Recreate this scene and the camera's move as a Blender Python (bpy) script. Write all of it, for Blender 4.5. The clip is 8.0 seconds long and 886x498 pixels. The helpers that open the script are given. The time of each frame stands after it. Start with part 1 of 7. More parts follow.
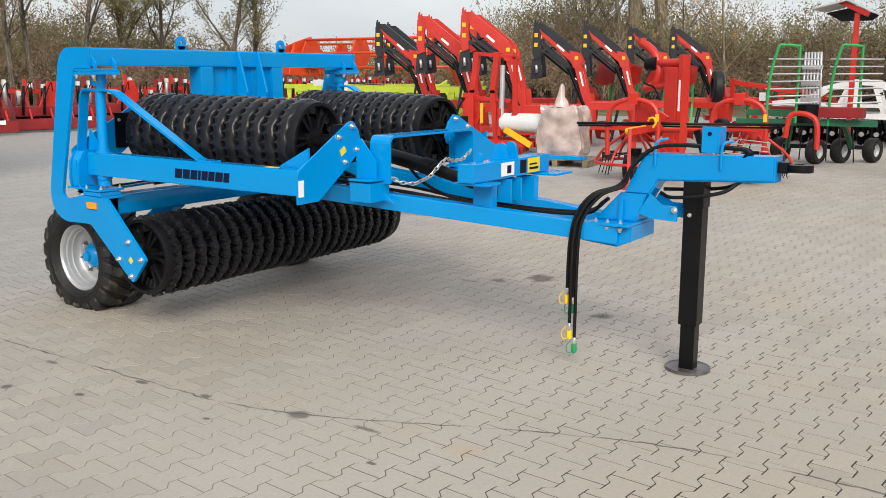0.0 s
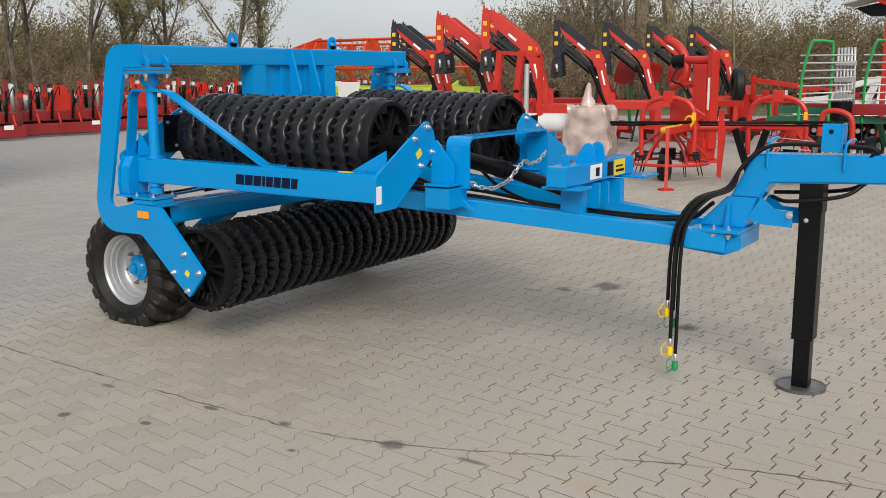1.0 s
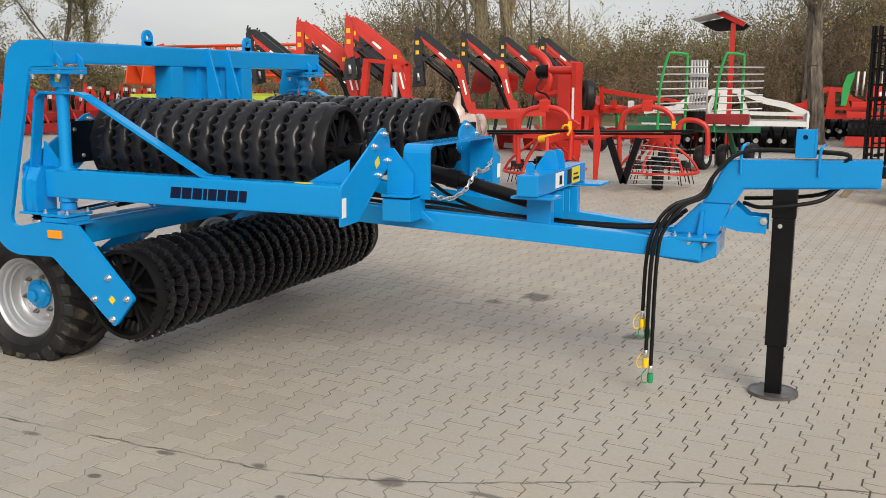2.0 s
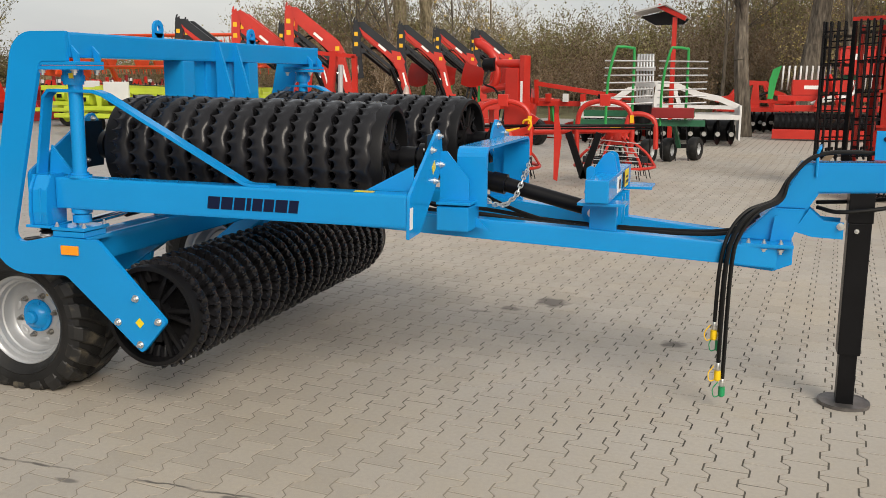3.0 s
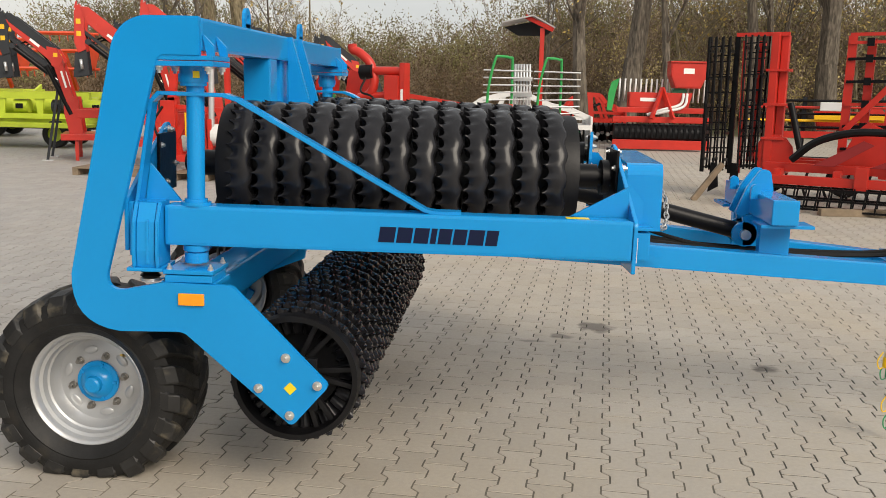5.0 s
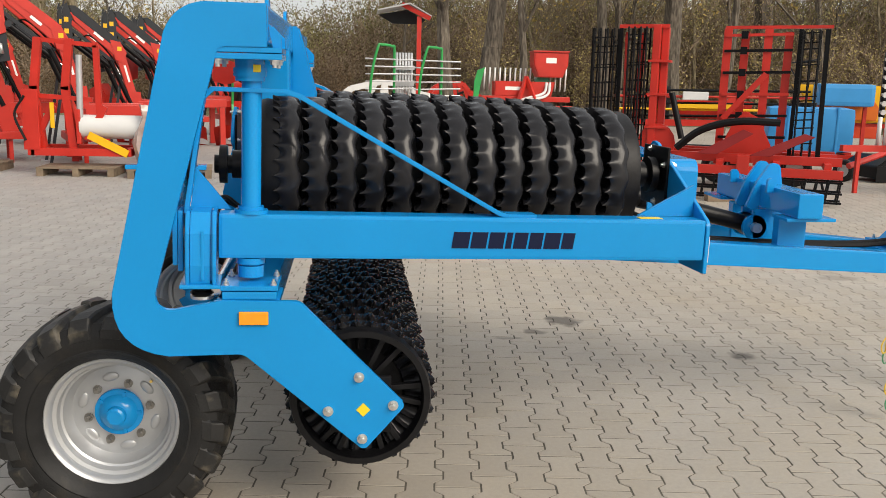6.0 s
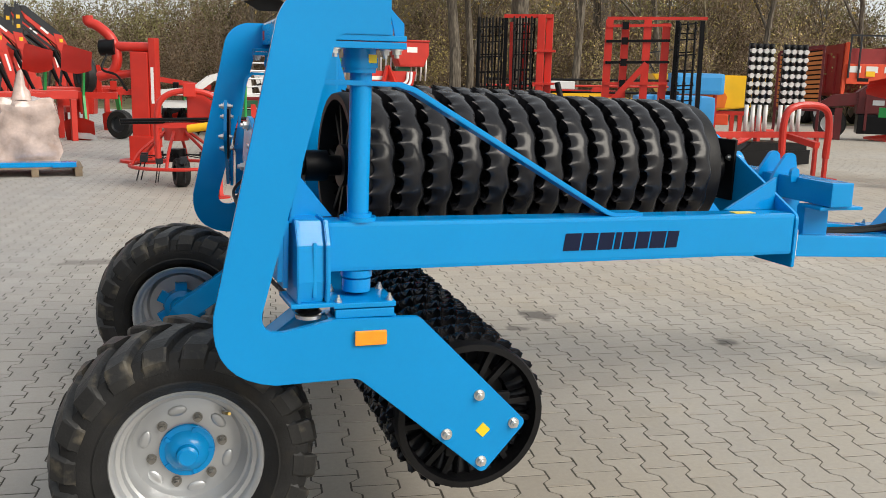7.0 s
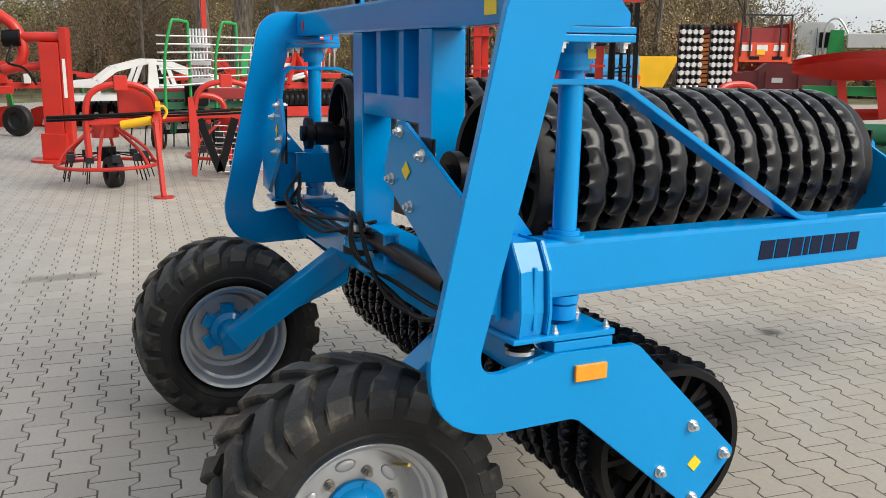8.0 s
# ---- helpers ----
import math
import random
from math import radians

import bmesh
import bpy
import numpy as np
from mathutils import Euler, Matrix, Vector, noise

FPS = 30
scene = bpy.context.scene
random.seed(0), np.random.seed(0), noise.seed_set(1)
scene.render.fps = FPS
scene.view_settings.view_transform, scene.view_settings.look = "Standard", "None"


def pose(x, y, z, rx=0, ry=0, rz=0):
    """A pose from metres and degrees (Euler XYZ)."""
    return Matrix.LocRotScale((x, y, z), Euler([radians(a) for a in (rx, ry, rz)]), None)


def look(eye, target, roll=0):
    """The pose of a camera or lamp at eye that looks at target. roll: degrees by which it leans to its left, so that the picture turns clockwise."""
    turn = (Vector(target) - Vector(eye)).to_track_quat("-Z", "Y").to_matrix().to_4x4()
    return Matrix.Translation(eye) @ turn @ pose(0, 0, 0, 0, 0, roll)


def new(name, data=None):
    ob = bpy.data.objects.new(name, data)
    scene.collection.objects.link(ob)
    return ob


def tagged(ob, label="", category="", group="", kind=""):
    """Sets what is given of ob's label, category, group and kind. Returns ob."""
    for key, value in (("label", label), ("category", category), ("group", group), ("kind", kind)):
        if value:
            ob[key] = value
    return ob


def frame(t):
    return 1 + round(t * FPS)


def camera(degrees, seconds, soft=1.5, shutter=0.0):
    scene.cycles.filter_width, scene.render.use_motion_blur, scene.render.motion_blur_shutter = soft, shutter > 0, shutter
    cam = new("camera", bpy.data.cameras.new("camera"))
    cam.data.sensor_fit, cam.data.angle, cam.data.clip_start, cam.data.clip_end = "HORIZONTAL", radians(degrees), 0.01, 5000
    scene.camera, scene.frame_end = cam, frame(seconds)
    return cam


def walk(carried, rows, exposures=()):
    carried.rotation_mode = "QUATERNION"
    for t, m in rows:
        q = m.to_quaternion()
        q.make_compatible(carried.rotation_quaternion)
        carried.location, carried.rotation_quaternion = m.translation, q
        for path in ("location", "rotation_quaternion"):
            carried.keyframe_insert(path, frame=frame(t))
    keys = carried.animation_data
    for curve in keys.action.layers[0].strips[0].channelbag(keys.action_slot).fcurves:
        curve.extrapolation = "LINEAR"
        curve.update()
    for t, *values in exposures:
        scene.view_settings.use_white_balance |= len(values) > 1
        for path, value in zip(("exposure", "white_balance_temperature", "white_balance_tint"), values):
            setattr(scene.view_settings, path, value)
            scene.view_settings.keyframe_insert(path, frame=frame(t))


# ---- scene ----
cam = camera(51.8, 8.0, soft=0.6)
PATH = [
    (0, (5.07, -5.099, 1.724), (3.962, -3.477, 1.346), 0.0),
    (0.5, (4.743, -5.019, 1.726), (3.624, -3.407, 1.339), -0.4),
    (1, (4.409, -5.026, 1.695), (3.304, -3.402, 1.32), -0.5),
    (1.5, (4.016, -5.097, 1.71), (3.12, -3.349, 1.332), -0.1),
    (1.7, (3.855, -5.09, 1.654), (3.006, -3.315, 1.294), -0.0),
    (3, (2.733, -5.009, 1.693), (2.132, -3.138, 1.32), 0.2),
    (3.5, (2.269, -4.879, 1.671), (1.725, -2.989, 1.309), 0.4),
    (4, (1.805, -4.799, 1.654), (1.383, -2.875, 1.307), 0.8),
    (4.5, (1.313, -4.778, 1.667), (1.064, -2.823, 1.327), 0.8),
    (4.7, (1.132, -4.744, 1.65), (0.902, -2.787, 1.309), 0.8),
    (5.8, (0.111, -4.505, 1.706), (0.286, -2.549, 1.328), 1.9),
    (6, (-0.031, -4.463, 1.672), (0.17, -2.508, 1.303), 1.4),
    (6.5, (-0.444, -4.239, 1.662), (-0.138, -2.296, 1.297), 0.3),
    (7, (-0.925, -4.039, 1.657), (-0.368, -2.157, 1.274), 1.4),
    (7.5, (-1.312, -3.789, 1.654), (-0.624, -1.956, 1.244), 1.1),
    (8, (-1.683, -3.369, 1.678), (-0.893, -1.579, 1.265), 0.4),
]
walk(cam, [(t, look(eye, target, roll)) for t, eye, target, roll in PATH],
     [(0.0, 0.12, 6450, 10), (0.5, -0.02, 6500, 10), (1.0, -0.15, 6500, 10), (1.5, -0.05, 6600, 10), (3.0, -0.11, 6900, 10), (3.5, -0.15, 6950, 10), (4.0, -0.14, 7000, 10), (4.5, -0.06, 7000, 10),
      (6.0, 0.06, 6900, 10), (6.5, 0.03, 6700, 8), (7.0, 0.10, 6650, 8), (7.5, 0.13, 6550, 8), (8.0, 0.18, 6500, 8)])


# ---- light ----
world = bpy.data.worlds.new("sky")
scene.world = world
world.use_nodes = True
wn, wl = world.node_tree.nodes, world.node_tree.links
wn.clear()
sky = wn.new("ShaderNodeTexSky")
sky.sky_type = "NISHITA"
sky.sun_disc = False
SUN_EL, SUN_AZ = 36.0, 140.0
sky.sun_elevation, sky.sun_rotation = radians(SUN_EL), radians(SUN_AZ)
sky.air_density, sky.dust_density, sky.ozone_density = 1.0, 4.0, 1.0
cloud = wn.new("ShaderNodeTexNoise")
cloud.inputs["Scale"].default_value, cloud.inputs["Detail"].default_value = 3.0, 6.0
wtc = wn.new("ShaderNodeTexCoord")
wmap = wn.new("ShaderNodeMapping")
wmap.inputs["Scale"].default_value = (1.0, 1.0, 3.5)
wl.new(wtc.outputs["Generated"], wmap.inputs["Vector"])
wl.new(wmap.outputs["Vector"], cloud.inputs["Vector"])
wramp = wn.new("ShaderNodeValToRGB")
wramp.color_ramp.elements[0].position, wramp.color_ramp.elements[0].color = 0.3, (6.7, 7.1, 7.6, 1)
wramp.color_ramp.elements[1].position, wramp.color_ramp.elements[1].color = 0.7, (8.9, 9.0, 9.05, 1)
wl.new(cloud.outputs["Fac"], wramp.inputs["Fac"])
wmix = wn.new("ShaderNodeMix")
wmix.data_type = "RGBA"
wmix.inputs[0].default_value = 0.68
wl.new(sky.outputs["Color"], wmix.inputs[6])
wl.new(wramp.outputs["Color"], wmix.inputs[7])
wbg = wn.new("ShaderNodeBackground")
wbg.inputs["Strength"].default_value = 0.114
wl.new(wmix.outputs[2], wbg.inputs["Color"])
wout = wn.new("ShaderNodeOutputWorld")
wl.new(wbg.outputs["Background"], wout.inputs["Surface"])
sun_data = bpy.data.lights.new("sun", "SUN")
sun_data.energy, sun_data.angle, sun_data.color = 2.8, radians(36), (1.0, 0.945, 0.87)
sun = new("sun", sun_data)
az, el = radians(SUN_AZ), radians(SUN_EL)
sun.matrix_world = look((0, 0, 0), (-math.sin(az) * math.cos(el), -math.cos(az) * math.cos(el), -math.sin(el)))


# ---- materials ----
def material(name, color, rough=0.5, metal=0.0, vary=0.12, scale=6.0, bump=0.0, bump_scale=60.0, dirt=None, dirt_amount=0.0,
             dirt_scale=3.0, coat=0.0, per_object=0.0, per_island=0.0, spec=0.5):
    """A painted, rubber or metal surface: two scales of tone, fine relief, and patches of dirt."""
    m = bpy.data.materials.new(name)
    m.use_nodes = True
    n, l = m.node_tree.nodes, m.node_tree.links
    b = n["Principled BSDF"]
    b.inputs["Roughness"].default_value, b.inputs["Metallic"].default_value = rough, metal
    b.inputs["Coat Weight"].default_value = coat
    b.inputs["Specular IOR Level"].default_value = spec
    tc = n.new("ShaderNodeTexCoord")

    def noise_node(sc, detail=4.0):
        t = n.new("ShaderNodeTexNoise")
        t.inputs["Scale"].default_value, t.inputs["Detail"].default_value = sc, detail
        l.new(tc.outputs["Object"], t.inputs["Vector"])
        return t.outputs["Fac"]

    def mix(fac, a, c, kind="MIX"):
        x = n.new("ShaderNodeMix")
        x.data_type, x.blend_type = "RGBA", kind
        for sock, v in ((x.inputs[0], fac), (x.inputs[6], a), (x.inputs[7], c)):
            if isinstance(v, bpy.types.NodeSocket):
                l.new(v, sock)
            else:
                sock.default_value = v
        return x.outputs[2]

    def ramp(src, lo, hi):
        r = n.new("ShaderNodeMapRange")
        r.inputs["From Min"].default_value, r.inputs["From Max"].default_value = lo, hi
        l.new(src, r.inputs["Value"])
        return r.outputs["Result"]

    base = (*color, 1)
    dark = tuple(c * (1 - vary) for c in color) + (1,)
    lite = tuple(min(1, c * (1 + vary) + 0.01 * vary) for c in color) + (1,)
    big = noise_node(scale)
    fine = noise_node(scale * 9, 6.0)
    col = mix(ramp(big, 0.3, 0.7), dark, lite)
    col = mix(ramp(fine, 0.35, 0.75), col, mix(0.5, base, col))
    if per_object or per_island:
        src = n.new("ShaderNodeObjectInfo").outputs["Random"] if per_object else n.new("ShaderNodeNewGeometry").outputs["Random Per Island"]
        amt = per_object or per_island
        r = n.new("ShaderNodeMapRange")
        r.inputs["To Min"].default_value, r.inputs["To Max"].default_value = 1 - amt, 1 + amt
        l.new(src, r.inputs["Value"])
        hsv = n.new("ShaderNodeHueSaturation")
        l.new(r.outputs["Result"], hsv.inputs["Value"])
        l.new(col, hsv.inputs["Color"])
        col = hsv.outputs["Color"]
    if dirt:
        spots = ramp(noise_node(dirt_scale, 8.0), 0.62 - dirt_amount * 0.3, 0.75)
        mul = n.new("ShaderNodeMath")
        mul.operation, mul.inputs[1].default_value = "MULTIPLY", min(1.0, dirt_amount * 2)
        l.new(spots, mul.inputs[0])
        col = mix(mul.outputs[0], col, (*dirt, 1))
    l.new(col, b.inputs["Base Color"])
    rr = n.new("ShaderNodeMapRange")
    rr.inputs["To Min"].default_value, rr.inputs["To Max"].default_value = max(0.02, rough - 0.08), min(1, rough + 0.1)
    l.new(fine, rr.inputs["Value"])
    l.new(rr.outputs["Result"], b.inputs["Roughness"])
    if bump:
        bp = n.new("ShaderNodeBump")
        bp.inputs["Strength"].default_value, bp.inputs["Distance"].default_value = bump, 0.004
        l.new(noise_node(bump_scale, 6.0), bp.inputs["Height"])
        l.new(bp.outputs["Normal"], b.inputs["Normal"])
    return m


BLUE = material("blue_paint", (0.001, 0.258, 0.63), 0.14, vary=0.06, scale=1.5, bump=0.10, bump_scale=22, spec=0.33)
CAST = material("black_cast_iron", (0.012, 0.012, 0.014), 0.21, vary=0.35, scale=8, bump=0.2, bump_scale=34, spec=0.26, dirt=(0.05, 0.046, 0.042), dirt_amount=0.05, dirt_scale=7)
CASTIN = material("black_hub_paint", (0.005, 0.005, 0.006), 0.45, vary=0.25, scale=9, bump=0.2, spec=0.25)
BLACK = material("black_paint", (0.004, 0.004, 0.005), 0.34, vary=0.2, scale=5, bump=0.05, spec=0.2)
TREAD = material("worn_tread_rubber", (0.016, 0.016, 0.016), 0.5, vary=0.4, scale=9, bump=0.3, bump_scale=90, spec=0.4, dirt=(0.28, 0.24, 0.17), dirt_amount=0.24, dirt_scale=11)
RUBBER = material("tyre_rubber", (0.014, 0.014, 0.0142), 0.52, vary=0.35, scale=7, bump=0.35, bump_scale=110, spec=0.25, dirt=(0.13, 0.105, 0.07), dirt_amount=0.07, dirt_scale=9)
HOSE = material("hose_rubber", (0.004, 0.004, 0.004), 0.5, vary=0.2, scale=20, spec=0.25)
SILVER = material("silver_rim_paint", (0.5, 0.51, 0.52), 0.36, 0.55, vary=0.06, scale=5, bump=0.05, dirt=(0.3, 0.27, 0.22), dirt_amount=0.04)
ZINC = material("zinc_plated_steel", (0.66, 0.66, 0.64), 0.32, 0.9, vary=0.15, scale=30)
CHROME = material("chromed_rod", (0.7, 0.7, 0.7), 0.12, 1.0, vary=0.03)
NAVY = material("navy_lettering", (0.003, 0.008, 0.035), 0.5, vary=0.02, spec=0.2)
WHITE = material("white_sticker", (0.82, 0.82, 0.8), 0.4, vary=0.03)
YELLOW = material("yellow_sticker", (0.82, 0.62, 0.02), 0.4, vary=0.05)
ORANGE = material("orange_reflector", (0.95, 0.32, 0.01), 0.2, vary=0.06, scale=40, bump=0.3, bump_scale=300, coat=0.6)
YCAP = material("yellow_cap_plastic", (0.85, 0.55, 0.01), 0.4, vary=0.05)
GCAP = material("green_cap_plastic", (0.01, 0.28, 0.1), 0.4, vary=0.05)
BRASS = material("brass_valve", (0.55, 0.38, 0.12), 0.3, 0.9)
RED = material("red_paint", (0.50, 0.022, 0.012), 0.4, vary=0.14, scale=2.5, bump=0.05, coat=0.1, dirt=(0.3, 0.12, 0.08), dirt_amount=0.05)
MAROON = material("maroon_paint", (0.10, 0.008, 0.010), 0.45, vary=0.2, scale=2.5, bump=0.05, dirt=(0.1, 0.07, 0.05), dirt_amount=0.08)
DRED = material("dark_red_paint", (0.24, 0.013, 0.014), 0.45, vary=0.15, scale=2.5, bump=0.05, dirt=(0.2, 0.12, 0.08), dirt_amount=0.06)
ORED = material("orange_red_paint", (0.62, 0.06, 0.015), 0.42, vary=0.12, scale=2.5)
GREEN = material("green_paint", (0.02, 0.30, 0.07), 0.42, vary=0.12, scale=3)
DGREEN = material("dark_green_paint", (0.01, 0.11, 0.05), 0.45, vary=0.15, scale=3)
LIME = material("lime_green_paint", (0.45, 0.55, 0.04), 0.45, vary=0.15, scale=2)
WHITEP = material("white_paint", (0.66, 0.66, 0.65), 0.4, vary=0.08, scale=2)
GREY = material("dark_grey_paint", (0.022, 0.025, 0.03), 0.4, spec=0.3, vary=0.15, scale=3)
LGREY = material("light_grey_steel", (0.5, 0.51, 0.52), 0.4, 0.5, vary=0.15, scale=5)
YPAINT = material("yellow_paint", (0.8, 0.45, 0.01), 0.42, vary=0.1, scale=2)
BLUEP = material("sky_blue_plastic", (0.03, 0.27, 0.6), 0.45, vary=0.1, scale=2)
WOOD = material("weathered_pallet_wood", (0.2, 0.15, 0.1), 0.8, vary=0.35, scale=6, bump=0.4, bump_scale=40)
FILM = material("cloudy_shrink_film", (0.46, 0.36, 0.32), 0.2, vary=0.55, scale=3.0, bump=1.0, bump_scale=12, coat=0.6, dirt=(0.36, 0.22, 0.15), dirt_amount=0.2, dirt_scale=5)
OLDMETAL = material("weathered_grey_roof", (0.42, 0.42, 0.42), 0.6, vary=0.2, scale=3)


# ---- mesh tools ----
def box(bm, x0, x1, y0, y1, z0, z1, bevel=0.0, m=None):
    vs = [bm.verts.new(Vector((x, y, z))) for x in (x0, x1) for y in (y0, y1) for z in (z0, z1)]
    fs = [bm.faces.new([vs[i] for i in q]) for q in ((0, 1, 3, 2), (4, 6, 7, 5), (0, 4, 5, 1), (2, 3, 7, 6), (0, 2, 6, 4), (1, 5, 7, 3))]
    if bevel:
        es = list({e for f in fs for e in f.edges})
        r = bmesh.ops.bevel(bm, geom=es, offset=bevel, segments=2, affect="EDGES", profile=0.7)
        vs = list({v for f in r["faces"] for v in f.verts} | {v for v in vs if v.is_valid})
    if m is not None:
        for v in vs:
            if v.is_valid:
                v.co = m @ v.co
    return bm


def frame_of(p0, p1):
    p0, p1 = Vector(p0), Vector(p1)
    q = (p1 - p0).to_track_quat("Z", "Y")
    return Matrix.Translation(p0) @ q.to_matrix().to_4x4(), (p1 - p0).length


def rod(bm, p0, p1, r, n=12, r1=None, caps=True):
    m, ln = frame_of(p0, p1)
    r1 = r if r1 is None else r1
    a = [bm.verts.new(m @ Vector((r * math.cos(k * math.tau / n), r * math.sin(k * math.tau / n), 0))) for k in range(n)]
    b = [bm.verts.new(m @ Vector((r1 * math.cos(k * math.tau / n), r1 * math.sin(k * math.tau / n), ln))) for k in range(n)]
    for k in range(n):
        f = bm.faces.new((a[k], a[(k + 1) % n], b[(k + 1) % n], b[k]))
        f.smooth = n > 6
    if caps:
        bm.faces.new(a[::-1])
        bm.faces.new(b)
    return bm


def bar(bm, p0, p1, w, h, bevel=0.0, up=(0, 0, 1)):
    """A square tube from p0 to p1: w across, h along up."""
    p0, p1 = Vector(p0), Vector(p1)
    d = (p1 - p0).normalized()
    side = d.cross(Vector(up))
    if side.length < 1e-4:
        side = d.cross(Vector((1, 0, 0)))
    side.normalize()
    u = side.cross(d)
    m = Matrix((side, d, u)).transposed().to_4x4()
    m.translation = p0
    return box(bm, -w / 2, w / 2, 0, (p1 - p0).length, -h / 2, h / 2, bevel, m)


def plate(bm, pts, thick, m=None, bevel=0.0):
    """An outline in local x, z made into a plate from local y 0 to thick; m places it."""
    m = m or Matrix()
    n = len(pts)
    a = [bm.verts.new(m @ Vector((x, 0, z))) for x, z in pts]
    b = [bm.verts.new(m @ Vector((x, thick, z))) for x, z in pts]
    fs = [bm.faces.new(a), bm.faces.new(b[::-1])]
    for k in range(n):
        fs.append(bm.faces.new((a[(k + 1) % n], a[k], b[k], b[(k + 1) % n])))
    bmesh.ops.recalc_face_normals(bm, faces=fs)
    if bevel:
        es = [e for f in fs[:2] for e in f.edges]
        bmesh.ops.bevel(bm, geom=es, offset=bevel, segments=2, affect="EDGES")
    return bm


def rounded(pts, radii, steps=6):
    """A polygon with rounded corners; radii one for each corner."""
    out = []
    n = len(pts)
    for i in range(n):
        p, a, b = Vector(pts[i]), Vector(pts[i - 1]), Vector(pts[(i + 1) % n])
        r = radii[i]
        if r <= 0:
            out.append(tuple(p))
            continue
        da, db = (a - p).normalized(), (b - p).normalized()
        ang = da.angle(db)
        t = min(r / math.tan(ang / 2), 0.48 * (a - p).length, 0.48 * (b - p).length)
        s, e = p + da * t, p + db * t
        for k in range(steps + 1):
            w = k / steps
            out.append(tuple((1 - w) ** 2 * s + 2 * w * (1 - w) * (p * 0.75 + (s + e) * 0.125) + w * w * e))
    return out


def sweep(bm, path, r, n=8, smooth_steps=6):
    """A round hose or bent tube through the points."""
    ps = [Vector(p) for p in path]
    if smooth_steps > 1 and len(ps) > 2:
        q = []
        ext = [ps[0] * 2 - ps[1]] + ps + [ps[-1] * 2 - ps[-2]]
        for i in range(1, len(ext) - 2):
            for k in range(smooth_steps):
                t = k / smooth_steps
                p0, p1, p2, p3 = ext[i - 1:i + 3]
                q.append(0.5 * ((2 * p1) + (p2 - p0) * t + (2 * p0 - 5 * p1 + 4 * p2 - p3) * t * t + (3 * p1 - p0 - 3 * p2 + p3) * t ** 3))
        ps = q + [ps[-1]]
    ref = Vector((0.31, 0.52, 0.79))
    rings = []
    for i, p in enumerate(ps):
        d = (ps[min(i + 1, len(ps) - 1)] - ps[max(i - 1, 0)]).normalized()
        s = d.cross(ref).normalized()
        u = s.cross(d)
        ref = ref if i == 0 else u
        s = d.cross(ref).normalized() if i else s
        u = s.cross(d)
        rings.append([bm.verts.new(p + r * (math.cos(k * math.tau / n) * s + math.sin(k * math.tau / n) * u)) for k in range(n)])
    for a, b in zip(rings, rings[1:]):
        for k in range(n):
            f = bm.faces.new((a[k], a[(k + 1) % n], b[(k + 1) % n], b[k]))
            f.smooth = True
    bm.faces.new(rings[0][::-1])
    bm.faces.new(rings[-1])
    return bm


def lathe(bm, profile, n=48, axis_m=None, close=False, smooth=True):
    """Turns a profile of (along, radius) about local y."""
    axis_m = axis_m or Matrix()
    rings = [[bm.verts.new(axis_m @ Vector((r * math.cos(k * math.tau / n), y, r * math.sin(k * math.tau / n)))) for k in range(n)] for y, r in profile]
    pairs = list(zip(rings, rings[1:])) + ([(rings[-1], rings[0])] if close else [])
    for a, b in pairs:
        for k in range(n):
            f = bm.faces.new((a[k], b[k], b[(k + 1) % n], a[(k + 1) % n]))
            f.smooth = smooth
    return bm


def mesh_of(name, bm, mat, sharp=35.0):
    bmesh.ops.recalc_face_normals(bm, faces=bm.faces[:])
    for e in bm.edges:
        if len(e.link_faces) == 2 and e.calc_face_angle(0) > radians(sharp):
            e.smooth = False
    me = bpy.data.meshes.new(name)
    bm.to_mesh(me)
    bm.free()
    me.materials.append(mat)
    return me


def part(name, bm, mat, parent=None, label="", m=None, smooth=False):
    """One mesh object under a thing or a part."""
    me = bm if isinstance(bm, bpy.types.Mesh) else None
    if me is None:
        if smooth:
            for f in bm.faces:
                f.smooth = True
        me = mesh_of(name, bm, mat)
    ob = new(name, me)
    if parent is not None:
        ob.parent = parent
    if m is not None:
        ob.matrix_basis = m
    return tagged(ob, label)


def thing(name, label, category, m=None, group="", kind=""):
    ob = new(name)
    ob.empty_display_size = 0.2
    if m is not None:
        ob.matrix_basis = m
    return tagged(ob, label, category, group, kind)


def B():
    return bmesh.new()


# ---- the field roller ----
roller = thing("field_roller", "bright blue folded field roller with black cast rings, standing on wheels", "farm roller")


def flip(bm, s):
    """Parts are drawn for the side of negative y; s = 1 mirrors them."""
    if s > 0:
        for v in bm.verts:
            v.co.y = -v.co.y
        bmesh.ops.reverse_faces(bm, faces=bm.faces[:])
    return bm


def bolt_mesh(r=0.014, h=0.012, stud=0.022):
    """A hexagon bolt that points along local -y."""
    bm = B()
    rod(bm, (0, 0, 0), (0, -0.004, 0), r * 1.35, 14)
    rod(bm, (0, -0.004, 0), (0, -0.004 - h, 0), r, 6)
    rod(bm, (0, -0.004 - h, 0), (0, -0.004 - stud, 0), r * 0.55, 10)
    return mesh_of("bolt", bm, ZINC)


BOLT = bolt_mesh()
BOLT_S = bolt_mesh(0.009, 0.009, 0.018)
TURN_UP, TURN_FWD, TURN_BACK, TURN_IN = pose(0, 0, 0, -90), pose(0, 0, 0, 0, 0, 90), pose(0, 0, 0, 0, 0, -90), pose(0, 0, 0, 0, 0, 180)


def bolts(places, parent, turn=Matrix(), mesh=None):
    for p in places:
        part("bolt", mesh or BOLT, ZINC, parent, "", Matrix.Translation(p) @ turn)


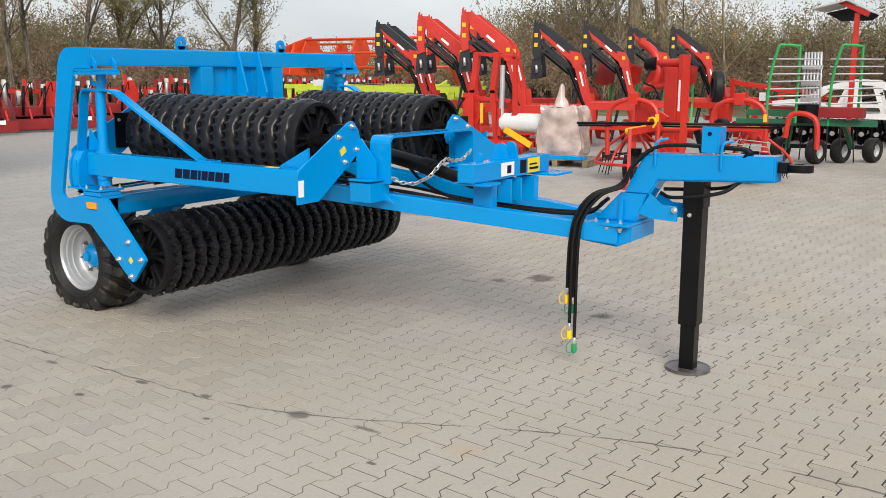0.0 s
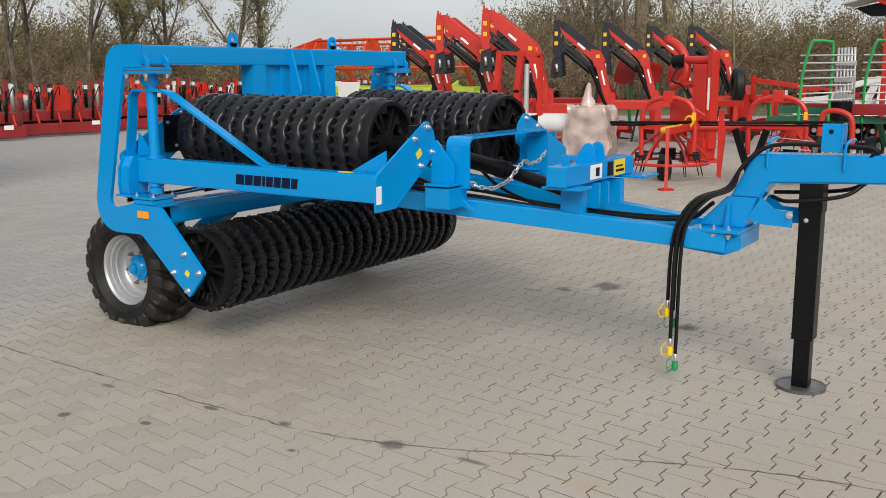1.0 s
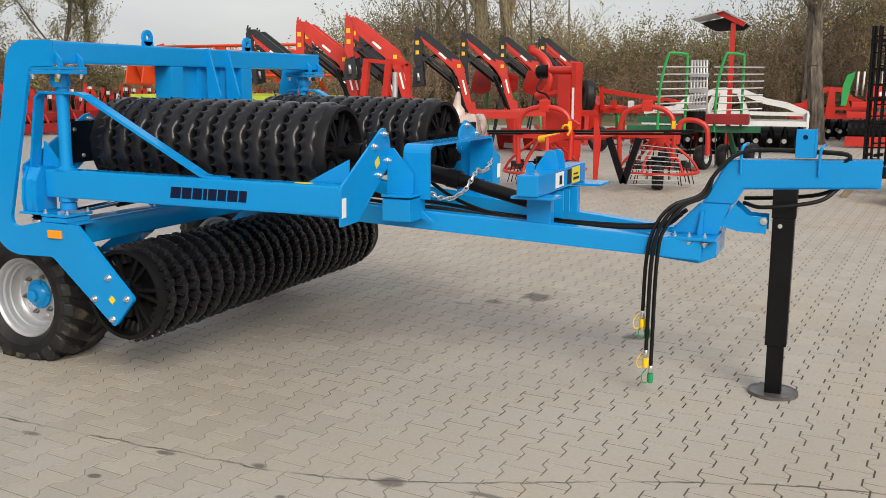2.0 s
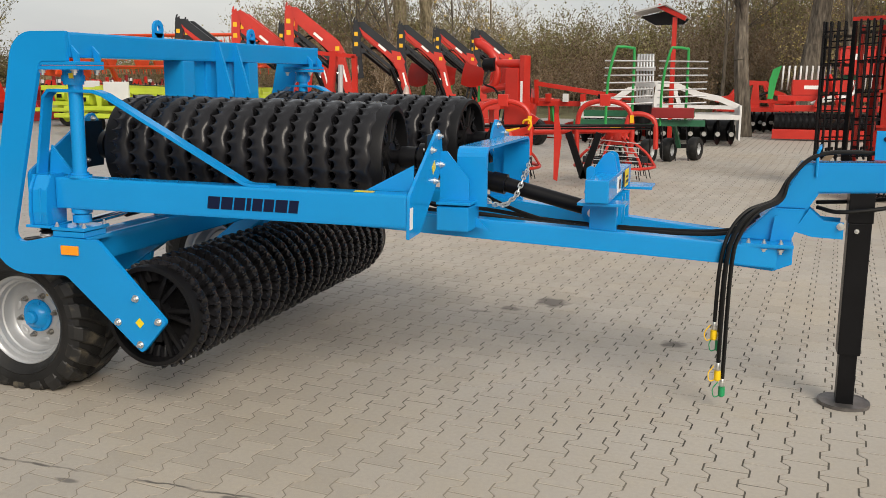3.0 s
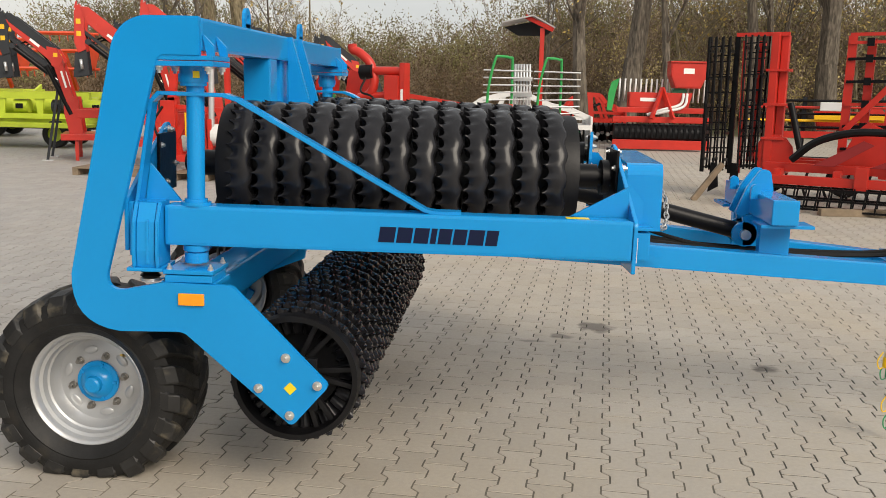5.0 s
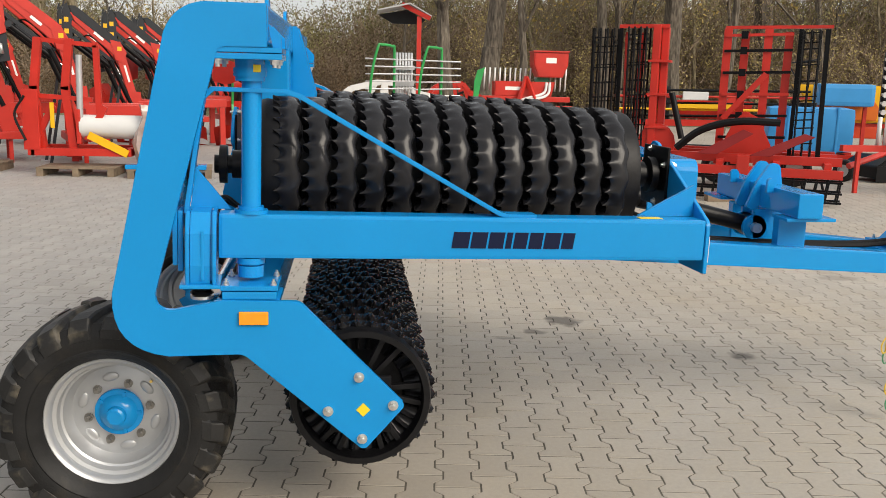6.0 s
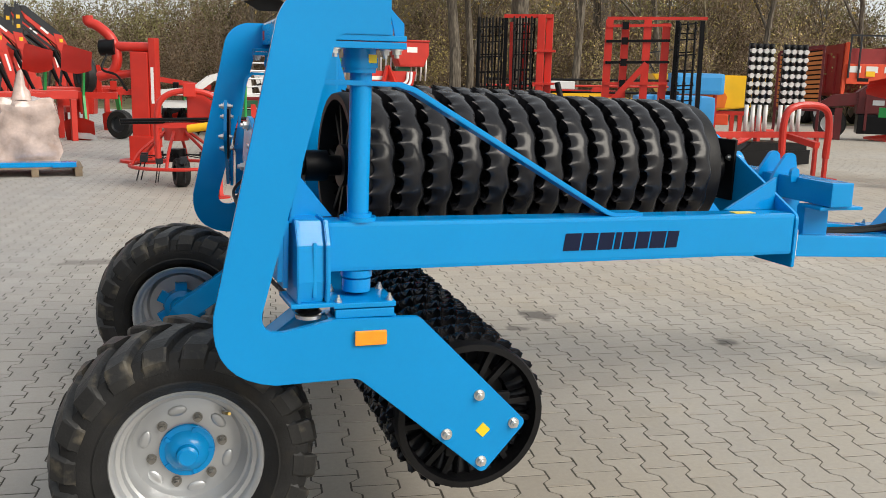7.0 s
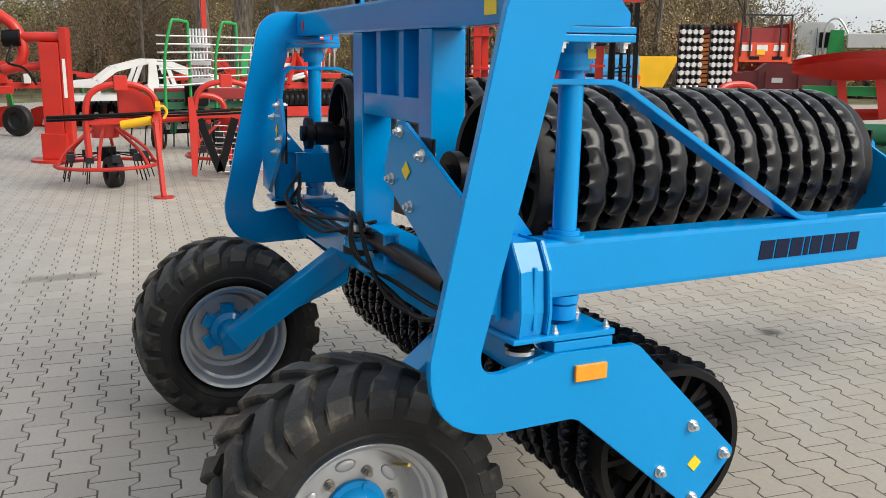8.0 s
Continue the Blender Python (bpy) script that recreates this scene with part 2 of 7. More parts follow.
# side plates, top beam and rear frame
def side_plate(s):
    outline = rounded(
        [(-0.308, 1.895), (-0.308, 1.755), (-0.466, 1.755), (-0.712, 0.855), (-0.47, 0.905), (-0.205, 0.9), (0.168, 0.52), (0.02, 0.35), (-0.40, 0.712),
         (-0.885, 0.70), (-0.615, 1.897)],
        [0.004, 0.004, 0.03, 0.05, 0.02, 0.04, 0.02, 0.02, 0.05, 0.2, 0.13], 8)
    bm = plate(B(), outline, 0.025, pose(0, -1.37, 0), 0.002)
    p = part("side_plate", flip(bm, s), BLUE, roller)
    y = -1.37 if s < 0 else 1.37
    spin = Matrix() if s < 0 else TURN_IN
    bolts([(0.0, y, 0.626), (0.122, y, 0.52), (-0.108, y, 0.501), (0.013, y, 0.396)], p, spin)
    bm = box(B(), -0.412, -0.312, -1.382, -1.37, 0.82, 0.866, 0.004)
    part("reflector", flip(bm, s), ORANGE, p, "orange side reflector")
    bm = B()
    box(bm, -0.018, 0.018, -1.3725, -1.3705, -0.018, 0.018, 0, pose(0.016, 0, 0.505) @ pose(0, 0, 0, 0, 45, 0))
    part("warning_sticker", flip(bm, s), YELLOW, p, "small yellow diamond sticker")
    # bearing under the roll's end and the carrier plate
    bm = rod(B(), (0.008, -1.345, 0.512), (0.008, -1.29, 0.512), 0.075, 20)
    box(bm, -0.1, 0.116, -1.345, -1.325, 0.41, 0.62, 0.006, None)
    part("bearing_housing", flip(bm, s), BLACK, p, "black bearing housing")
    # pivot blocks for the folding wing
    bm = box(B(), -0.49, -0.275, -1.345, -1.17, 0.885, 0.905, 0.003)
    box(bm, -0.47, -0.285, -1.36, -1.19, 0.905, 0.932, 0.004)
    box(bm, -0.475, -0.28, -1.362, -1.17, 0.936, 0.952, 0.003)
    box(bm, -0.45, -0.31, -1.345, -1.20, 0.74, 0.885, 0.004)
    part("pivot_block", flip(bm, s), BLUE, p)
    bolts([(x, (1 if s > 0 else -1) * yy, 0.952) for x in (-0.458, -0.297) for yy in (1.34, 1.19)], p, TURN_UP, BOLT_S)
    bm = box(B(), -0.49, -0.26, -1.366, -1.16, 1.716, 1.735, 0.003)
    box(bm, -0.49, -0.26, -1.366, -1.16, 1.738, 1.755, 0.003)
    rod(bm, (-0.377, -1.245, 1.645), (-0.377, -1.245, 1.716), 0.05, 24)
    rod(bm, (-0.377, -1.245, 1.66), (-0.377, -1.245, 1.69), 0.056, 24)
    plate(bm, [(-0.29, 1.755), (-0.262, 1.755), (-0.262, 1.79), (-0.30, 1.83), (-0.305, 1.83)], 0.012, pose(0, -1.34, 0))
    plate(bm, [(-0.29, 1.755), (-0.262, 1.755), (-0.262, 1.79), (-0.30, 1.83), (-0.305, 1.83)], 0.012, pose(0, -1.19, 0))
    part("upper_bearing", flip(bm, s), BLUE, p)
    yb = 1 if s > 0 else -1
    bolts([(x, yb * yy, 1.716) for x in (-0.47, -0.285) for yy in (1.345, 1.185)], p, pose(0, 0, 0, 90))
    bm = box(B(), -0.36, -0.335, -1.298, -1.294, 1.675, 1.70)
    part("yellow_label", flip(bm, s), YELLOW, p, "small yellow sticker")
    return p


for s in (-1, 1):
    side_plate(s)

bm = box(B(), -0.435, -0.305, -1.345, 1.345, 1.772, 1.892, 0.012)
top_beam = part("top_beam", bm, BLUE, roller)
for y in (-0.53, 0.50):
    bm = B()
    pts = [(-0.055, 0), (0.055, 0), (0.045, 0.05)] + [(0.042 * math.cos(a), 0.055 + 0.042 * math.sin(a)) for a in (0.3, 0.8, 1.3, 1.8, 2.3, 2.8)] + [(-0.045, 0.05)]
    m = pose(-0.37, y, 1.89, 0, 0, 90)
    ring = [(0.018 * math.cos(k * math.tau / 12), 0.055 + 0.018 * math.sin(k * math.tau / 12)) for k in range(12)]
    outer = [(0.046 * math.cos(k * math.tau / 12), 0.052 + 0.05 * math.sin(k * math.tau / 12)) for k in range(12)]
    fa = [[bm.verts.new(m @ Vector((q[0], yy, q[1]))) for q in loop] for yy in (0.0, 0.016) for loop in (ring, outer)]
    for k in range(12):
        j = (k + 1) % 12
        bm.faces.new((fa[0][k], fa[0][j], fa[1][j], fa[1][k]))
        bm.faces.new((fa[2][k], fa[3][k], fa[3][j], fa[2][j]))
        bm.faces.new((fa[0][k], fa[2][k], fa[2][j], fa[0][j]))
        bm.faces.new((fa[1][k], fa[1][j], fa[3][j], fa[3][k]))
    box(bm, -0.045, 0.045, 0, 0.016, -0.002, 0.03, 0, m)
    part("lifting_lug", bm, BLUE, top_beam)

bm = B()
for y0, y1 in ((-0.42, -0.30), (0.32, 0.44)):
    box(bm, -0.43, -0.30, y0, y1, 0.90, 1.772, 0.008)
for y0, y1 in ((-0.13, -0.08), (0.12, 0.17)):
    box(bm, -0.42, -0.33, y0, y1, 1.52, 1.772, 0.004)
box(bm, -0.425, -0.305, -0.30, 0.32, 1.44, 1.53, 0.006)
box(bm, -0.36, -0.345, -0.30, 0.32, 1.53, 1.772)
box(bm, -0.425, -0.305, -0.30, 0.32, 0.86, 0.96, 0.006)
for y in (-0.06, 0.145):
    plate(bm, [(-0.305, 1.89), (-0.285, 1.89), (-0.20, 1.58), (-0.21, 1.54), (-0.305, 1.54)], 0.018, pose(0, y, 0))
part("mast_frame", bm, BLUE, roller)
bm = box(B(), -0.303, -0.301, -0.02, 0.01, 1.60, 1.64)
part("yellow_label", bm, YELLOW, roller, "small yellow sticker on the mast")
bm = box(B(), -0.438, -0.4355, -0.92, -0.84, 1.80, 1.86)
part("yellow_label", bm, YELLOW, roller, "yellow sticker on the top beam")
bm = box(B(), -0.438, -0.4355, 1.20, 1.24, 1.80, 1.85)
part("red_reflector", bm, RED, roller, "small red reflector")

bm = box(B(), -0.46, -0.31, -1.345, 1.345, 0.765, 0.90, 0.012)
part("rear_beam", bm, BLUE, roller)

# rings of the rolls
def ring_mesh(R, proud, swing, soft, fall):
    """A cast ring about local y: a broad crown whose edge wanders from side to side and, at one flank, teeth with round hollows between; soft rounds their tips."""
    N, K, H = 30, 8, 0.0535
    bm = B()
    rows = []
    cols = N * K
    stations = (-1.2, -1.12, -1.05, 0.0, 0.06, 0.16, 0.32, 0.52, 0.66, 0.8, 0.92, 1.0, 1.06, 1.12)
    for a in stations:
        row = []
        for k in range(cols):
            th = k * math.tau / cols
            ph = ((N * th / math.tau) % 1.0) * 2 - 1
            dip = math.sqrt(max(0.0, 1 - ph * ph))
            tooth = (1 - soft) * (1 - dip) ** 1.2 + soft * (0.5 - 0.5 * math.cos(math.pi * ph))
            wave = math.cos(N / 2 * th + 0.5 + 0.3 * math.sin(3 * th))
            left = -1.06 + 0.50 * dip
            right = 0.87 - swing + swing * wave
            if a == -1.2:
                y, r = left + 0.34, R - 0.100
            elif a == -1.12:
                y, r = left + 0.14, R - 0.066
            elif a == -1.05:
                y, r = left + 0.015, R - 0.044 + (proud + 0.010) * tooth
            elif a > 1.0:
                y, r = right + (0.12 if a < 1.1 else 0.1), R - (0.030 if a < 1.1 else 0.095)
            else:
                y = left + (right - left) * a
                c = (y - 0.12 - 0.05 * wave) / 0.9
                r = R - 0.018 * abs(c) ** 2.0 + proud * tooth * (1 - a) ** fall
                r -= 0.004 * max(0.0, a - 0.9) * 10
            row.append(bm.verts.new((r * math.cos(th), y * H, r * math.sin(th))))
        rows.append(row)
    for a, b in zip(rows, rows[1:]):
        for k in range(cols):
            f = bm.faces.new((a[k], b[k], b[(k + 1) % cols], a[(k + 1) % cols]))
            f.smooth = True
    return mesh_of("ring", bm, CAST, 36)


def end_ring_mesh(side):
    """The plain ring that closes a roll, with its spokes; the open side looks along side * y."""
    bm = B()
    prof = [(-0.05, 0.232), (-0.05, 0.256), (0.03, 0.26), (0.05, 0.254), (0.05, 0.232), (0.0, 0.224), (-0.05, 0.232)]
    lathe(bm, [(y * side, r) for y, r in prof], 72)
    lathe(bm, [(0.03 * side, 0.035), (0.03 * side, 0.075), (-0.03 * side, 0.075)], 28)
    return mesh_of("end_ring", bm, CASTIN)


def spoke_mesh():
    bm = bar(B(), (0.07, 0, 0.012), (0.228, 0, 0.0), 0.02, 0.024, 0.003, up=(0, 1, 0))
    return mesh_of("spoke", bm, CASTIN)


SPOKE = spoke_mesh()
RING = {"centre_roll": ring_mesh(0.267, 0.036, 0.22, 1.0, 1.8), "wing_roll": ring_mesh(0.275, 0.034, 0.12, 0.1, 4)}
END = {s: end_ring_mesh(s) for s in (-1, 1)}


def roll(name, length, parent, m, ends=0.19):
    """A roll about local y, centred at the origin of m."""
    n = round((length - 0.06) / 0.107)
    bm = rod(B(), (0, -length / 2 - ends, 0), (0, length / 2 + ends, 0), 0.036, 20)
    for sgn in (-1, 1):
        rod(bm, (0, sgn * (length / 2 + ends - 0.05), 0), (0, sgn * (length / 2 + ends - 0.02), 0), 0.075, 20)
        rod(bm, (0, sgn * (length / 2 + 0.02), 0), (0, sgn * (length / 2 + ends * 0.6), 0), 0.055, 20)
    shaft = part(name, bm, BLACK, parent, "black shaft with hubs", m)
    bm = rod(B(), (0, -length / 2 + 0.09, 0), (0, length / 2 - 0.09, 0), 0.16, 28)
    part("drum", bm, CASTIN, shaft)
    rnd = random.Random(7)
    for i in range(n):
        y = (i - (n - 1) / 2) * 0.107
        part("ring", RING[name], CAST, shaft, "", pose(rnd.uniform(-0.002, 0.002), y, rnd.uniform(-0.003, 0.003), rnd.uniform(-0.4, 0.4), rnd.uniform(0, 360), rnd.uniform(-0.5, 0.5)))
    for sgn in (-1, 1):
        for k in range(6):
            for off in (-9, 9):
                part("spoke", SPOKE, CASTIN, shaft, "", pose(0, sgn * (n * 0.107 / 2 - 0.005), 0, 0, 60 * k + off, 0))
        part("end_ring", END[sgn], CASTIN, shaft, "plain black end ring with spokes", pose(0, sgn * (n * 0.107 / 2 - 0.005), 0, 0, 17 * sgn, 0))
    return shaft


roll("centre_roll", 2.5, roller, pose(0.008, 0, 0.512), 0.05)


# folding wings
def wing(s):
    """A wing lies along local x, inward is local y for the near side; the post is at the origin."""
    base = pose(-0.377, 1.291 * s, 0, 0, 0, -4.97 * s) @ pose(0, 0, 1.115) @ pose(0, 0, 0, 0, 1.05, 0) @ pose(0, 0, -1.115)
    f = -1 if s > 0 else 1

    def w(bm):
        if s > 0:
            for v in bm.verts:
                v.co.y = -v.co.y
            bmesh.ops.reverse_faces(bm, faces=bm.faces[:])
        return bm

    bm = box(B(), -0.11, 1.70, 0.0, 0.11, 1.035, 1.192, 0.014)
    beam = part("wing_beam", w(bm), BLUE, roller, "", base)
    # stiffener and bumper at the rear end
    bm = plate(B(), [(-0.012, 1.20), (0.10, 1.20), (0.10, 0.958), (-0.052, 0.958), (-0.06, 1.02), (-0.05, 1.13)], 0.082, pose(-0.126, 0, 0, 0, 0, 90), 0.008)
    bracket = part("rear_bracket", w(bm), BLUE, beam)
    for u in (-0.216, -0.128):
        bm = plate(B(), [(-0.02, 1.204), (0.09, 1.204), (0.09, 0.957), (-0.066, 0.957), (-0.074, 1.02), (-0.064, 1.132)], 0.014, pose(u + 0.014, 0, 0, 0, 0, 90), 0.003)
        part("bracket_flange", w(bm), BLUE, beam)
    part("weld", w(bar(B(), (-0.16, -0.056, 0.97), (-0.16, -0.05, 1.14), 0.012, 0.012, 0.004)), BLUE, beam)
    part("bracket_foot", w(box(B(), -0.235, -0.10, -0.075, 0.107, 0.943, 0.957, 0.004)), BLUE, beam)
    bm = box(B(), -0.245, -0.228, 0.0, 0.11, 0.99, 1.2, 0.004)
    part("rear_plate", w(bm), BLUE, beam)
    bm = B()
    lathe(bm, [(0, 0.001), (0, 0.03), (0.008, 0.042), (0.018, 0.03), (0.026, 0.042), (0.036, 0.03), (0.036, 0.001)], 24, pose(-0.165, 0.0, 0.908, 90))
    part("rubber_bumper", w(bm), HOSE, beam, "black rubber bumper")
    bm = rod(B(), (-0.165, 0.0, 0.896), (-0.165, 0.0, 0.907), 0.04, 20)
    part("bumper_washer", w(bm), ZINC, beam, "zinc washer")
    # post with collars
    bm = rod(B(), (0, 0.05, 0.962), (0, 0.05, 1.65), 0.034, 28)
    part("pivot_post", w(bm), BLUE, beam)
    for z0, z1, r in ((1.19, 1.203, 0.058), (1.203, 1.215, 0.044), (0.965, 1.005, 0.046), (1.012, 1.034, 0.05)):
        part("collar", w(rod(B(), (0, 0.05, z0), (0, 0.05, z1), r, 28)), BLUE, beam)
    # bent strap brace
    outer = [(-0.226, 1.19), (-0.168, 1.585), (-0.135, 1.622), (0.12, 1.622), (0.17, 1.606), (0.895, 1.21), (0.925, 1.203), (1.03, 1.203)]
    inner = [(1.03, 1.19), (0.915, 1.19), (0.885, 1.197), (0.16, 1.592), (0.107, 1.607), (-0.125, 1.607), (-0.153, 1.58), (-0.212, 1.19)]
    bm = plate(B(), outer + inner, 0.075, pose(0, 0.012, 0), 0.002)
    part("brace", w(bm), BLUE, beam)
    bm = plate(B(), [(-0.21, 1.195), (-0.07, 1.195), (-0.19, 1.34)], 0.014, pose(0, 0.10, 0))
    part("gusset", w(bm), BLUE, beam)
    bm = plate(B(), [(1.47, 1.19), (1.698, 1.19), (1.698, 1.315)], 0.014, pose(0, 0.12, 0))
    part("gusset", w(bm), BLUE, beam)
    # arms that carry the roll, front and rear
    arm = [(-0.004, 0.985), (-0.004, 1.185), (0.52, 1.452), (0.565, 1.458), (0.625, 1.40), (0.66, 1.30), (0.64, 1.255), (0.20, 0.985)]
    for u in (1.70, -0.262):
        lift = 0.0 if u > 0 else 0.025
        bm = plate(B(), rounded(arm, [0.004, 0.03, 0.03, 0.02, 0.03, 0.03, 0.03, 0.01], 4), 0.016, pose(u + 0.016, 0, lift, 0, 0, 90), 0.002)
        p = part("roll_arm", w(bm), BLUE, beam)
        uu, turn = (u + 0.016, TURN_FWD) if u > 0 else (u, TURN_BACK)
        bolts([(uu, f * v, z + lift) for v, z in ((0.545, 1.425), (0.60, 1.275), (0.40, 1.365), (0.47, 1.205))], p, turn)
        bi, turn = (u, TURN_BACK) if u > 0 else (u + 0.016, TURN_FWD)
        bolts([(bi, f * v, z + lift) for v, z in ((0.545, 1.425), (0.60, 1.275), (0.40, 1.365), (0.47, 1.205))], p, turn)
        xs = (u - 0.012, u) if u > 0 else (u + 0.016, u + 0.028)
        bm = box(B(), xs[0], xs[1], 0.37, 0.62, 1.19, 1.44, 0.004)
        part("bearing_flange", w(bm), BLACK, p, "black bearing flange")
        if u > 0:
            bm = box(B(), u + 0.0165, u + 0.0185, -0.003, 0.047, 1.03, 1.13)
            part("white_sticker", w(bm), WHITE, p, "white sticker")
            bm = box(B(), -0.03, 0.03, 0, 0.002, -0.022, 0.022, 0, pose(u + 0.0187, 0.45, 1.275) @ pose(0, 0, 0, 0, 0, 90) @ pose(0, 0, 0, 0, -28, 0))
            part("yellow_sticker", w(bm), YELLOW, p, "yellow warning sticker")
            bm = box(B(), u - 0.26, u - 0.17, 0.02, 0.06, 1.1925, 1.1945)
            part("yellow_sticker", w(bm), YELLOW, p, "yellow sticker")
            bm = plate(B(), [(u + 0.016, 1.02), (u + 0.17, 1.02), (u + 0.17, 1.20), (u + 0.05, 1.345), (u + 0.016, 1.345)], 0.014, pose(0, 0.60, 0))
            part("guide_plate", w(bm), BLUE, p)
        else:
            bm = box(B(), -0.02, 0.02, 0, 0.002, -0.02, 0.02, 0, pose(u - 0.002, 0.50, 1.335) @ pose(0, 0, 0, 0, 0, 90) @ pose(0, 0, 0, 0, 45, 0))
            part("warning_sticker", w(bm), YELLOW, p, "small yellow diamond sticker")
    # brand lettering as plain slanted bars
    bm = B()
    x = 0.712
    for wd in (0.062, 0.058, 0.056, 0.022, 0.05, 0.05, 0.06, 0.046):
        plate(bm, [(x, 1.078), (x + wd, 1.078), (x + wd + 0.008, 1.138), (x + 0.008, 1.138)], 0.002, pose(0, -0.0025, 0))
        x += wd + 0.008
    part("lettering", w(bm), NAVY, beam, "dark navy lettering drawn as plain bars")
    r = roll("wing_roll", 1.50, roller, base @ pose(0.772, f * 0.475, 1.318, 0, 0, -90), 0.17)
    return beam


for s in (-1, 1):
    wing(s)


# wheels
FLAT = -0.357  # where the loaded tyre meets the paving, below the axle


def tyre_mesh():
    bm = B()
    prof = [(-0.150, 0.236), (-0.172, 0.250), (-0.186, 0.265), (-0.194, 0.274), (-0.199, 0.278), (-0.196, 0.284), (-0.202, 0.305), (-0.198, 0.34), (-0.178, 0.374), (-0.13, 0.388), (-0.06, 0.394), (0.0, 0.396), (0.06, 0.394), (0.13, 0.388), (0.175, 0.374),
            (0.195, 0.34), (0.20, 0.30), (0.19, 0.265), (0.165, 0.236), (0.14, 0.228), (-0.14, 0.228)]
    lathe(bm, prof, 96, close=True)
    for v in bm.verts:
        if v.co.z < -0.30 and abs(v.co.y) > 0.17:
            v.co.y *= 1.0 + 0.35 * (-0.30 - v.co.z)
        v.co.z = max(v.co.z, FLAT)
    return mesh_of("tyre", bm, RUBBER, 40)


def lug_mesh(sgn, turn):
    """One bar of the tread, from the middle to the shoulder, turned about the axle; the lowest ones are pressed flat."""
    bm = B()
    last = None
    for y, r, da in ((0.006, 0.398, 0.0), (0.07, 0.397, 0.085), (0.135, 0.392, 0.175), (0.172, 0.380, 0.225), (0.193, 0.352, 0.25), (0.199, 0.325, 0.262)):
        half = 0.030 if y < 0.1 else 0.038
        q = []
        for up, wdt in ((-0.012, 1.3), (0.012, 1.0), (0.018, 0.8), (0.018, -0.8), (0.012, -1.0), (-0.012, -1.3)):
            out = up if y < 0.18 else up * (0.3 if y < 0.195 else 0.02)
            a = da + wdt * half / 0.4
            side = (0.009 if y < 0.195 else 0.003) if up > 0 and y > 0.17 else 0
            q.append(bm.verts.new(((r + out) * math.cos(a), sgn * (y + side), (r + out) * math.sin(a))))
        if last:
            for i in range(5):
                bm.faces.new((last[i], last[i + 1], q[i + 1], q[i]))
        else:
            bm.faces.new(q)
        last = q
    bm.faces.new(last[::-1])
    bmesh.ops.transform(bm, matrix=pose(0, 0, 0, 0, turn, 0), verts=bm.verts[:])
    for v in bm.verts:
        v.co.z = max(v.co.z, FLAT - 0.001)
    return mesh_of("tread_bar", bm, TREAD, 40)


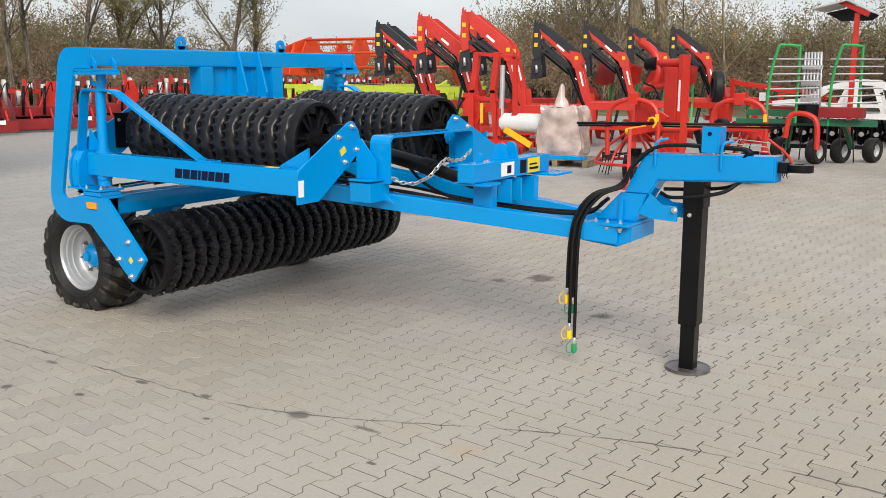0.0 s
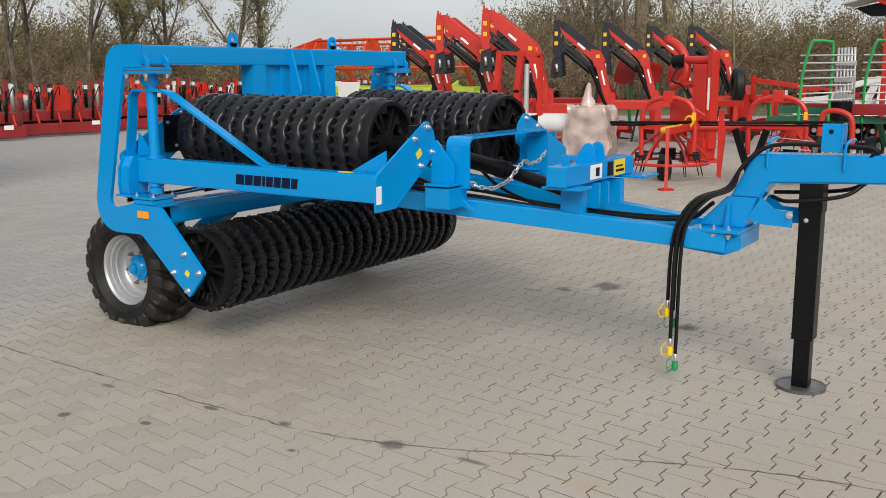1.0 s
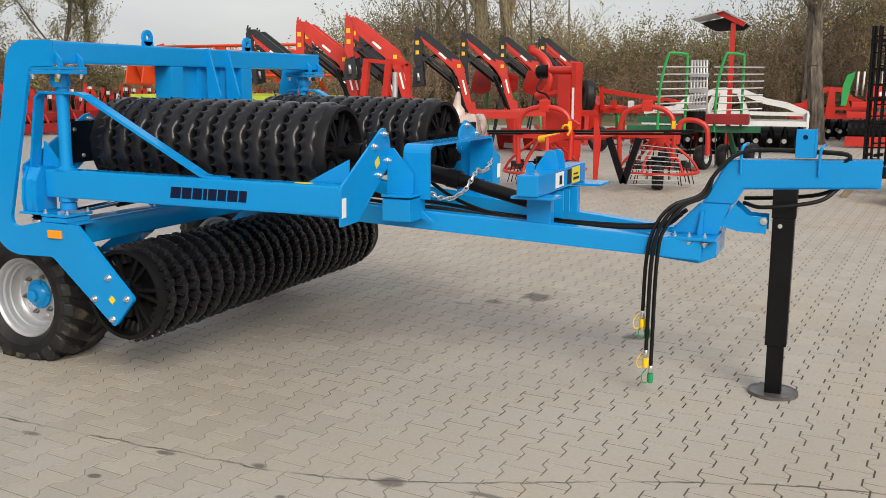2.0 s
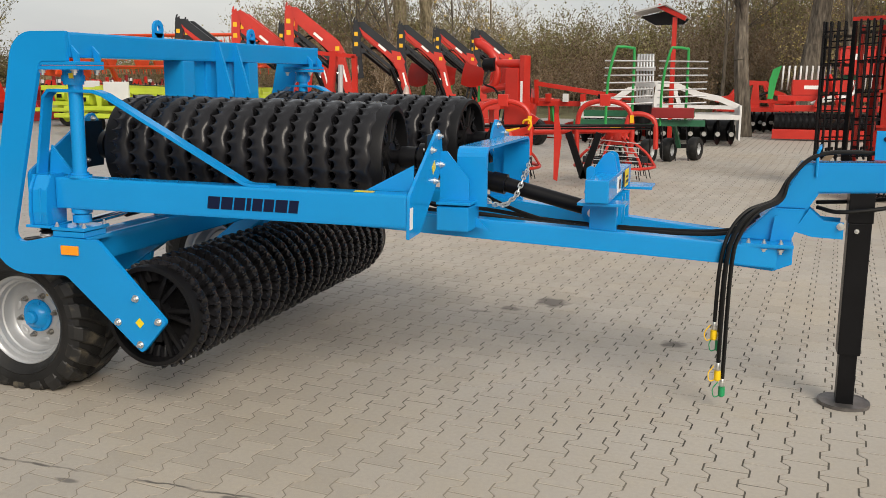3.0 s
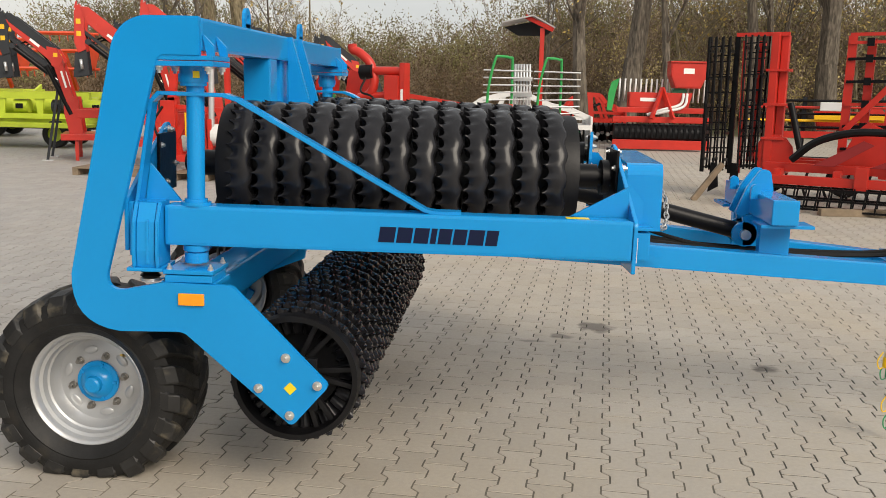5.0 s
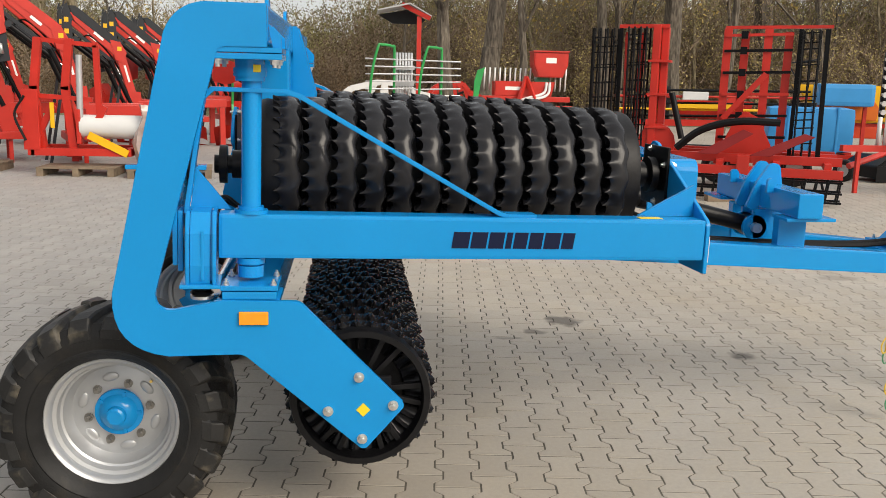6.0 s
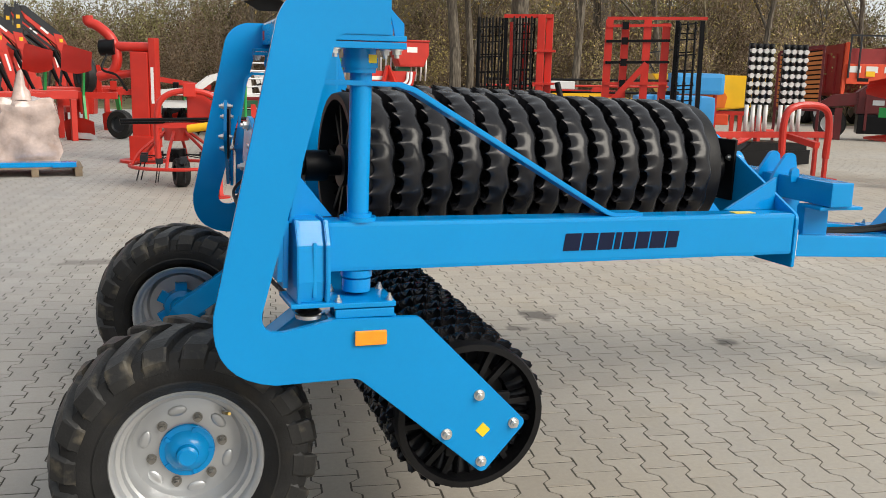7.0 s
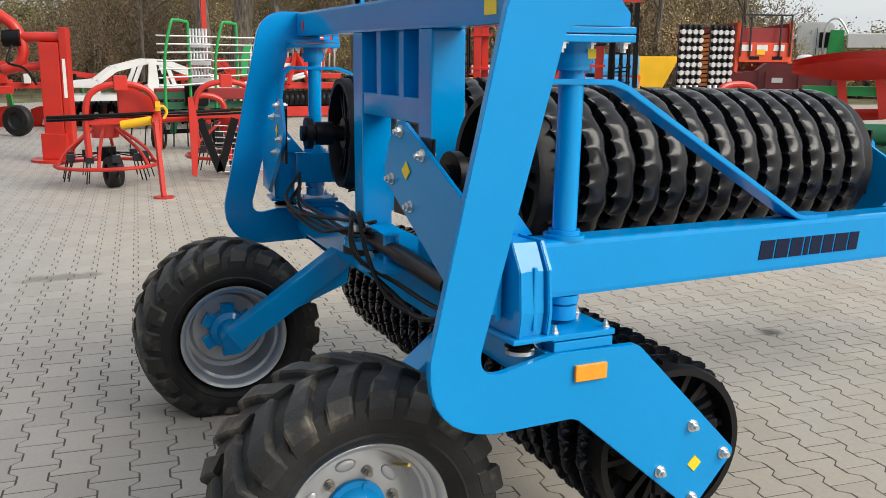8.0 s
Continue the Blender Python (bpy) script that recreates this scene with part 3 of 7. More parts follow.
def wheel(s):
    y0 = -0.975
    m = pose(-0.917, -y0 if s > 0 else y0, 0.376) @ Matrix.Diagonal((1.045, 1.0, 1.045, 1))
    rim_prof = [(-0.155, 0.226), (-0.163, 0.236), (-0.168, 0.238), (-0.171, 0.234), (-0.166, 0.226), (-0.150, 0.219), (-0.128, 0.216), (-0.122, 0.203), (-0.092, 0.198), (-0.086, 0.190), (-0.060, 0.188), (-0.035, 0.182),
                (-0.022, 0.172), (-0.026, 0.155), (-0.034, 0.14), (-0.034, 0.085)]
    bm = lathe(B(), [(y * 0.9, r) for y, r in rim_prof], 72)
    lathe(bm, [(0.172, 0.226), (0.186, 0.238), (0.192, 0.236), (0.186, 0.226), (0.16, 0.212), (0.14, 0.208), (0.13, 0.196), (-0.005, 0.19), (-0.012, 0.172), (0.006, 0.158), (0.006, 0.06)], 64)
    rim = part("wheel", flip(bm, s), SILVER, roller, "silver steel wheel rim", m)
    for k in range(6):
        a = (k + 0.5) * math.tau / 6 + 0.2
        bm = B()
        bmesh.ops.create_uvsphere(bm, u_segments=14, v_segments=8, radius=1.0, matrix=Matrix.Rotation(-a, 4, "Y") @ pose(0.135, -0.0325, 0) @ Matrix.Diagonal((0.017, 0.007, 0.030, 1)))
        for f in bm.faces:
            f.smooth = True
        part("rim_boss", flip(bm, s), SILVER, rim)
    part("tyre", TYRE, RUBBER, rim, "black lugged implement tyre, dusty and slightly worn")
    for k in range(20):
        for sgn in (-1, 1):
            part("tread_bar", LUG[sgn, k], TREAD, rim)
    bm = B()
    lathe(bm, [(-0.030, 0.0845), (-0.037, 0.088), (-0.047, 0.086), (-0.05, 0.07), (-0.076, 0.052), (-0.082, 0.036), (-0.104, 0.034), (-0.11, 0.026), (-0.11, 0.0005)], 40)
    lathe(bm, [(-0.03, 0.06), (0.24, 0.06), (0.24, 0.0005)], 28)
    for k in range(6):
        lug = box(B(), 0.04, 0.125, 0.012, 0.045, -0.03, 0.03, 0.006, Matrix.Rotation((k + 0.5) * math.tau / 6, 4, "Y"))
        part("hub_lug", flip(lug, s), BLUE, rim, "blue hub lug")
    for k in range(5):
        rib = box(B(), 0.05, 0.082, -0.056, -0.044, -0.006, 0.006, 0, Matrix.Rotation(k * math.tau / 5, 4, "Y"))
        part("hub_rib", flip(rib, s), BLUE, rim, "blue hub rib")
    lathe(bm, [(0.012, 0.06), (0.012, 0.092), (0.06, 0.085), (0.075, 0.06)], 28)
    part("hub", flip(bm, s), BLUE, rim, "blue painted wheel hub")
    for k in range(6):
        a = k * math.tau / 6 + 0.2
        c, d = 0.113 * math.cos(a), 0.113 * math.sin(a)
        bm = rod(B(), (c, -0.033, d), (c, -0.038, d), 0.0165, 14)
        rod(bm, (c, -0.038, d), (c, -0.052, d), 0.0125, 6)
        rod(bm, (c, -0.052, d), (c, -0.064, d), 0.0085, 10)
        part("wheel_nut", flip(bm, s), NUT, rim, "dark zinc wheel nut")
    bm = rod(B(), (0.118, -0.030, 0.112), (0.133, -0.112, 0.138), 0.0055, 8)
    part("valve", flip(bm, s), BRASS, rim, "brass tyre valve")
    # arm from the rear frame to the hub
    bm = bar(B(), (-0.93, -0.74, 0.385), (-0.36, -0.66, 0.80), 0.11, 0.11, 0.01)
    plate(bm, [(-0.75, 0.48), (-0.40, 0.62), (-0.37, 0.78), (-0.6, 0.62)], 0.03, pose(0, -0.70, 0))
    part("wheel_arm", flip(bm, s), BLUE, roller)
    return rim


NUT = material("dark_zinc_nut", (0.3, 0.29, 0.27), 0.35, 0.9, vary=0.2, scale=40)
LUG = {(sgn, k): lug_mesh(sgn, 18 * k + (9 if sgn > 0 else 0)) for sgn in (-1, 1) for k in range(20)}
TYRE = tyre_mesh()
for s in (-1, 1):
    wheel(s)


# drawbar: two beams that meet at the front
def beam_z(x):
    return 0.96 - 0.075 * (x - 1.5)


for s in (-1, 1):
    p0, p1 = Vector((-0.31, -0.66, 1.03)), Vector((2.95, -0.155, beam_z(2.95) - 0.057))
    bm = bar(B(), p0, p1, 0.10, 0.107, 0.01)
    part("drawbar_beam", flip(bm, s), BLUE, roller)
    # rest boxes for the wings
    bm = box(B(), 1.29, 1.46, -0.63, -0.43, 0.915, 1.04, 0.008)
    box(bm, 1.29, 1.47, -0.64, -0.47, 1.05, 1.064, 0.003)
    plate(bm, [(1.46, 0.92), (1.54, 0.90), (1.46, 0.97)], 0.012, pose(0, -0.49, 0))
    part("wing_rest", flip(bm, s), BLUE, roller)
# arch over the drawbar
bm = B()
plate(bm, rounded([(-0.5, 1.03), (-0.5, 1.335), (0.5, 1.335), (0.5, 1.03), (0.486, 1.03), (0.486, 1.321), (-0.486, 1.321), (-0.486, 1.03)], [0, 0.05, 0.05, 0, 0, 0.04, 0.04, 0], 4), 0.16,
      pose(1.52, 0, 0, 0, 0, 90))
part("wing_arch", bm, BLUE, roller)
bm = box(B(), 2.78, 3.03, -0.225, 0.225, beam_z(3) + 0.002, beam_z(3) + 0.02, 0.003)
plate(bm, [(2.72, beam_z(3) - 0.105), (2.94, beam_z(3) - 0.125), (3.03, beam_z(3) - 0.085), (3.03, beam_z(3)), (2.72, beam_z(3))], 0.36, pose(0, -0.18, 0), 0.006)
part("flange_plate", bm, BLUE, roller)
bolts([(x, y, beam_z(3) - 0.005) for x in (2.815, 2.89, 2.97) for y in (-0.205, 0.205)], roller, pose(0, 0, 0, 90))
bolts([(x, y, beam_z(3) + 0.02) for x in (2.815, 2.89, 2.97) for y in (-0.2, 0.2)], roller, TURN_UP, BOLT_S)
bm = B()
plate(bm, [(2.76, 0.868), (3.02, 0.868), (3.08, 1.035), (2.92, 1.035)], 0.20, pose(0, -0.10, 0), 0.006)
for y in (-0.125, 0.107):
    plate(bm, [(2.92, 0.868), (2.95, 0.868), (2.95, 1.0), (2.935, 1.0)], 0.012, pose(0, y, 0))
plate(bm, [(2.93, 1.03), (2.99, 1.15), (3.05, 1.268), (3.79, 1.285), (3.79, 1.145), (3.14, 1.115), (3.09, 1.03)], 0.15, pose(0, -0.075, 0), 0.01)
for y in (-0.09, 0.076):
    plate(bm, [(3.03, 0.92), (3.12, 0.895), (3.265, 0.89), (3.265, 0.975), (3.17, 0.98), (3.10, 1.04)], 0.014, pose(0, y, 0))
part("gooseneck", bm, BLUE, roller)
bm = B()
box(bm, 3.38, 3.47, -0.07, -0.058, 1.29, 1.435, 0.003)
box(bm, 3.47, 3.482, -0.07, 0.04, 1.29, 1.435, 0.003)
part("hose_bracket", bm, BLUE, roller)
# no hole is cut: a dark disc paints the shade inside it
bm = B()
rod(bm, (3.425, -0.071, 1.395), (3.425, -0.0735, 1.395), 0.012, 14)
part("bracket_hole", bm, NAVY, roller, "dark disc drawn for the shade in a drilled hole")
for x in (3.12, 3.50):
    bm = sweep(B(), [(x, -0.082, 1.20), (x, -0.082, 1.31), (x + 0.01, -0.07, 1.345), (x + 0.02, 0.05, 1.35)], 0.008, 8)
    part("hose_loop", bm, BLUE, roller)
bm = B()
lathe(bm, [(-0.02, 0.03), (-0.02, 0.068), (0.02, 0.068), (0.02, 0.03)], 36, pose(3.90, 0, 1.225, 90), close=True)
box(bm, 3.79, 3.845, -0.035, 0.035, 1.195, 1.255, 0.006)
part("towing_eye", bm, BLACK, roller, "black forged towing eye")
# jack
bm = box(B(), 3.285, 3.405, -0.06, 0.06, 0.97, 1.125, 0.006)
box(bm, 3.29, 3.40, -0.055, 0.055, 0.28, 0.97, 0.006)
jack = part("jack", bm, BLACK, roller, "black square parking jack")
bm = box(B(), 3.302, 3.388, -0.043, 0.043, 0.012, 0.28, 0.005)
part("jack_leg", bm, BLACK, jack)
bm = rod(B(), (3.345, 0, 0.001), (3.345, 0, 0.014), 0.13, 36)
lathe(bm, [(0.014, 0.128), (0.02, 0.13), (0.014, 0.124)], 36, pose(3.345, 0, 0, 90))
part("jack_foot", bm, material("worn_steel", (0.17, 0.16, 0.155), 0.35, 0.6, vary=0.4, scale=14, dirt=(0.12, 0.06, 0.03), dirt_amount=0.15, dirt_scale=12), jack, "round bare steel foot plate")
bolts([(3.25, -0.09, 0.955)], roller, Matrix(), BOLT)
bolts([(3.33, -0.06, 0.93)], jack, Matrix(), BOLT_S)

# tower with cross bar on the drawbar
bm = box(B(), 2.02, 2.14, -0.48, 0.48, 1.07, 1.185, 0.008)
tower = part("cross_bar", bm, BLUE, roller)
for y in (-0.30, 0.24):
    part("tower_leg", box(B(), 2.02, 2.16, y, y + 0.06, 0.86, 1.0525, 0.006), BLUE, tower)
part("tower_plate", box(B(), 1.98, 2.22, -0.46, -0.30, 1.053, 1.068, 0.003), BLUE, tower)
part("tower_plate", box(B(), 1.98, 2.28, 0.32, 0.56, 1.053, 1.068, 0.003), BLUE, tower)
for y in (-0.075, 0.055):
    bm = plate(B(), rounded([(1.99, 1.05), (2.13, 1.18), (2.11, 1.29), (2.06, 1.29), (2.0, 1.2), (1.95, 1.07)], [0.01, 0.02, 0.03, 0.03, 0.02, 0.01], 4), 0.02, pose(0, y, 0))
    plate(bm, [(2.005 + 0.062 * math.cos(k * math.tau / 18), 0.965 + 0.062 * math.sin(k * math.tau / 18)) for k in range(18)], 0.02, pose(0, y, 0))
    plate(bm, [(2.0, 0.91), (2.16, 0.91), (2.16, 1.06), (1.99, 1.06)], 0.02, pose(0, y, 0))
    part("pin_plate", bm, BLUE, tower)
for y in (-0.22, 0.22):
    bm = B()
    plate(bm, rounded([(1.985, 1.16), (2.03, 1.16), (2.03, 1.23), (1.985, 1.23)], [0, 0, 0.02, 0.02], 4), 0.02, pose(0, y, 0))
    part("pin_lug", bm, BLUE, tower)
bm = rod(B(), (2.005, -0.11, 0.965), (2.005, 0.11, 0.965), 0.025, 20)
part("pin", bm, ZINC, tower, "zinc plated pin")
bm = box(B(), 2.1405, 2.1425, -0.16, 0.0, 1.085, 1.17)
part("white_plate", bm, WHITE, tower, "white data plate")
bm = box(B(), 2.143, 2.1445, -0.09, -0.04, 1.10, 1.15)
part("plate_mark", bm, NAVY, tower, "dark mark on the data plate")
bm = box(B(), 2.1405, 2.1425, 0.08, 0.16, 1.085, 1.17)
part("dark_plate", bm, BLACK, tower, "black sticker")
bm = box(B(), 2.1405, 2.1425, 0.18, 0.34, 1.08, 1.175)
part("yellow_plate", bm, YELLOW, tower, "yellow warning plate")
bm = box(B(), 2.143, 2.1445, 0.20, 0.32, 1.10, 1.115)
box(bm, 2.143, 2.1445, 0.20, 0.30, 1.13, 1.14)
part("plate_lines", bm, BLACK, tower, "dark lines of small print as bars")

# lift cylinder along the middle
bm = rod(B(), (-0.15, 0, 1.40), (1.42, 0, 1.105), 0.052, 28)
rod(bm, (1.42, 0, 1.105), (1.50, 0, 1.09), 0.058, 28)
cyl = part("lift_cylinder", bm, BLACK, roller, "black hydraulic cylinder")
bm = rod(B(), (1.50, 0, 1.09), (2.005, 0, 0.967), 0.042, 24)
rod(bm, (2.005, -0.04, 0.965), (2.005, 0.04, 0.965), 0.055, 24)
part("cylinder_rod", bm, BLACK, cyl)

# chain across the arch
pts = [Vector((1.49, -0.47, 1.075)), Vector((1.53, -0.40, 1.03)), Vector((1.57, -0.30, 1.015)), Vector((1.60, -0.18, 1.05)), Vector((1.61, -0.06, 1.13)), Vector((1.60, 0.02, 1.16)), Vector((1.57, 0.15, 1.13)), Vector((1.55, 0.3, 1.13)), Vector((1.53, 0.47, 1.2))]
link_bm = B()
seg = []
for a, b in zip(pts, pts[1:]):
    k = max(1, round((b - a).length / 0.036))
    seg += [a.lerp(b, i / k) for i in range(k)]
for i, (a, b) in enumerate(zip(seg, seg[1:])):
    m, ln = frame_of(a, b)
    m = m @ pose(0, 0, ln / 2) @ pose(0, 0, 0, 0, 0, 90 * (i % 2) + 20)
    loop = [m @ Vector((0.012 * math.cos(t), 0, 0.026 * math.sin(t))) for t in [k * math.tau / 10 for k in range(11)]]
    bm = sweep(B(), loop, 0.0042, 6, 1)
    part("chain_link", bm, ZINC, roller)

# hoses on the drawbar
def hose(path, r=0.011, label="", name="hose"):
    return part(name, sweep(B(), path, r, 8), HOSE, roller, label)


hose([(-0.2, -0.05, 1.05), (0.6, -0.1, 0.98), (1.3, -0.12, 0.93), (1.8, -0.08, 0.89), (2.4, -0.1, 0.88), (2.72, -0.12, 0.90), (2.84, -0.15, 0.98)], 0.012)
hose([(-0.2, 0.0, 1.05), (0.6, 0.02, 0.98), (1.3, 0.0, 0.95), (1.8, -0.02, 0.90), (2.4, -0.05, 0.885), (2.72, -0.09, 0.91), (2.86, -0.13, 1.0)], 0.012)
hose([(0.9, -0.22, 1.05), (1.25, -0.3, 0.98), (1.5, -0.26, 0.95), (1.75, -0.16, 0.91), (2.1, -0.12, 0.88)], 0.011)
hose([(1.2, 0.1, 1.1), (1.45, -0.05, 1.0), (1.7, -0.12, 0.93), (1.95, -0.12, 0.89)], 0.011)
for k, (dx, dy, zt) in enumerate(((0, 0, 0.46), (0.025, 0.02, 0.40), (0.03, -0.02, 0.25), (0.055, 0.0, 0.16))):
    hose([(3.55 - 0.02 * k, 0.05 - 0.03 * k, 1.20), (3.64, 0.0 - 0.02 * k, 1.30), (3.46, -0.02 * k + 0.02, 1.318), (3.14, -0.05 - 0.01 * k, 1.315), (3.0, -0.1 - 0.008 * k, 1.2), (2.93 + 0.01 * k, -0.14, 1.085),
          (2.80 + dx, -0.21 + dy, 1.03), (2.72 + dx, -0.25 + dy, 0.92), (2.685 + dx, -0.27 + dy, 0.75), (2.675 + dx, -0.27 + dy, zt)], 0.0105)
    cap, lab = (YCAP, "yellow dust cap") if k in (0, 2) else (GCAP, "green dust cap")
    x, y = 2.675 + dx, -0.27 + dy
    bm = rod(B(), (x, y, zt + 0.01), (x, y, zt - 0.05), 0.009, 10)
    rod(bm, (x, y, zt - 0.02), (x, y, zt - 0.04), 0.013, 6)
    cpl = part("coupling", bm, ZINC, roller, "zinc hydraulic coupling")
    bm = rod(B(), (x, y, zt - 0.045), (x, y, zt - 0.09), 0.017, 16)
    rod(bm, (x, y, zt - 0.09), (x, y, zt - 0.098), 0.012, 12)
    sweep(bm, [(x, y, zt - 0.085), (x - 0.035, y - 0.01, zt - 0.10), (x - 0.045, y - 0.01, zt - 0.06), (x - 0.02, y, zt - 0.02)], 0.003, 6)
    part("dust_cap", bm, cap, cpl, lab)
hose([(3.14, 0.02, 1.06), (3.3, 0.11, 1.06), (3.5, 0.06, 1.09), (3.62, 0.0, 1.15)], 0.011)
hose([(3.14, -0.02, 1.04), (3.25, -0.1, 1.03), (3.5, -0.08, 1.07), (3.60, -0.03, 1.14)], 0.011)

# rear hydraulics
bm = rod(B(), (-0.50, -0.74, 0.945), (-0.50, -1.31, 0.925), 0.022, 16)
part("fold_rod", bm, CHROME, roller, "chromed piston rod")
bm = rod(B(), (-0.50, 0.05, 0.97), (-0.50, -0.74, 0.945), 0.034, 20)
part("fold_cylinder", bm, BLACK, roller, "black folding cylinder")
bm = rod(B(), (-0.50, 0.74, 0.945), (-0.50, 1.31, 0.925), 0.022, 16)
part("fold_rod", bm, CHROME, roller, "chromed piston rod")
rnd = random.Random(4)
for k in range(5):
    o = [rnd.uniform(-0.04, 0.04) for _ in range(12)]
    hose([(-0.5, 1.1, 1.02 + 0.02 * k), (-0.6 + o[0], 0.85, 1.0 + o[1]), (-0.58 + o[2], 0.5, 0.95 + o[3]), (-0.55 + o[4], 0.2, 0.98 + o[5]), (-0.54 + o[6], -0.05, 1.02 + o[7])], 0.008)
for k in range(3):
    o = [rnd.uniform(-0.03, 0.03) for _ in range(12)]
    hose([(-0.56, 0.0 - 0.03 * k, 1.03), (-0.62 + o[0], -0.12 - 0.04 * k, 1.08 + o[1]), (-0.63 + o[2], -0.22 - 0.03 * k, 0.95 + o[3]), (-0.57 + o[4], -0.38, 0.85 + o[5]), (-0.52 + o[6], -0.6, 0.82 + o[7]), (-0.5, -0.8, 0.86)], 0.009)
bm = box(B(), -0.58, -0.52, -0.02, 0.06, 1.0, 1.03, 0.006)
part("valve_block", bm, ZINC, roller, "zinc valve block")
bm = rod(B(), (-0.5, -0.2, 0.90), (-0.5, -0.2, 1.02), 0.03, 18)
rod(bm, (-0.49, -0.22, 0.905), (-0.49, -0.22, 0.922), 0.15, 32)
rod(bm, (-0.49, 0.08, 0.925), (-0.49, 0.08, 0.955), 0.10, 28)
part("mast_pivot", bm, BLUE, roller)
bolts([(-0.52, 0.10, 0.955), (-0.56, -0.14, 0.922), (-0.45, -0.3, 0.922)], roller, TURN_UP)
bm = rod(B(), (-0.49, 0.08, 0.90), (-0.49, 0.08, 0.924), 0.105, 28)
part("pivot_pad", bm, HOSE, roller, "black rubber pad under the pivot")


# ---- ground ----
def ground_material(name, joints):
    m = bpy.data.materials.new(name)
    m.use_nodes = True
    n, l = m.node_tree.nodes, m.node_tree.links
    b = n["Principled BSDF"]
    geo = n.new("ShaderNodeNewGeometry")
    pos = geo.outputs["Position"]

    def math_node(op, a, c=0.0):
        x = n.new("ShaderNodeMath")
        x.operation = op
        for sock, v in ((x.inputs[0], a), (x.inputs[1], c)):
            if isinstance(v, bpy.types.NodeSocket):
                l.new(v, sock)
            else:
                sock.default_value = v
        return x.outputs[0]

    def noise_node(sc, detail=5.0):
        t = n.new("ShaderNodeTexNoise")
        t.inputs["Scale"].default_value, t.inputs["Detail"].default_value = sc, detail
        l.new(pos, t.inputs["Vector"])
        return t.outputs["Fac"]

    def rng(src, a, c, lo=0.0, hi=1.0):
        r = n.new("ShaderNodeMapRange")
        for key, v in (("From Min", a), ("From Max", c), ("To Min", lo), ("To Max", hi)):
            r.inputs[key].default_value = v
        l.new(src, r.inputs["Value"])
        return r.outputs["Result"]

    def mix(fac, a, c, kind="MIX"):
        x = n.new("ShaderNodeMix")
        x.data_type, x.blend_type = "RGBA", kind
        for sock, v in ((x.inputs[0], fac), (x.inputs[6], a), (x.inputs[7], c)):
            if isinstance(v, bpy.types.NodeSocket):
                l.new(v, sock)
            else:
                sock.default_value = v
        return x.outputs[2]

    sep = n.new("ShaderNodeSeparateXYZ")
    l.new(pos, sep.inputs[0])
    X, Y = sep.outputs["X"], sep.outputs["Y"]
    col = mix(rng(noise_node(0.5), 0.3, 0.7), (0.365, 0.330, 0.280, 1), (0.43, 0.394, 0.342, 1))
    col = mix(rng(noise_node(2.2), 0.52, 0.75, 0, 0.6), col, (0.40, 0.345, 0.26, 1))
    col = mix(rng(noise_node(0.35, 3.0), 0.45, 0.62, 0, 0.5), col, (0.385, 0.325, 0.24, 1))
    # the paving colour turns greyer towards the west, with random grey patches too
    bare = math_node("ADD", rng(X, -0.7, -2.2, 0.0, 0.75), rng(noise_node(0.8, 4.0), 0.4, 0.65, 0.0, 0.2))
    col = mix(bare, col, (0.325, 0.318, 0.31, 1))
    col = mix(rng(noise_node(45.0, 8.0), 0.3, 0.7, 0, 0.35), col, (0.27, 0.25, 0.225, 1))
    col = mix(rng(noise_node(240.0, 3.0), 0.55, 0.8, 0, 0.5), col, (0.5, 0.48, 0.44, 1))
    if not joints:
        hsv = n.new("ShaderNodeHueSaturation")
        rnd = n.new("ShaderNodeMapRange")
        rnd.inputs["To Min"].default_value, rnd.inputs["To Max"].default_value = 0.93, 1.06
        l.new(geo.outputs["Random Per Island"], rnd.inputs["Value"])
        l.new(rnd.outputs["Result"], hsv.inputs["Value"])
        l.new(col, hsv.inputs["Color"])
        col = hsv.outputs["Color"]
    # oil spots: centre, half sizes
    warp = n.new("ShaderNodeTexNoise")
    warp.inputs["Scale"].default_value = 9.0
    l.new(pos, warp.inputs["Vector"])
    wob = math_node("MULTIPLY", math_node("SUBTRACT", warp.outputs["Fac"], 0.5), 1.6)
    for cx, cy, rx, ry, amt in ((1.94, -1.845, 0.07, 0.045, 0.75), (1.338, -1.93, 0.045, 0.03, 0.75), (1.464, 1.68, 0.115, 0.13, 0.8), (1.2, 1.40, 0.075, 0.06, 0.6), (2.41, 0.83, 0.085, 0.075, 0.8),
                                (0.86, -1.98, 0.05, 0.02, 0.8), (2.35, -1.80, 0.09, 0.02, 0.7), (1.0, 1.25, 0.1, 0.03, 0.5), (-1.62, 4.03, 0.3, 0.12, 0.5), (0.1, -2.05, 0.06, 0.02, 0.7),
                                (1.60, -2.15, 0.03, 0.02, 0.8), (0.75, -2.3, 0.03, 0.02, 0.8), (0.3, -2.45, 0.03, 0.03, 0.8), (2.63, -2.1, 0.03, 0.015, 0.8), (5.6, 4.4, 0.4, 0.2, 0.35), (4.3, 3.1, 0.2, 0.12, 0.3)):
        dx = math_node("DIVIDE", math_node("SUBTRACT", X, cx), rx)
        dy = math_node("DIVIDE", math_node("SUBTRACT", Y, cy), ry)
        d = math_node("ADD", math_node("SQRT", math_node("ADD", math_node("MULTIPLY", dx, dx), math_node("MULTIPLY", dy, dy))), wob)
        col = mix(rng(d, 0.65, 1.15, amt, 0.0), col, (0.075, 0.066, 0.058, 1))
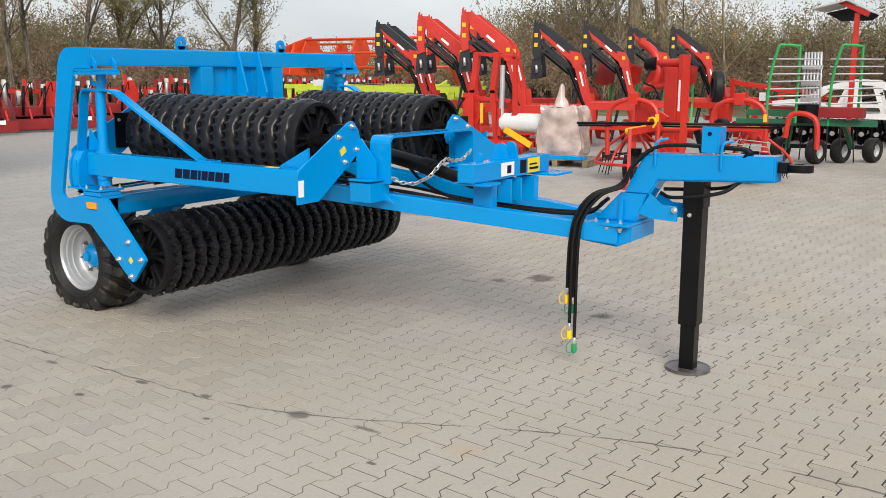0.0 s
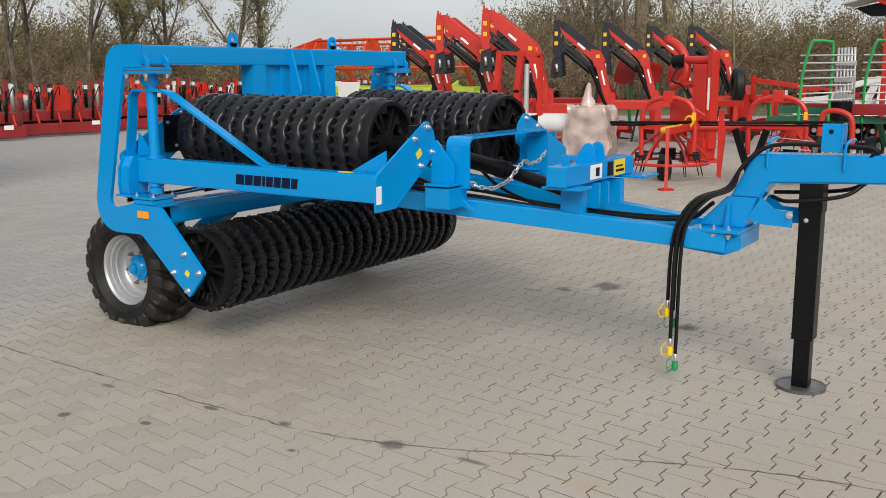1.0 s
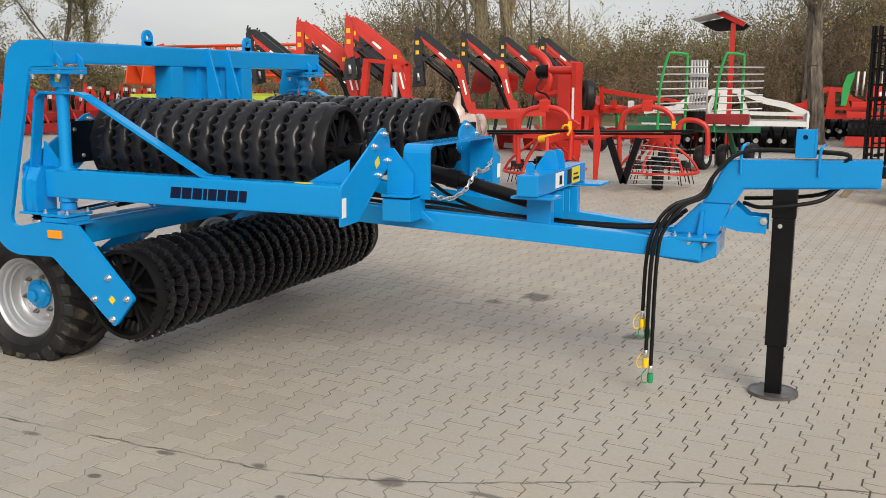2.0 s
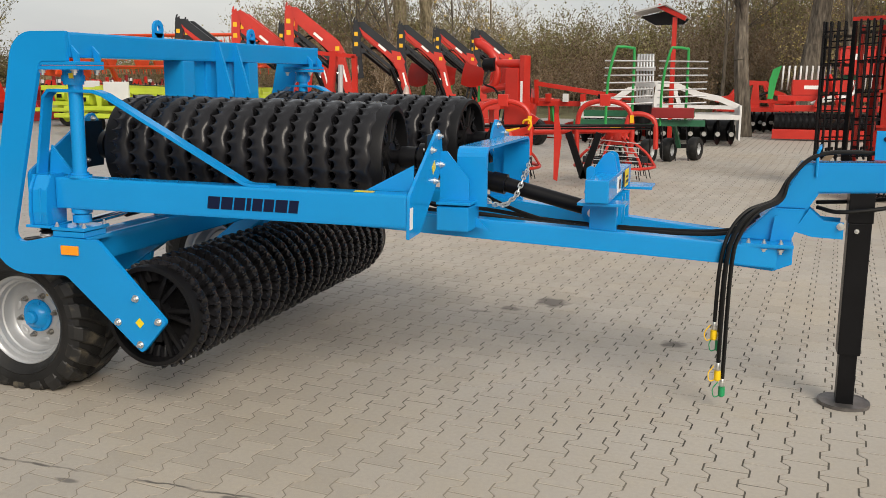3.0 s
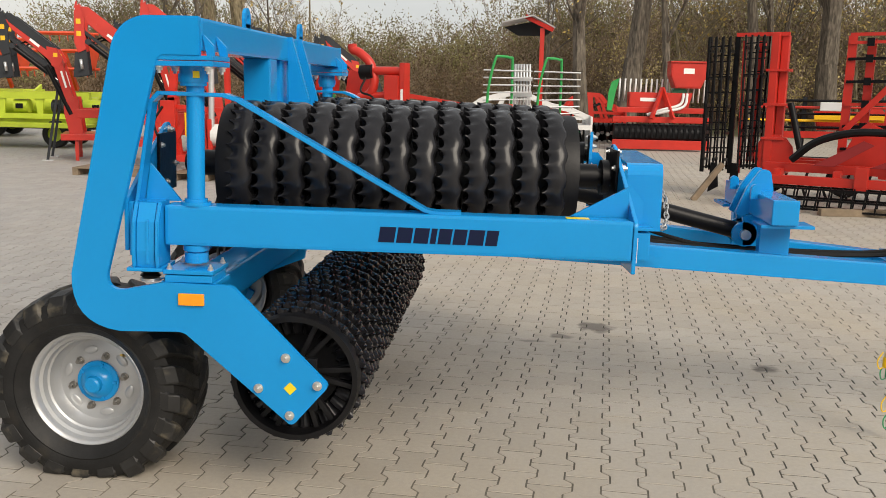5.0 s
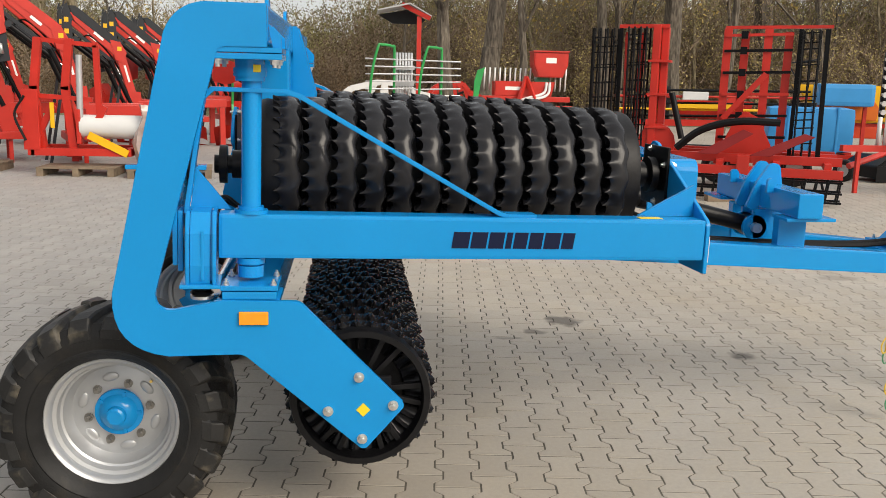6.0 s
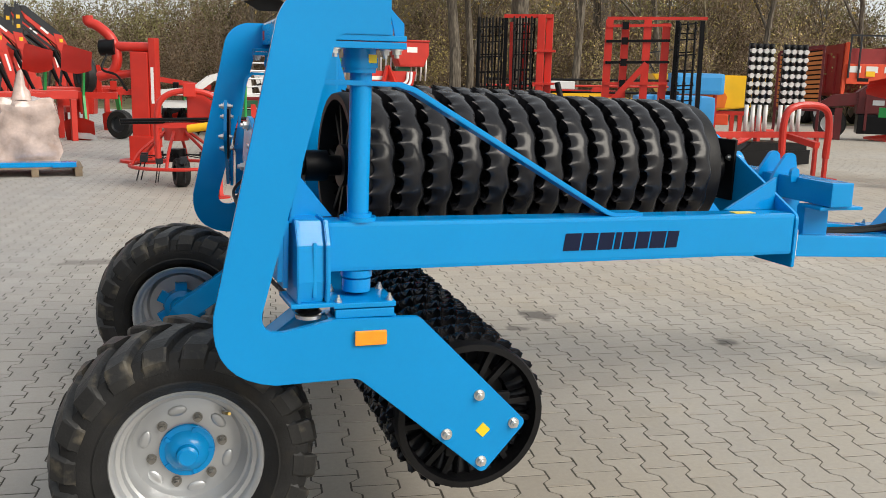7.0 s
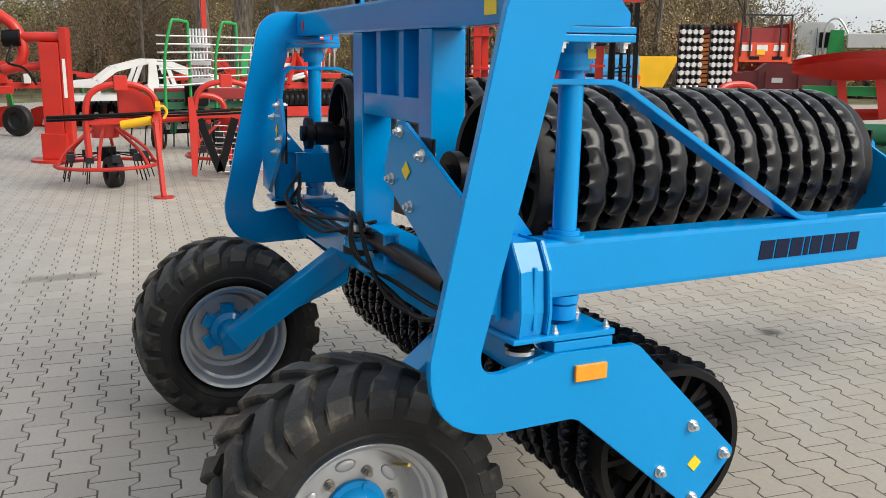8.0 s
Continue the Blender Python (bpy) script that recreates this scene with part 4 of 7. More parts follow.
    rust = math_node("SQRT", math_node("ADD", math_node("POWER", math_node("SUBTRACT", X, 2.9), 2.0), math_node("POWER", math_node("MULTIPLY", math_node("SUBTRACT", Y, -1.75), 1.3), 2.0)))
    col = mix(rng(math_node("ADD", rust, math_node("MULTIPLY", wob, 0.1)), 0.02, 0.13, 0.4, 0.0), col, (0.42, 0.30, 0.13, 1))
    step = n.new("ShaderNodeMapRange")
    step.interpolation_type = "SMOOTHSTEP"
    for key, v in (("From Min", 1.3), ("From Max", 4.0), ("To Min", -1.95), ("To Max", -1.13)):
        step.inputs[key].default_value = v
    l.new(X, step.inputs["Value"])
    crack = math_node("ABSOLUTE", math_node("ADD", math_node("SUBTRACT", Y, step.outputs["Result"]), math_node("MULTIPLY", wob, 0.03)))
    here = math_node("MULTIPLY", rng(crack, 0.004, 0.010, 0.9, 0.0), rng(noise_node(2.6, 3.0), 0.42, 0.55, 0.15, 1.0))
    col = mix(math_node("MULTIPLY", here, math_node("LESS_THAN", X, 5.5)), col, (0.07, 0.062, 0.054, 1))
    if joints:
        # the far paving: rows of dark joints too fine to be built
        along = math_node("ADD", math_node("MULTIPLY", X, 0.9953), math_node("MULTIPLY", Y, -0.097))
        fr = math_node("FRACT", math_node("DIVIDE", math_node("ADD", along, 0.043), 0.157))
        line = math_node("LESS_THAN", math_node("ABSOLUTE", math_node("SUBTRACT", fr, 0.5)), 0.07)
        spots = rng(noise_node(5.0, 6.0), 0.4, 0.58, 0.1, 0.85)
        col = mix(math_node("MULTIPLY", line, spots), col, (0.1, 0.09, 0.075, 1))
    l.new(col, b.inputs["Base Color"])
    l.new(rng(noise_node(3.0), 0.3, 0.7, 0.6, 0.8), b.inputs["Roughness"])
    bp = n.new("ShaderNodeBump")
    bp.inputs["Strength"].default_value, bp.inputs["Distance"].default_value = 0.35, 0.003
    l.new(noise_node(160.0, 6.0), bp.inputs["Height"])
    l.new(bp.outputs["Normal"], b.inputs["Normal"])
    return m


PAVE = ground_material("concrete_paving_blocks", False)
FARPAVE = ground_material("distant_concrete_paving", True)
JOINT = material("joint_sand", (0.062, 0.055, 0.043), 0.95, vary=0.75, scale=0.8, bump=0.6, bump_scale=60)
jn, jl = JOINT.node_tree.nodes, JOINT.node_tree.links
jb = jn["Principled BSDF"]
jsep = jn.new("ShaderNodeSeparateXYZ")
jl.new(jn.new("ShaderNodeNewGeometry").outputs["Position"], jsep.inputs[0])
fills = []
for axis, lo, hi in (("X", 3.3, 1.9), ("Y", -0.6, -1.7), ("X", -1.6, -0.6)):
    r = jn.new("ShaderNodeMapRange")
    r.interpolation_type = "SMOOTHSTEP"
    r.inputs["From Min"].default_value, r.inputs["From Max"].default_value = lo, hi
    jl.new(jsep.outputs[axis], r.inputs["Value"])
    fills.append(r.outputs["Result"])
fill = fills[0]
for other in fills[1:]:
    mul = jn.new("ShaderNodeMath")
    mul.operation = "MULTIPLY"
    jl.new(fill, mul.inputs[0])
    jl.new(other, mul.inputs[1])
    fill = mul.outputs[0]
weak = jn.new("ShaderNodeMath")
weak.operation, weak.inputs[1].default_value = "MULTIPLY", 0.72
jl.new(fill, weak.inputs[0])
jmix = jn.new("ShaderNodeMix")
jmix.data_type = "RGBA"
jl.new(weak.outputs[0], jmix.inputs[0])
jl.new(jb.inputs["Base Color"].links[0].from_socket, jmix.inputs[6])
jmix.inputs[7].default_value = (0.29, 0.26, 0.21, 1)
jl.new(jmix.outputs[2], jb.inputs["Base Color"])

# one sheet of ground to the horizon, with a hollow under the built paving
PX0, PX1, PY0, PY1 = -9.0, 11.0, -8.0, 17.0
bm = B()
xs, ys = [-2500, PX0, PX1, 2500], [-2500, PY0, PY1, 2500]
g = [[bm.verts.new((x, y, -0.0035)) for y in ys] for x in xs]
for i in range(3):
    for j in range(3):
        if (i, j) != (1, 1):
            bm.faces.new((g[i][j], g[i + 1][j], g[i + 1][j + 1], g[i][j + 1]))
ground = new("ground", mesh_of("ground", bm, FARPAVE))
tagged(ground, "wide yard of grey beige concrete paving reaching into the distance", "ground", kind="structure")
bm = B()
vs = [bm.verts.new(v) for v in ((PX0, PY0, -0.0022), (PX1, PY0, -0.0022), (PX1, PY1, -0.0022), (PX0, PY1, -0.0022))]
bm.faces.new(vs)
bed = tagged(new("pavement", mesh_of("pavement", bm, JOINT)), "grey beige interlocking concrete block paving with dark sandy joints", "pavement", kind="structure")

# interlocking blocks: rows run along the direction V, straight ends across it
PITCH, LEN = 0.157, 0.2275
CV = Vector((0.097, 0.9953))
CU = Vector((0.9953, -0.097))
W1, W0 = 0.0975 - 0.0036, 0.0595 - 0.0036


def block_outline():
    h = LEN / 2 - 0.0032
    pts = [(-W1, -h), (W1, -h), (W1, -0.074), (W0, -0.040), (W0, 0.040), (W1, 0.074), (W1, h), (-W1, h), (-W1, 0.074), (-W0, 0.040), (-W0, -0.040), (-W1, -0.074)]
    return pts


def block_mesh():
    bm = B()
    o = block_outline()
    top = [bm.verts.new((x * 0.984, y * 0.986, 0)) for x, y in o]
    rim = [bm.verts.new((x, y, -0.0035)) for x, y in o]
    bm.faces.new(top)
    for k in range(12):
        j = (k + 1) % 12
        bm.faces.new((rim[k], rim[j], top[j], top[k]))
    return mesh_of("paving_block", bm, PAVE)


# ---- machines standing in the yard ----
def place(x, y, rz=0):
    return pose(x, y, 0, 0, 0, rz)


def rods(pairs, r, n=8):
    bm = B()
    for a, b in pairs:
        rod(bm, a, b, r, n)
    return bm


def bars(pairs, w, h):
    bm = B()
    for a, b in pairs:
        bar(bm, a, b, w, h, 0.0)
    return bm


def pallet(x, y, rz=0, ln=1.2, wd=0.8):
    t = thing("pallet", "weathered wooden pallet lying on the paving", "pallet", place(x, y, rz), group="pallets")
    for k in range(6):
        part("board", box(B(), -ln / 2, ln / 2, -wd / 2 + k * wd / 6 + 0.01, -wd / 2 + (k + 1) * wd / 6 - 0.02, 0.118, 0.14, 0.003), WOOD, t)
    for k in (-1, 0, 1):
        part("runner", box(B(), k * (ln / 2 - 0.06) - 0.05, k * (ln / 2 - 0.06) + 0.05, -wd / 2, wd / 2, 0.0, 0.117, 0.004), WOOD, t)
    return t


def road_wheel(t, x, y, z, r, w=0.14, axis=(0, 1, 0), rim=LGREY):
    a = Vector(axis)
    m = Matrix.Translation((x, y, z)) @ a.to_track_quat("Y", "Z").to_matrix().to_4x4()
    bm = lathe(B(), [(-w / 2, r * 0.55), (-w / 2, r * 0.9), (-w * 0.3, r), (w * 0.3, r), (w / 2, r * 0.9), (w / 2, r * 0.55)], 28, close=True)
    o = part("wheel", bm, RUBBER, t, "black rubber wheel", m)
    bm = lathe(B(), [(-w * 0.4, r * 0.56), (-w * 0.2, r * 0.5), (-w * 0.2, 0.001)], 20)
    lathe(bm, [(w * 0.4, r * 0.56), (w * 0.2, r * 0.5), (w * 0.2, 0.001)], 20)
    part("rim", bm, rim, o, "steel rim")
    return o


# front loaders: arms folded up on their stands
def front_loader(x, y, top, red_top, rz=0.0):
    t = thing("front_loader", "red and dark grey tractor front loader standing on its parking legs" if not red_top else "red tractor front loader with black cylinders on its parking legs", "front loader", place(x, y, rz),
              group="front loaders in a row")
    head = RED if red_top else GREY
    for yy in (-0.48, 0.48):
        def slab(name, pts, w, mat, off=0.0, label=""):
            return part(name, plate(B(), pts, w, pose(0, yy - w / 2 + off, 0), 0.008), mat, t, label)

        slab("head_plate", [(-0.10, top - 0.80), (-0.16, top - 0.62), (-0.14, top - 0.05), (-0.10, top + 0.03), (-0.03, top + 0.03), (0.06, top - 0.06), (0.02, top - 0.32), (0.04, top - 0.74)], 0.10, head)
        slab("upper_arm", [(0.0, top - 0.10), (0.06, top - 0.08), (0.86, top - 0.72), (0.92, top - 0.84), (0.80, top - 0.90), (0.08, top - 0.27)], 0.13, RED)
        slab("arm_cover", [(-0.02, top + 0.03), (0.10, top + 0.03), (0.90, top - 0.60), (0.84, top - 0.76), (0.04, top - 0.13)], 0.15, RED if red_top else GREY, 0.0)
        slab("knee_plate", [(0.70, top - 0.58), (0.90, top - 0.62), (1.02, top - 0.84), (0.94, top - 1.04), (0.80, top - 0.98)], 0.16, RED)
        slab("lower_arm", [(0.82, top - 0.80), (0.97, top - 0.78), (1.20, top - 1.72), (1.06, top - 1.78), (0.84, top - 1.00)], 0.12, RED)
        slab("tower", [(0.98, top - 1.9), (1.0, top - 1.6), (1.26, top - 1.6), (1.34, 0.55), (1.08, 0.5)], 0.11, RED)
        c = part("cylinder", rods([((0.10, yy + 0.02, top - 0.62), (0.72, yy + 0.02, top - 1.12))], 0.05, 14), BLACK, t, "black hydraulic cylinder")
        part("piston", rods([((0.72, yy + 0.02, top - 1.12), (1.08, yy + 0.02, top - 1.42))], 0.028, 10), CHROME, c)
        part("cylinder_eye", rods([((0.08, yy - 0.07, top - 0.60), (0.08, yy + 0.07, top - 0.60))], 0.055, 12), GREY, t)
        part("lift_cylinder", rods([((0.70, yy - 0.03, top - 0.98), (1.12, yy - 0.03, top - 1.95))], 0.048, 12), BLACK, t)
        part("link", bars([((0.02, yy, top - 0.42), (0.78, yy, top - 1.02))], 0.04, 0.06), GREY, t)
        part("carrier", plate(B(), [(-0.2, top - 1.25), (-0.16, top - 0.80), (0.04, top - 0.74), (0.08, top - 1.2)], 0.05, pose(0, yy - 0.02, 0), 0.005), GREY, t)
        part("hook", plate(B(), [(-0.14, top + 0.0), (-0.11, top + 0.12), (-0.08, top + 0.13), (-0.09, top + 0.05), (-0.04, top + 0.09), (-0.03, top + 0.02)], 0.04, pose(0, yy - 0.02, 0)), head, t)
        for z in (top - 0.22, top - 0.44):
            part("sticker", box(B(), -0.115, -0.035, yy - 0.054, yy - 0.051, z - 0.06, z + 0.03), YPAINT, t, "yellow warning sticker")
        part("sticker", box(B(), 0, 0.22, yy - 0.069, yy - 0.066, -0.025, 0.025, 0, pose(0.42, 0, top - 0.46) @ pose(0, 0, 0, 0, 40, 0)), WHITE, t, "white lettering drawn as a plain bar")
        part("sticker", box(B(), 0, 0.34, yy - 0.064, yy - 0.061, -0.02, 0.02, 0, pose(0.97, 0, top - 1.08) @ pose(0, 0, 0, 0, 76, 0)), WHITE, t, "white lettering drawn as a plain bar")
        part("sticker", box(B(), 0.84, 0.92, yy - 0.084, yy - 0.081, top - 0.80, top - 0.72), YPAINT, t, "yellow warning sticker")
        part("leg", bars([((0.95, yy, top - 1.1), (0.62, yy, 0.0))], 0.05, 0.05), GREY, t, "dark parking leg")
        part("foot", box(B(), 0.52, 0.74, yy - 0.09, yy + 0.09, 0, 0.02), LGREY, t)
        part("mounting_beam", box(B(), 1.2, 2.35, yy - 0.06, yy + 0.06, 0.88, 1.06, 0.01), RED, t)
        part("mounting_leg", box(B(), 2.2, 2.32, yy - 0.05, yy + 0.05, 0.0, 0.88, 0.01), RED, t)
        part("hose", sweep(B(), [(0.0, yy + 0.08, top - 0.35), (0.12, yy + 0.1, top - 0.62), (0.35, yy + 0.09, top - 0.52), (0.7, yy + 0.08, top - 0.85), (0.95, yy + 0.08, top - 1.3), (1.1, yy + 0.08, top - 1.7)], 0.018, 6), HOSE, t)
        part("coupling", rods([((-0.06, yy - 0.08, top - 0.92), (-0.04, yy - 0.08, top - 1.1))], 0.03, 8), ZINC, t)
    part("cross_tube", rods([((0.92, -0.5, top - 0.92), (0.92, 0.5, top - 0.92))], 0.07, 14), RED, t)
    part("tool_bar", rods([((-0.08, -0.55, top - 1.1), (-0.08, 0.55, top - 1.1))], 0.035, 10), GREY, t)
    part("skid", box(B(), 0.9, 1.6, -0.6, 0.6, 0.42, 0.55, 0.01), RED, t)
    part("stand", bars([((1.2, -0.5, 0.5), (1.2, -0.5, 0.0)), ((1.2, 0.5, 0.5), (1.2, 0.5, 0.0))], 0.07, 0.07), RED, t)
    return t


for x, y, top, red_top in ((-9.5, 13.7, 2.90, False), (-7.35, 12.5, 2.95, True), (-5.98, 12.2, 2.98, True), (-5.65, 14.8, 2.84, False), (-5.25, 16.6, 2.86, False), (-5.25, 19.4, 2.90, False), (-4.55, 20.8, 2.92, False), (-8.4, 16.5, 2.9, False)):
    front_loader(x, y, top, red_top, 22)


def bale_wrapper(x, y, rz):
    t = thing("bale_wrapper", "red bale wrapper frame with a white film roller on a pallet", "bale wrapper", place(x, y, rz))
    part("base_frame", bars([((-0.75, -0.4, 0.22), (0.75, -0.4, 0.22)), ((-0.75, 0.4, 0.22), (0.75, 0.4, 0.22)), ((-0.75, -0.45, 0.22), (-0.75, 0.45, 0.22)), ((0.75, -0.45, 0.22), (0.75, 0.45, 0.22))], 0.1, 0.12), RED, t)
    for px in (-0.6, -0.12):
        part("post", bars([((px, -0.3, 0.25), (px - 0.1, -0.3, 1.25)), ((px - 0.1, -0.3, 1.2), (px, -0.3, 2.0))], 0.1, 0.12), RED, t)
    part("top_rail", bars([((-0.65, -0.3, 1.98), (0.3, -0.3, 1.9))], 0.07, 0.07), RED, t)
    part("middle_rail", bars([((-0.65, -0.3, 1.1), (0.2, -0.3, 1.05))], 0.07, 0.07), RED, t)
    part("post", bars([((0.3, -0.3, 0.3), (0.28, -0.3, 1.9))], 0.07, 0.09), RED, t)
    part("ram", rods([((-0.0, -0.34, 0.7), (0.02, -0.34, 1.75))], 0.05, 14), LGREY, t, "light grey ram")
    bm = rods([((0.0, -0.25, 0.62), (1.05, -0.25, 0.62))], 0.19, 28)
    part("film_roller", bm, WHITEP, t, "white roller drum")
    part("roller_cheek", box(B(), -0.05, 0.02, -0.42, -0.05, 0.35, 0.9, 0.02), RED, t)
    part("roller_cheek", box(B(), 1.03, 1.1, -0.42, -0.05, 0.35, 0.85, 0.02), RED, t)
    part("hazard_bar", bars([((0.15, -0.46, 0.5), (0.75, -0.46, 0.2))], 0.03, 0.12), YPAINT, t, "yellow hazard stripe board")
    part("side_board", box(B(), -0.85, -0.6, -0.46, -0.4, 0.25, 1.2, 0.01), RED, t)
    part("yellow_strip", box(B(), -0.42, -0.36, -0.475, -0.45, 0.6, 1.0), YPAINT, t, "yellow strip")
    for px in (-0.7, 0.1):
        part("link_arm", bars([((px, -0.35, 0.4), (px + 0.3, -0.35, 0.95))], 0.05, 0.1), RED, t)
    part("hose", sweep(B(), [(-0.8, -0.48, 1.1), (-0.95, -0.5, 0.8), (-0.8, -0.5, 0.4)], 0.02, 6), HOSE, t)
    return t


pallet(-4.35, 10.75)
bale_wrapper(-4.35, 11.1, 0).location.z = 0.14
pallet(-6.3, 11.2)

# shrink-wrapped load with a blue beam
pallet(-2.95, 10.75, 8, 1.3, 1.0)
t = thing("wrapped_load", "boxes shrink-wrapped in cloudy clear film standing on a pallet", "wrapped pallet", place(-3.05, 10.92, 8))
bm = box(B(), -0.44, 0.44, -0.36, 0.36, 0.141, 1.10, 0.10)
bmesh.ops.subdivide_edges(bm, edges=bm.edges[:], cuts=6, use_grid_fill=True)
for v in bm.verts:
    w = noise.noise_vector(v.co * 3.0) * 0.10 + noise.noise_vector(v.co * 9.0) * 0.035
    up = min(1.0, max(0.0, (v.co.z - 0.15) * 6))
    v.co += Vector((w.x, w.y, 0.8 * w.z)) * up
    v.co.x *= 1.0 - 0.16 * max(0.0, v.co.z - 0.5)
part("load", bm, FILM, t, "", None, True)
bm = lathe(B(), [(0, 0.16), (0.12, 0.12), (0.22, 0.07), (0.38, 0.075), (0.44, 0.04), (0.44, 0.001)], 20, pose(-0.05, 0, 1.08, 90))
for v in bm.verts:
    v.co += noise.noise_vector(v.co * 7.0) * 0.04
part("wrapped_neck", bm, FILM, t)
t = thing("blue_beam", "spare bright blue steel beam lying on a pallet", "steel beam", place(-2.95, 10.38, 4))
part("beam", box(B(), -0.62, 0.62, -0.1, 0.1, 0.141, 0.21, 0.006), BLUE, t)
part("end_plate", box(B(), 0.3, 0.6, -0.14, -0.1, 0.141, 0.19, 0.003), BLUE, t)


# ploughs
def plough(x, y, rz, bodies=4, high=True):
    t = thing("reversible_plough", "red reversible plough with green legs and curved mouldboards", "plough", place(x, y, rz), group="ploughs")
    part("beam", bars([((-0.3, 0, 0.95), (bodies * 0.85, 0.35, 0.95))], 0.14, 0.14), RED, t)
    part("headstock", plate(B(), [(-0.5, 0.4), (-0.2, 0.4), (-0.15, 1.1), (-0.3, 1.35), (-0.55, 1.2)], 0.5, pose(0, -0.25, 0), 0.02), RED, t)
    for k in range(bodies):
        px = 0.3 + k * 0.8
        for up in ((1, -1) if high else (-1,)):
            z0 = 0.95
            part("leg", bars([((px, 0.1 + 0.05 * k, z0), (px + 0.12, 0.02, z0 + up * 0.86))], 0.05, 0.12), GREEN, t, "green plough leg")
            bm = B()
            rows = []
            for i in range(7):
                u = i / 6
                row = []
                for j in range(5):
                    v = j / 4
                    a = v * 1.25
                    row.append(bm.verts.new((px + 0.34 - u * 0.64, -0.12 - 0.26 * math.sin(a) * (0.4 + 0.6 * u) + 0.18 * u, z0 + up * (0.92 - 0.32 * (1 - math.cos(a)) - 0.24 * v * (0.55 + 0.45 * math.sin(2.6 * u + 0.25)) + (0.16 * u * (1 - v))))))
                rows.append(row)
            for r0, r1 in zip(rows, rows[1:]):
                for j in range(4):
                    bm.faces.new((r0[j], r1[j], r1[j + 1], r0[j + 1])).smooth = True
            bmesh.ops.solidify(bm, geom=bm.faces[:], thickness=0.012)
            part("mouldboard", bm, RED, t, "curved red mouldboard", None, False)
            if up < 0:
                part("share", plate(B(), [(px - 0.08, z0 + up * 0.90), (px + 0.38, z0 + up * 0.935), (px + 0.33, z0 + up * 0.80), (px - 0.05, z0 + up * 0.78)], 0.02, pose(0, -0.16, 0)), LGREY, t, "bare steel share")
    road_wheel(t, bodies * 0.85, 0.5, 0.32, 0.32, 0.2, (0.4, 1, 0), GREY)
    return t


plough(-5.5, 17.8, -12, 4)
t = plough(-2.6, 20.4, -8, 4, False)
road_wheel(t, -0.26, -0.65, 1.36, 0.45, 0.26, (1, 0.7, 0), GREY)
part("wheel_arm", bars([((-0.3, -0.1, 0.98), (-0.2, -0.4, 1.36))], 0.09, 0.11), RED, t)
part("top_beam", bars([((-0.1, -0.1, 1.5), (2.6, 0.2, 1.1))], 0.09, 0.12), RED, t)
part("upright", bars([((-0.05, -0.1, 0.95), (-0.08, -0.1, 1.6))], 0.08, 0.1), RED, t)
for k in range(5):
    part("bracket", box(B(), 0.2 + 0.5 * k, 0.34 + 0.5 * k, -0.12, 0.0, 1.0, 1.22, 0.01), (RED, WHITEP, RED, BLACK, RED)[k], t)


# red post auger with a curved spout
def blower(x, y):
    t = thing("log_splitter", "tall red steel column machine with a curved pipe", "log splitter", place(x, y, -20))
    part("column", box(B(), -0.15, 0.15, -0.13, 0.13, 0.05, 1.85, 0.015), RED, t)
    part("rail", box(B(), 0.16, 0.27, -0.11, 0.11, 0.25, 2.08, 0.012), RED, t)
    part("base_plate", rods([((0, 0, 0), (0, 0, 0.04))], 0.42, 36), RED, t)
    part("foot_collar", box(B(), -0.2, 0.2, -0.18, 0.18, 0.04, 0.45, 0.02), RED, t)
    part("spout", sweep(B(), [(-0.75, 0, 1.42), (-0.52, 0, 1.5), (-0.42, 0, 1.72), (-0.5, 0, 2.05), (-0.72, 0, 2.25), (-0.88, 0, 2.32), (-0.9, 0, 2.42)], 0.085, 16), RED, t)
    part("cross_pipe", rods([((-0.42, 0, 1.93), (0.2, 0, 1.93))], 0.08, 16), RED, t)
    part("motor", rods([((-0.68, -0.02, 1.9), (-0.42, -0.02, 1.92))], 0.14, 18), BLACK, t, "black hydraulic motor")
    part("lower_pipe", rods([((-0.5, 0, 1.45), (-0.1, 0, 1.5))], 0.07, 14), RED, t)
    part("sticker", box(B(), 0.19, 0.24, -0.114, -0.111, 1.0, 1.6), WHITE, t, "white sticker with small print")
    part("hose", sweep(B(), [(-0.55, -0.1, 1.8), (-0.6, -0.2, 1.55), (-0.35, -0.2, 1.45), (-0.2, -0.16, 1.2)], 0.02, 6), HOSE, t)
    return t


blower(-1.42, 12.45)


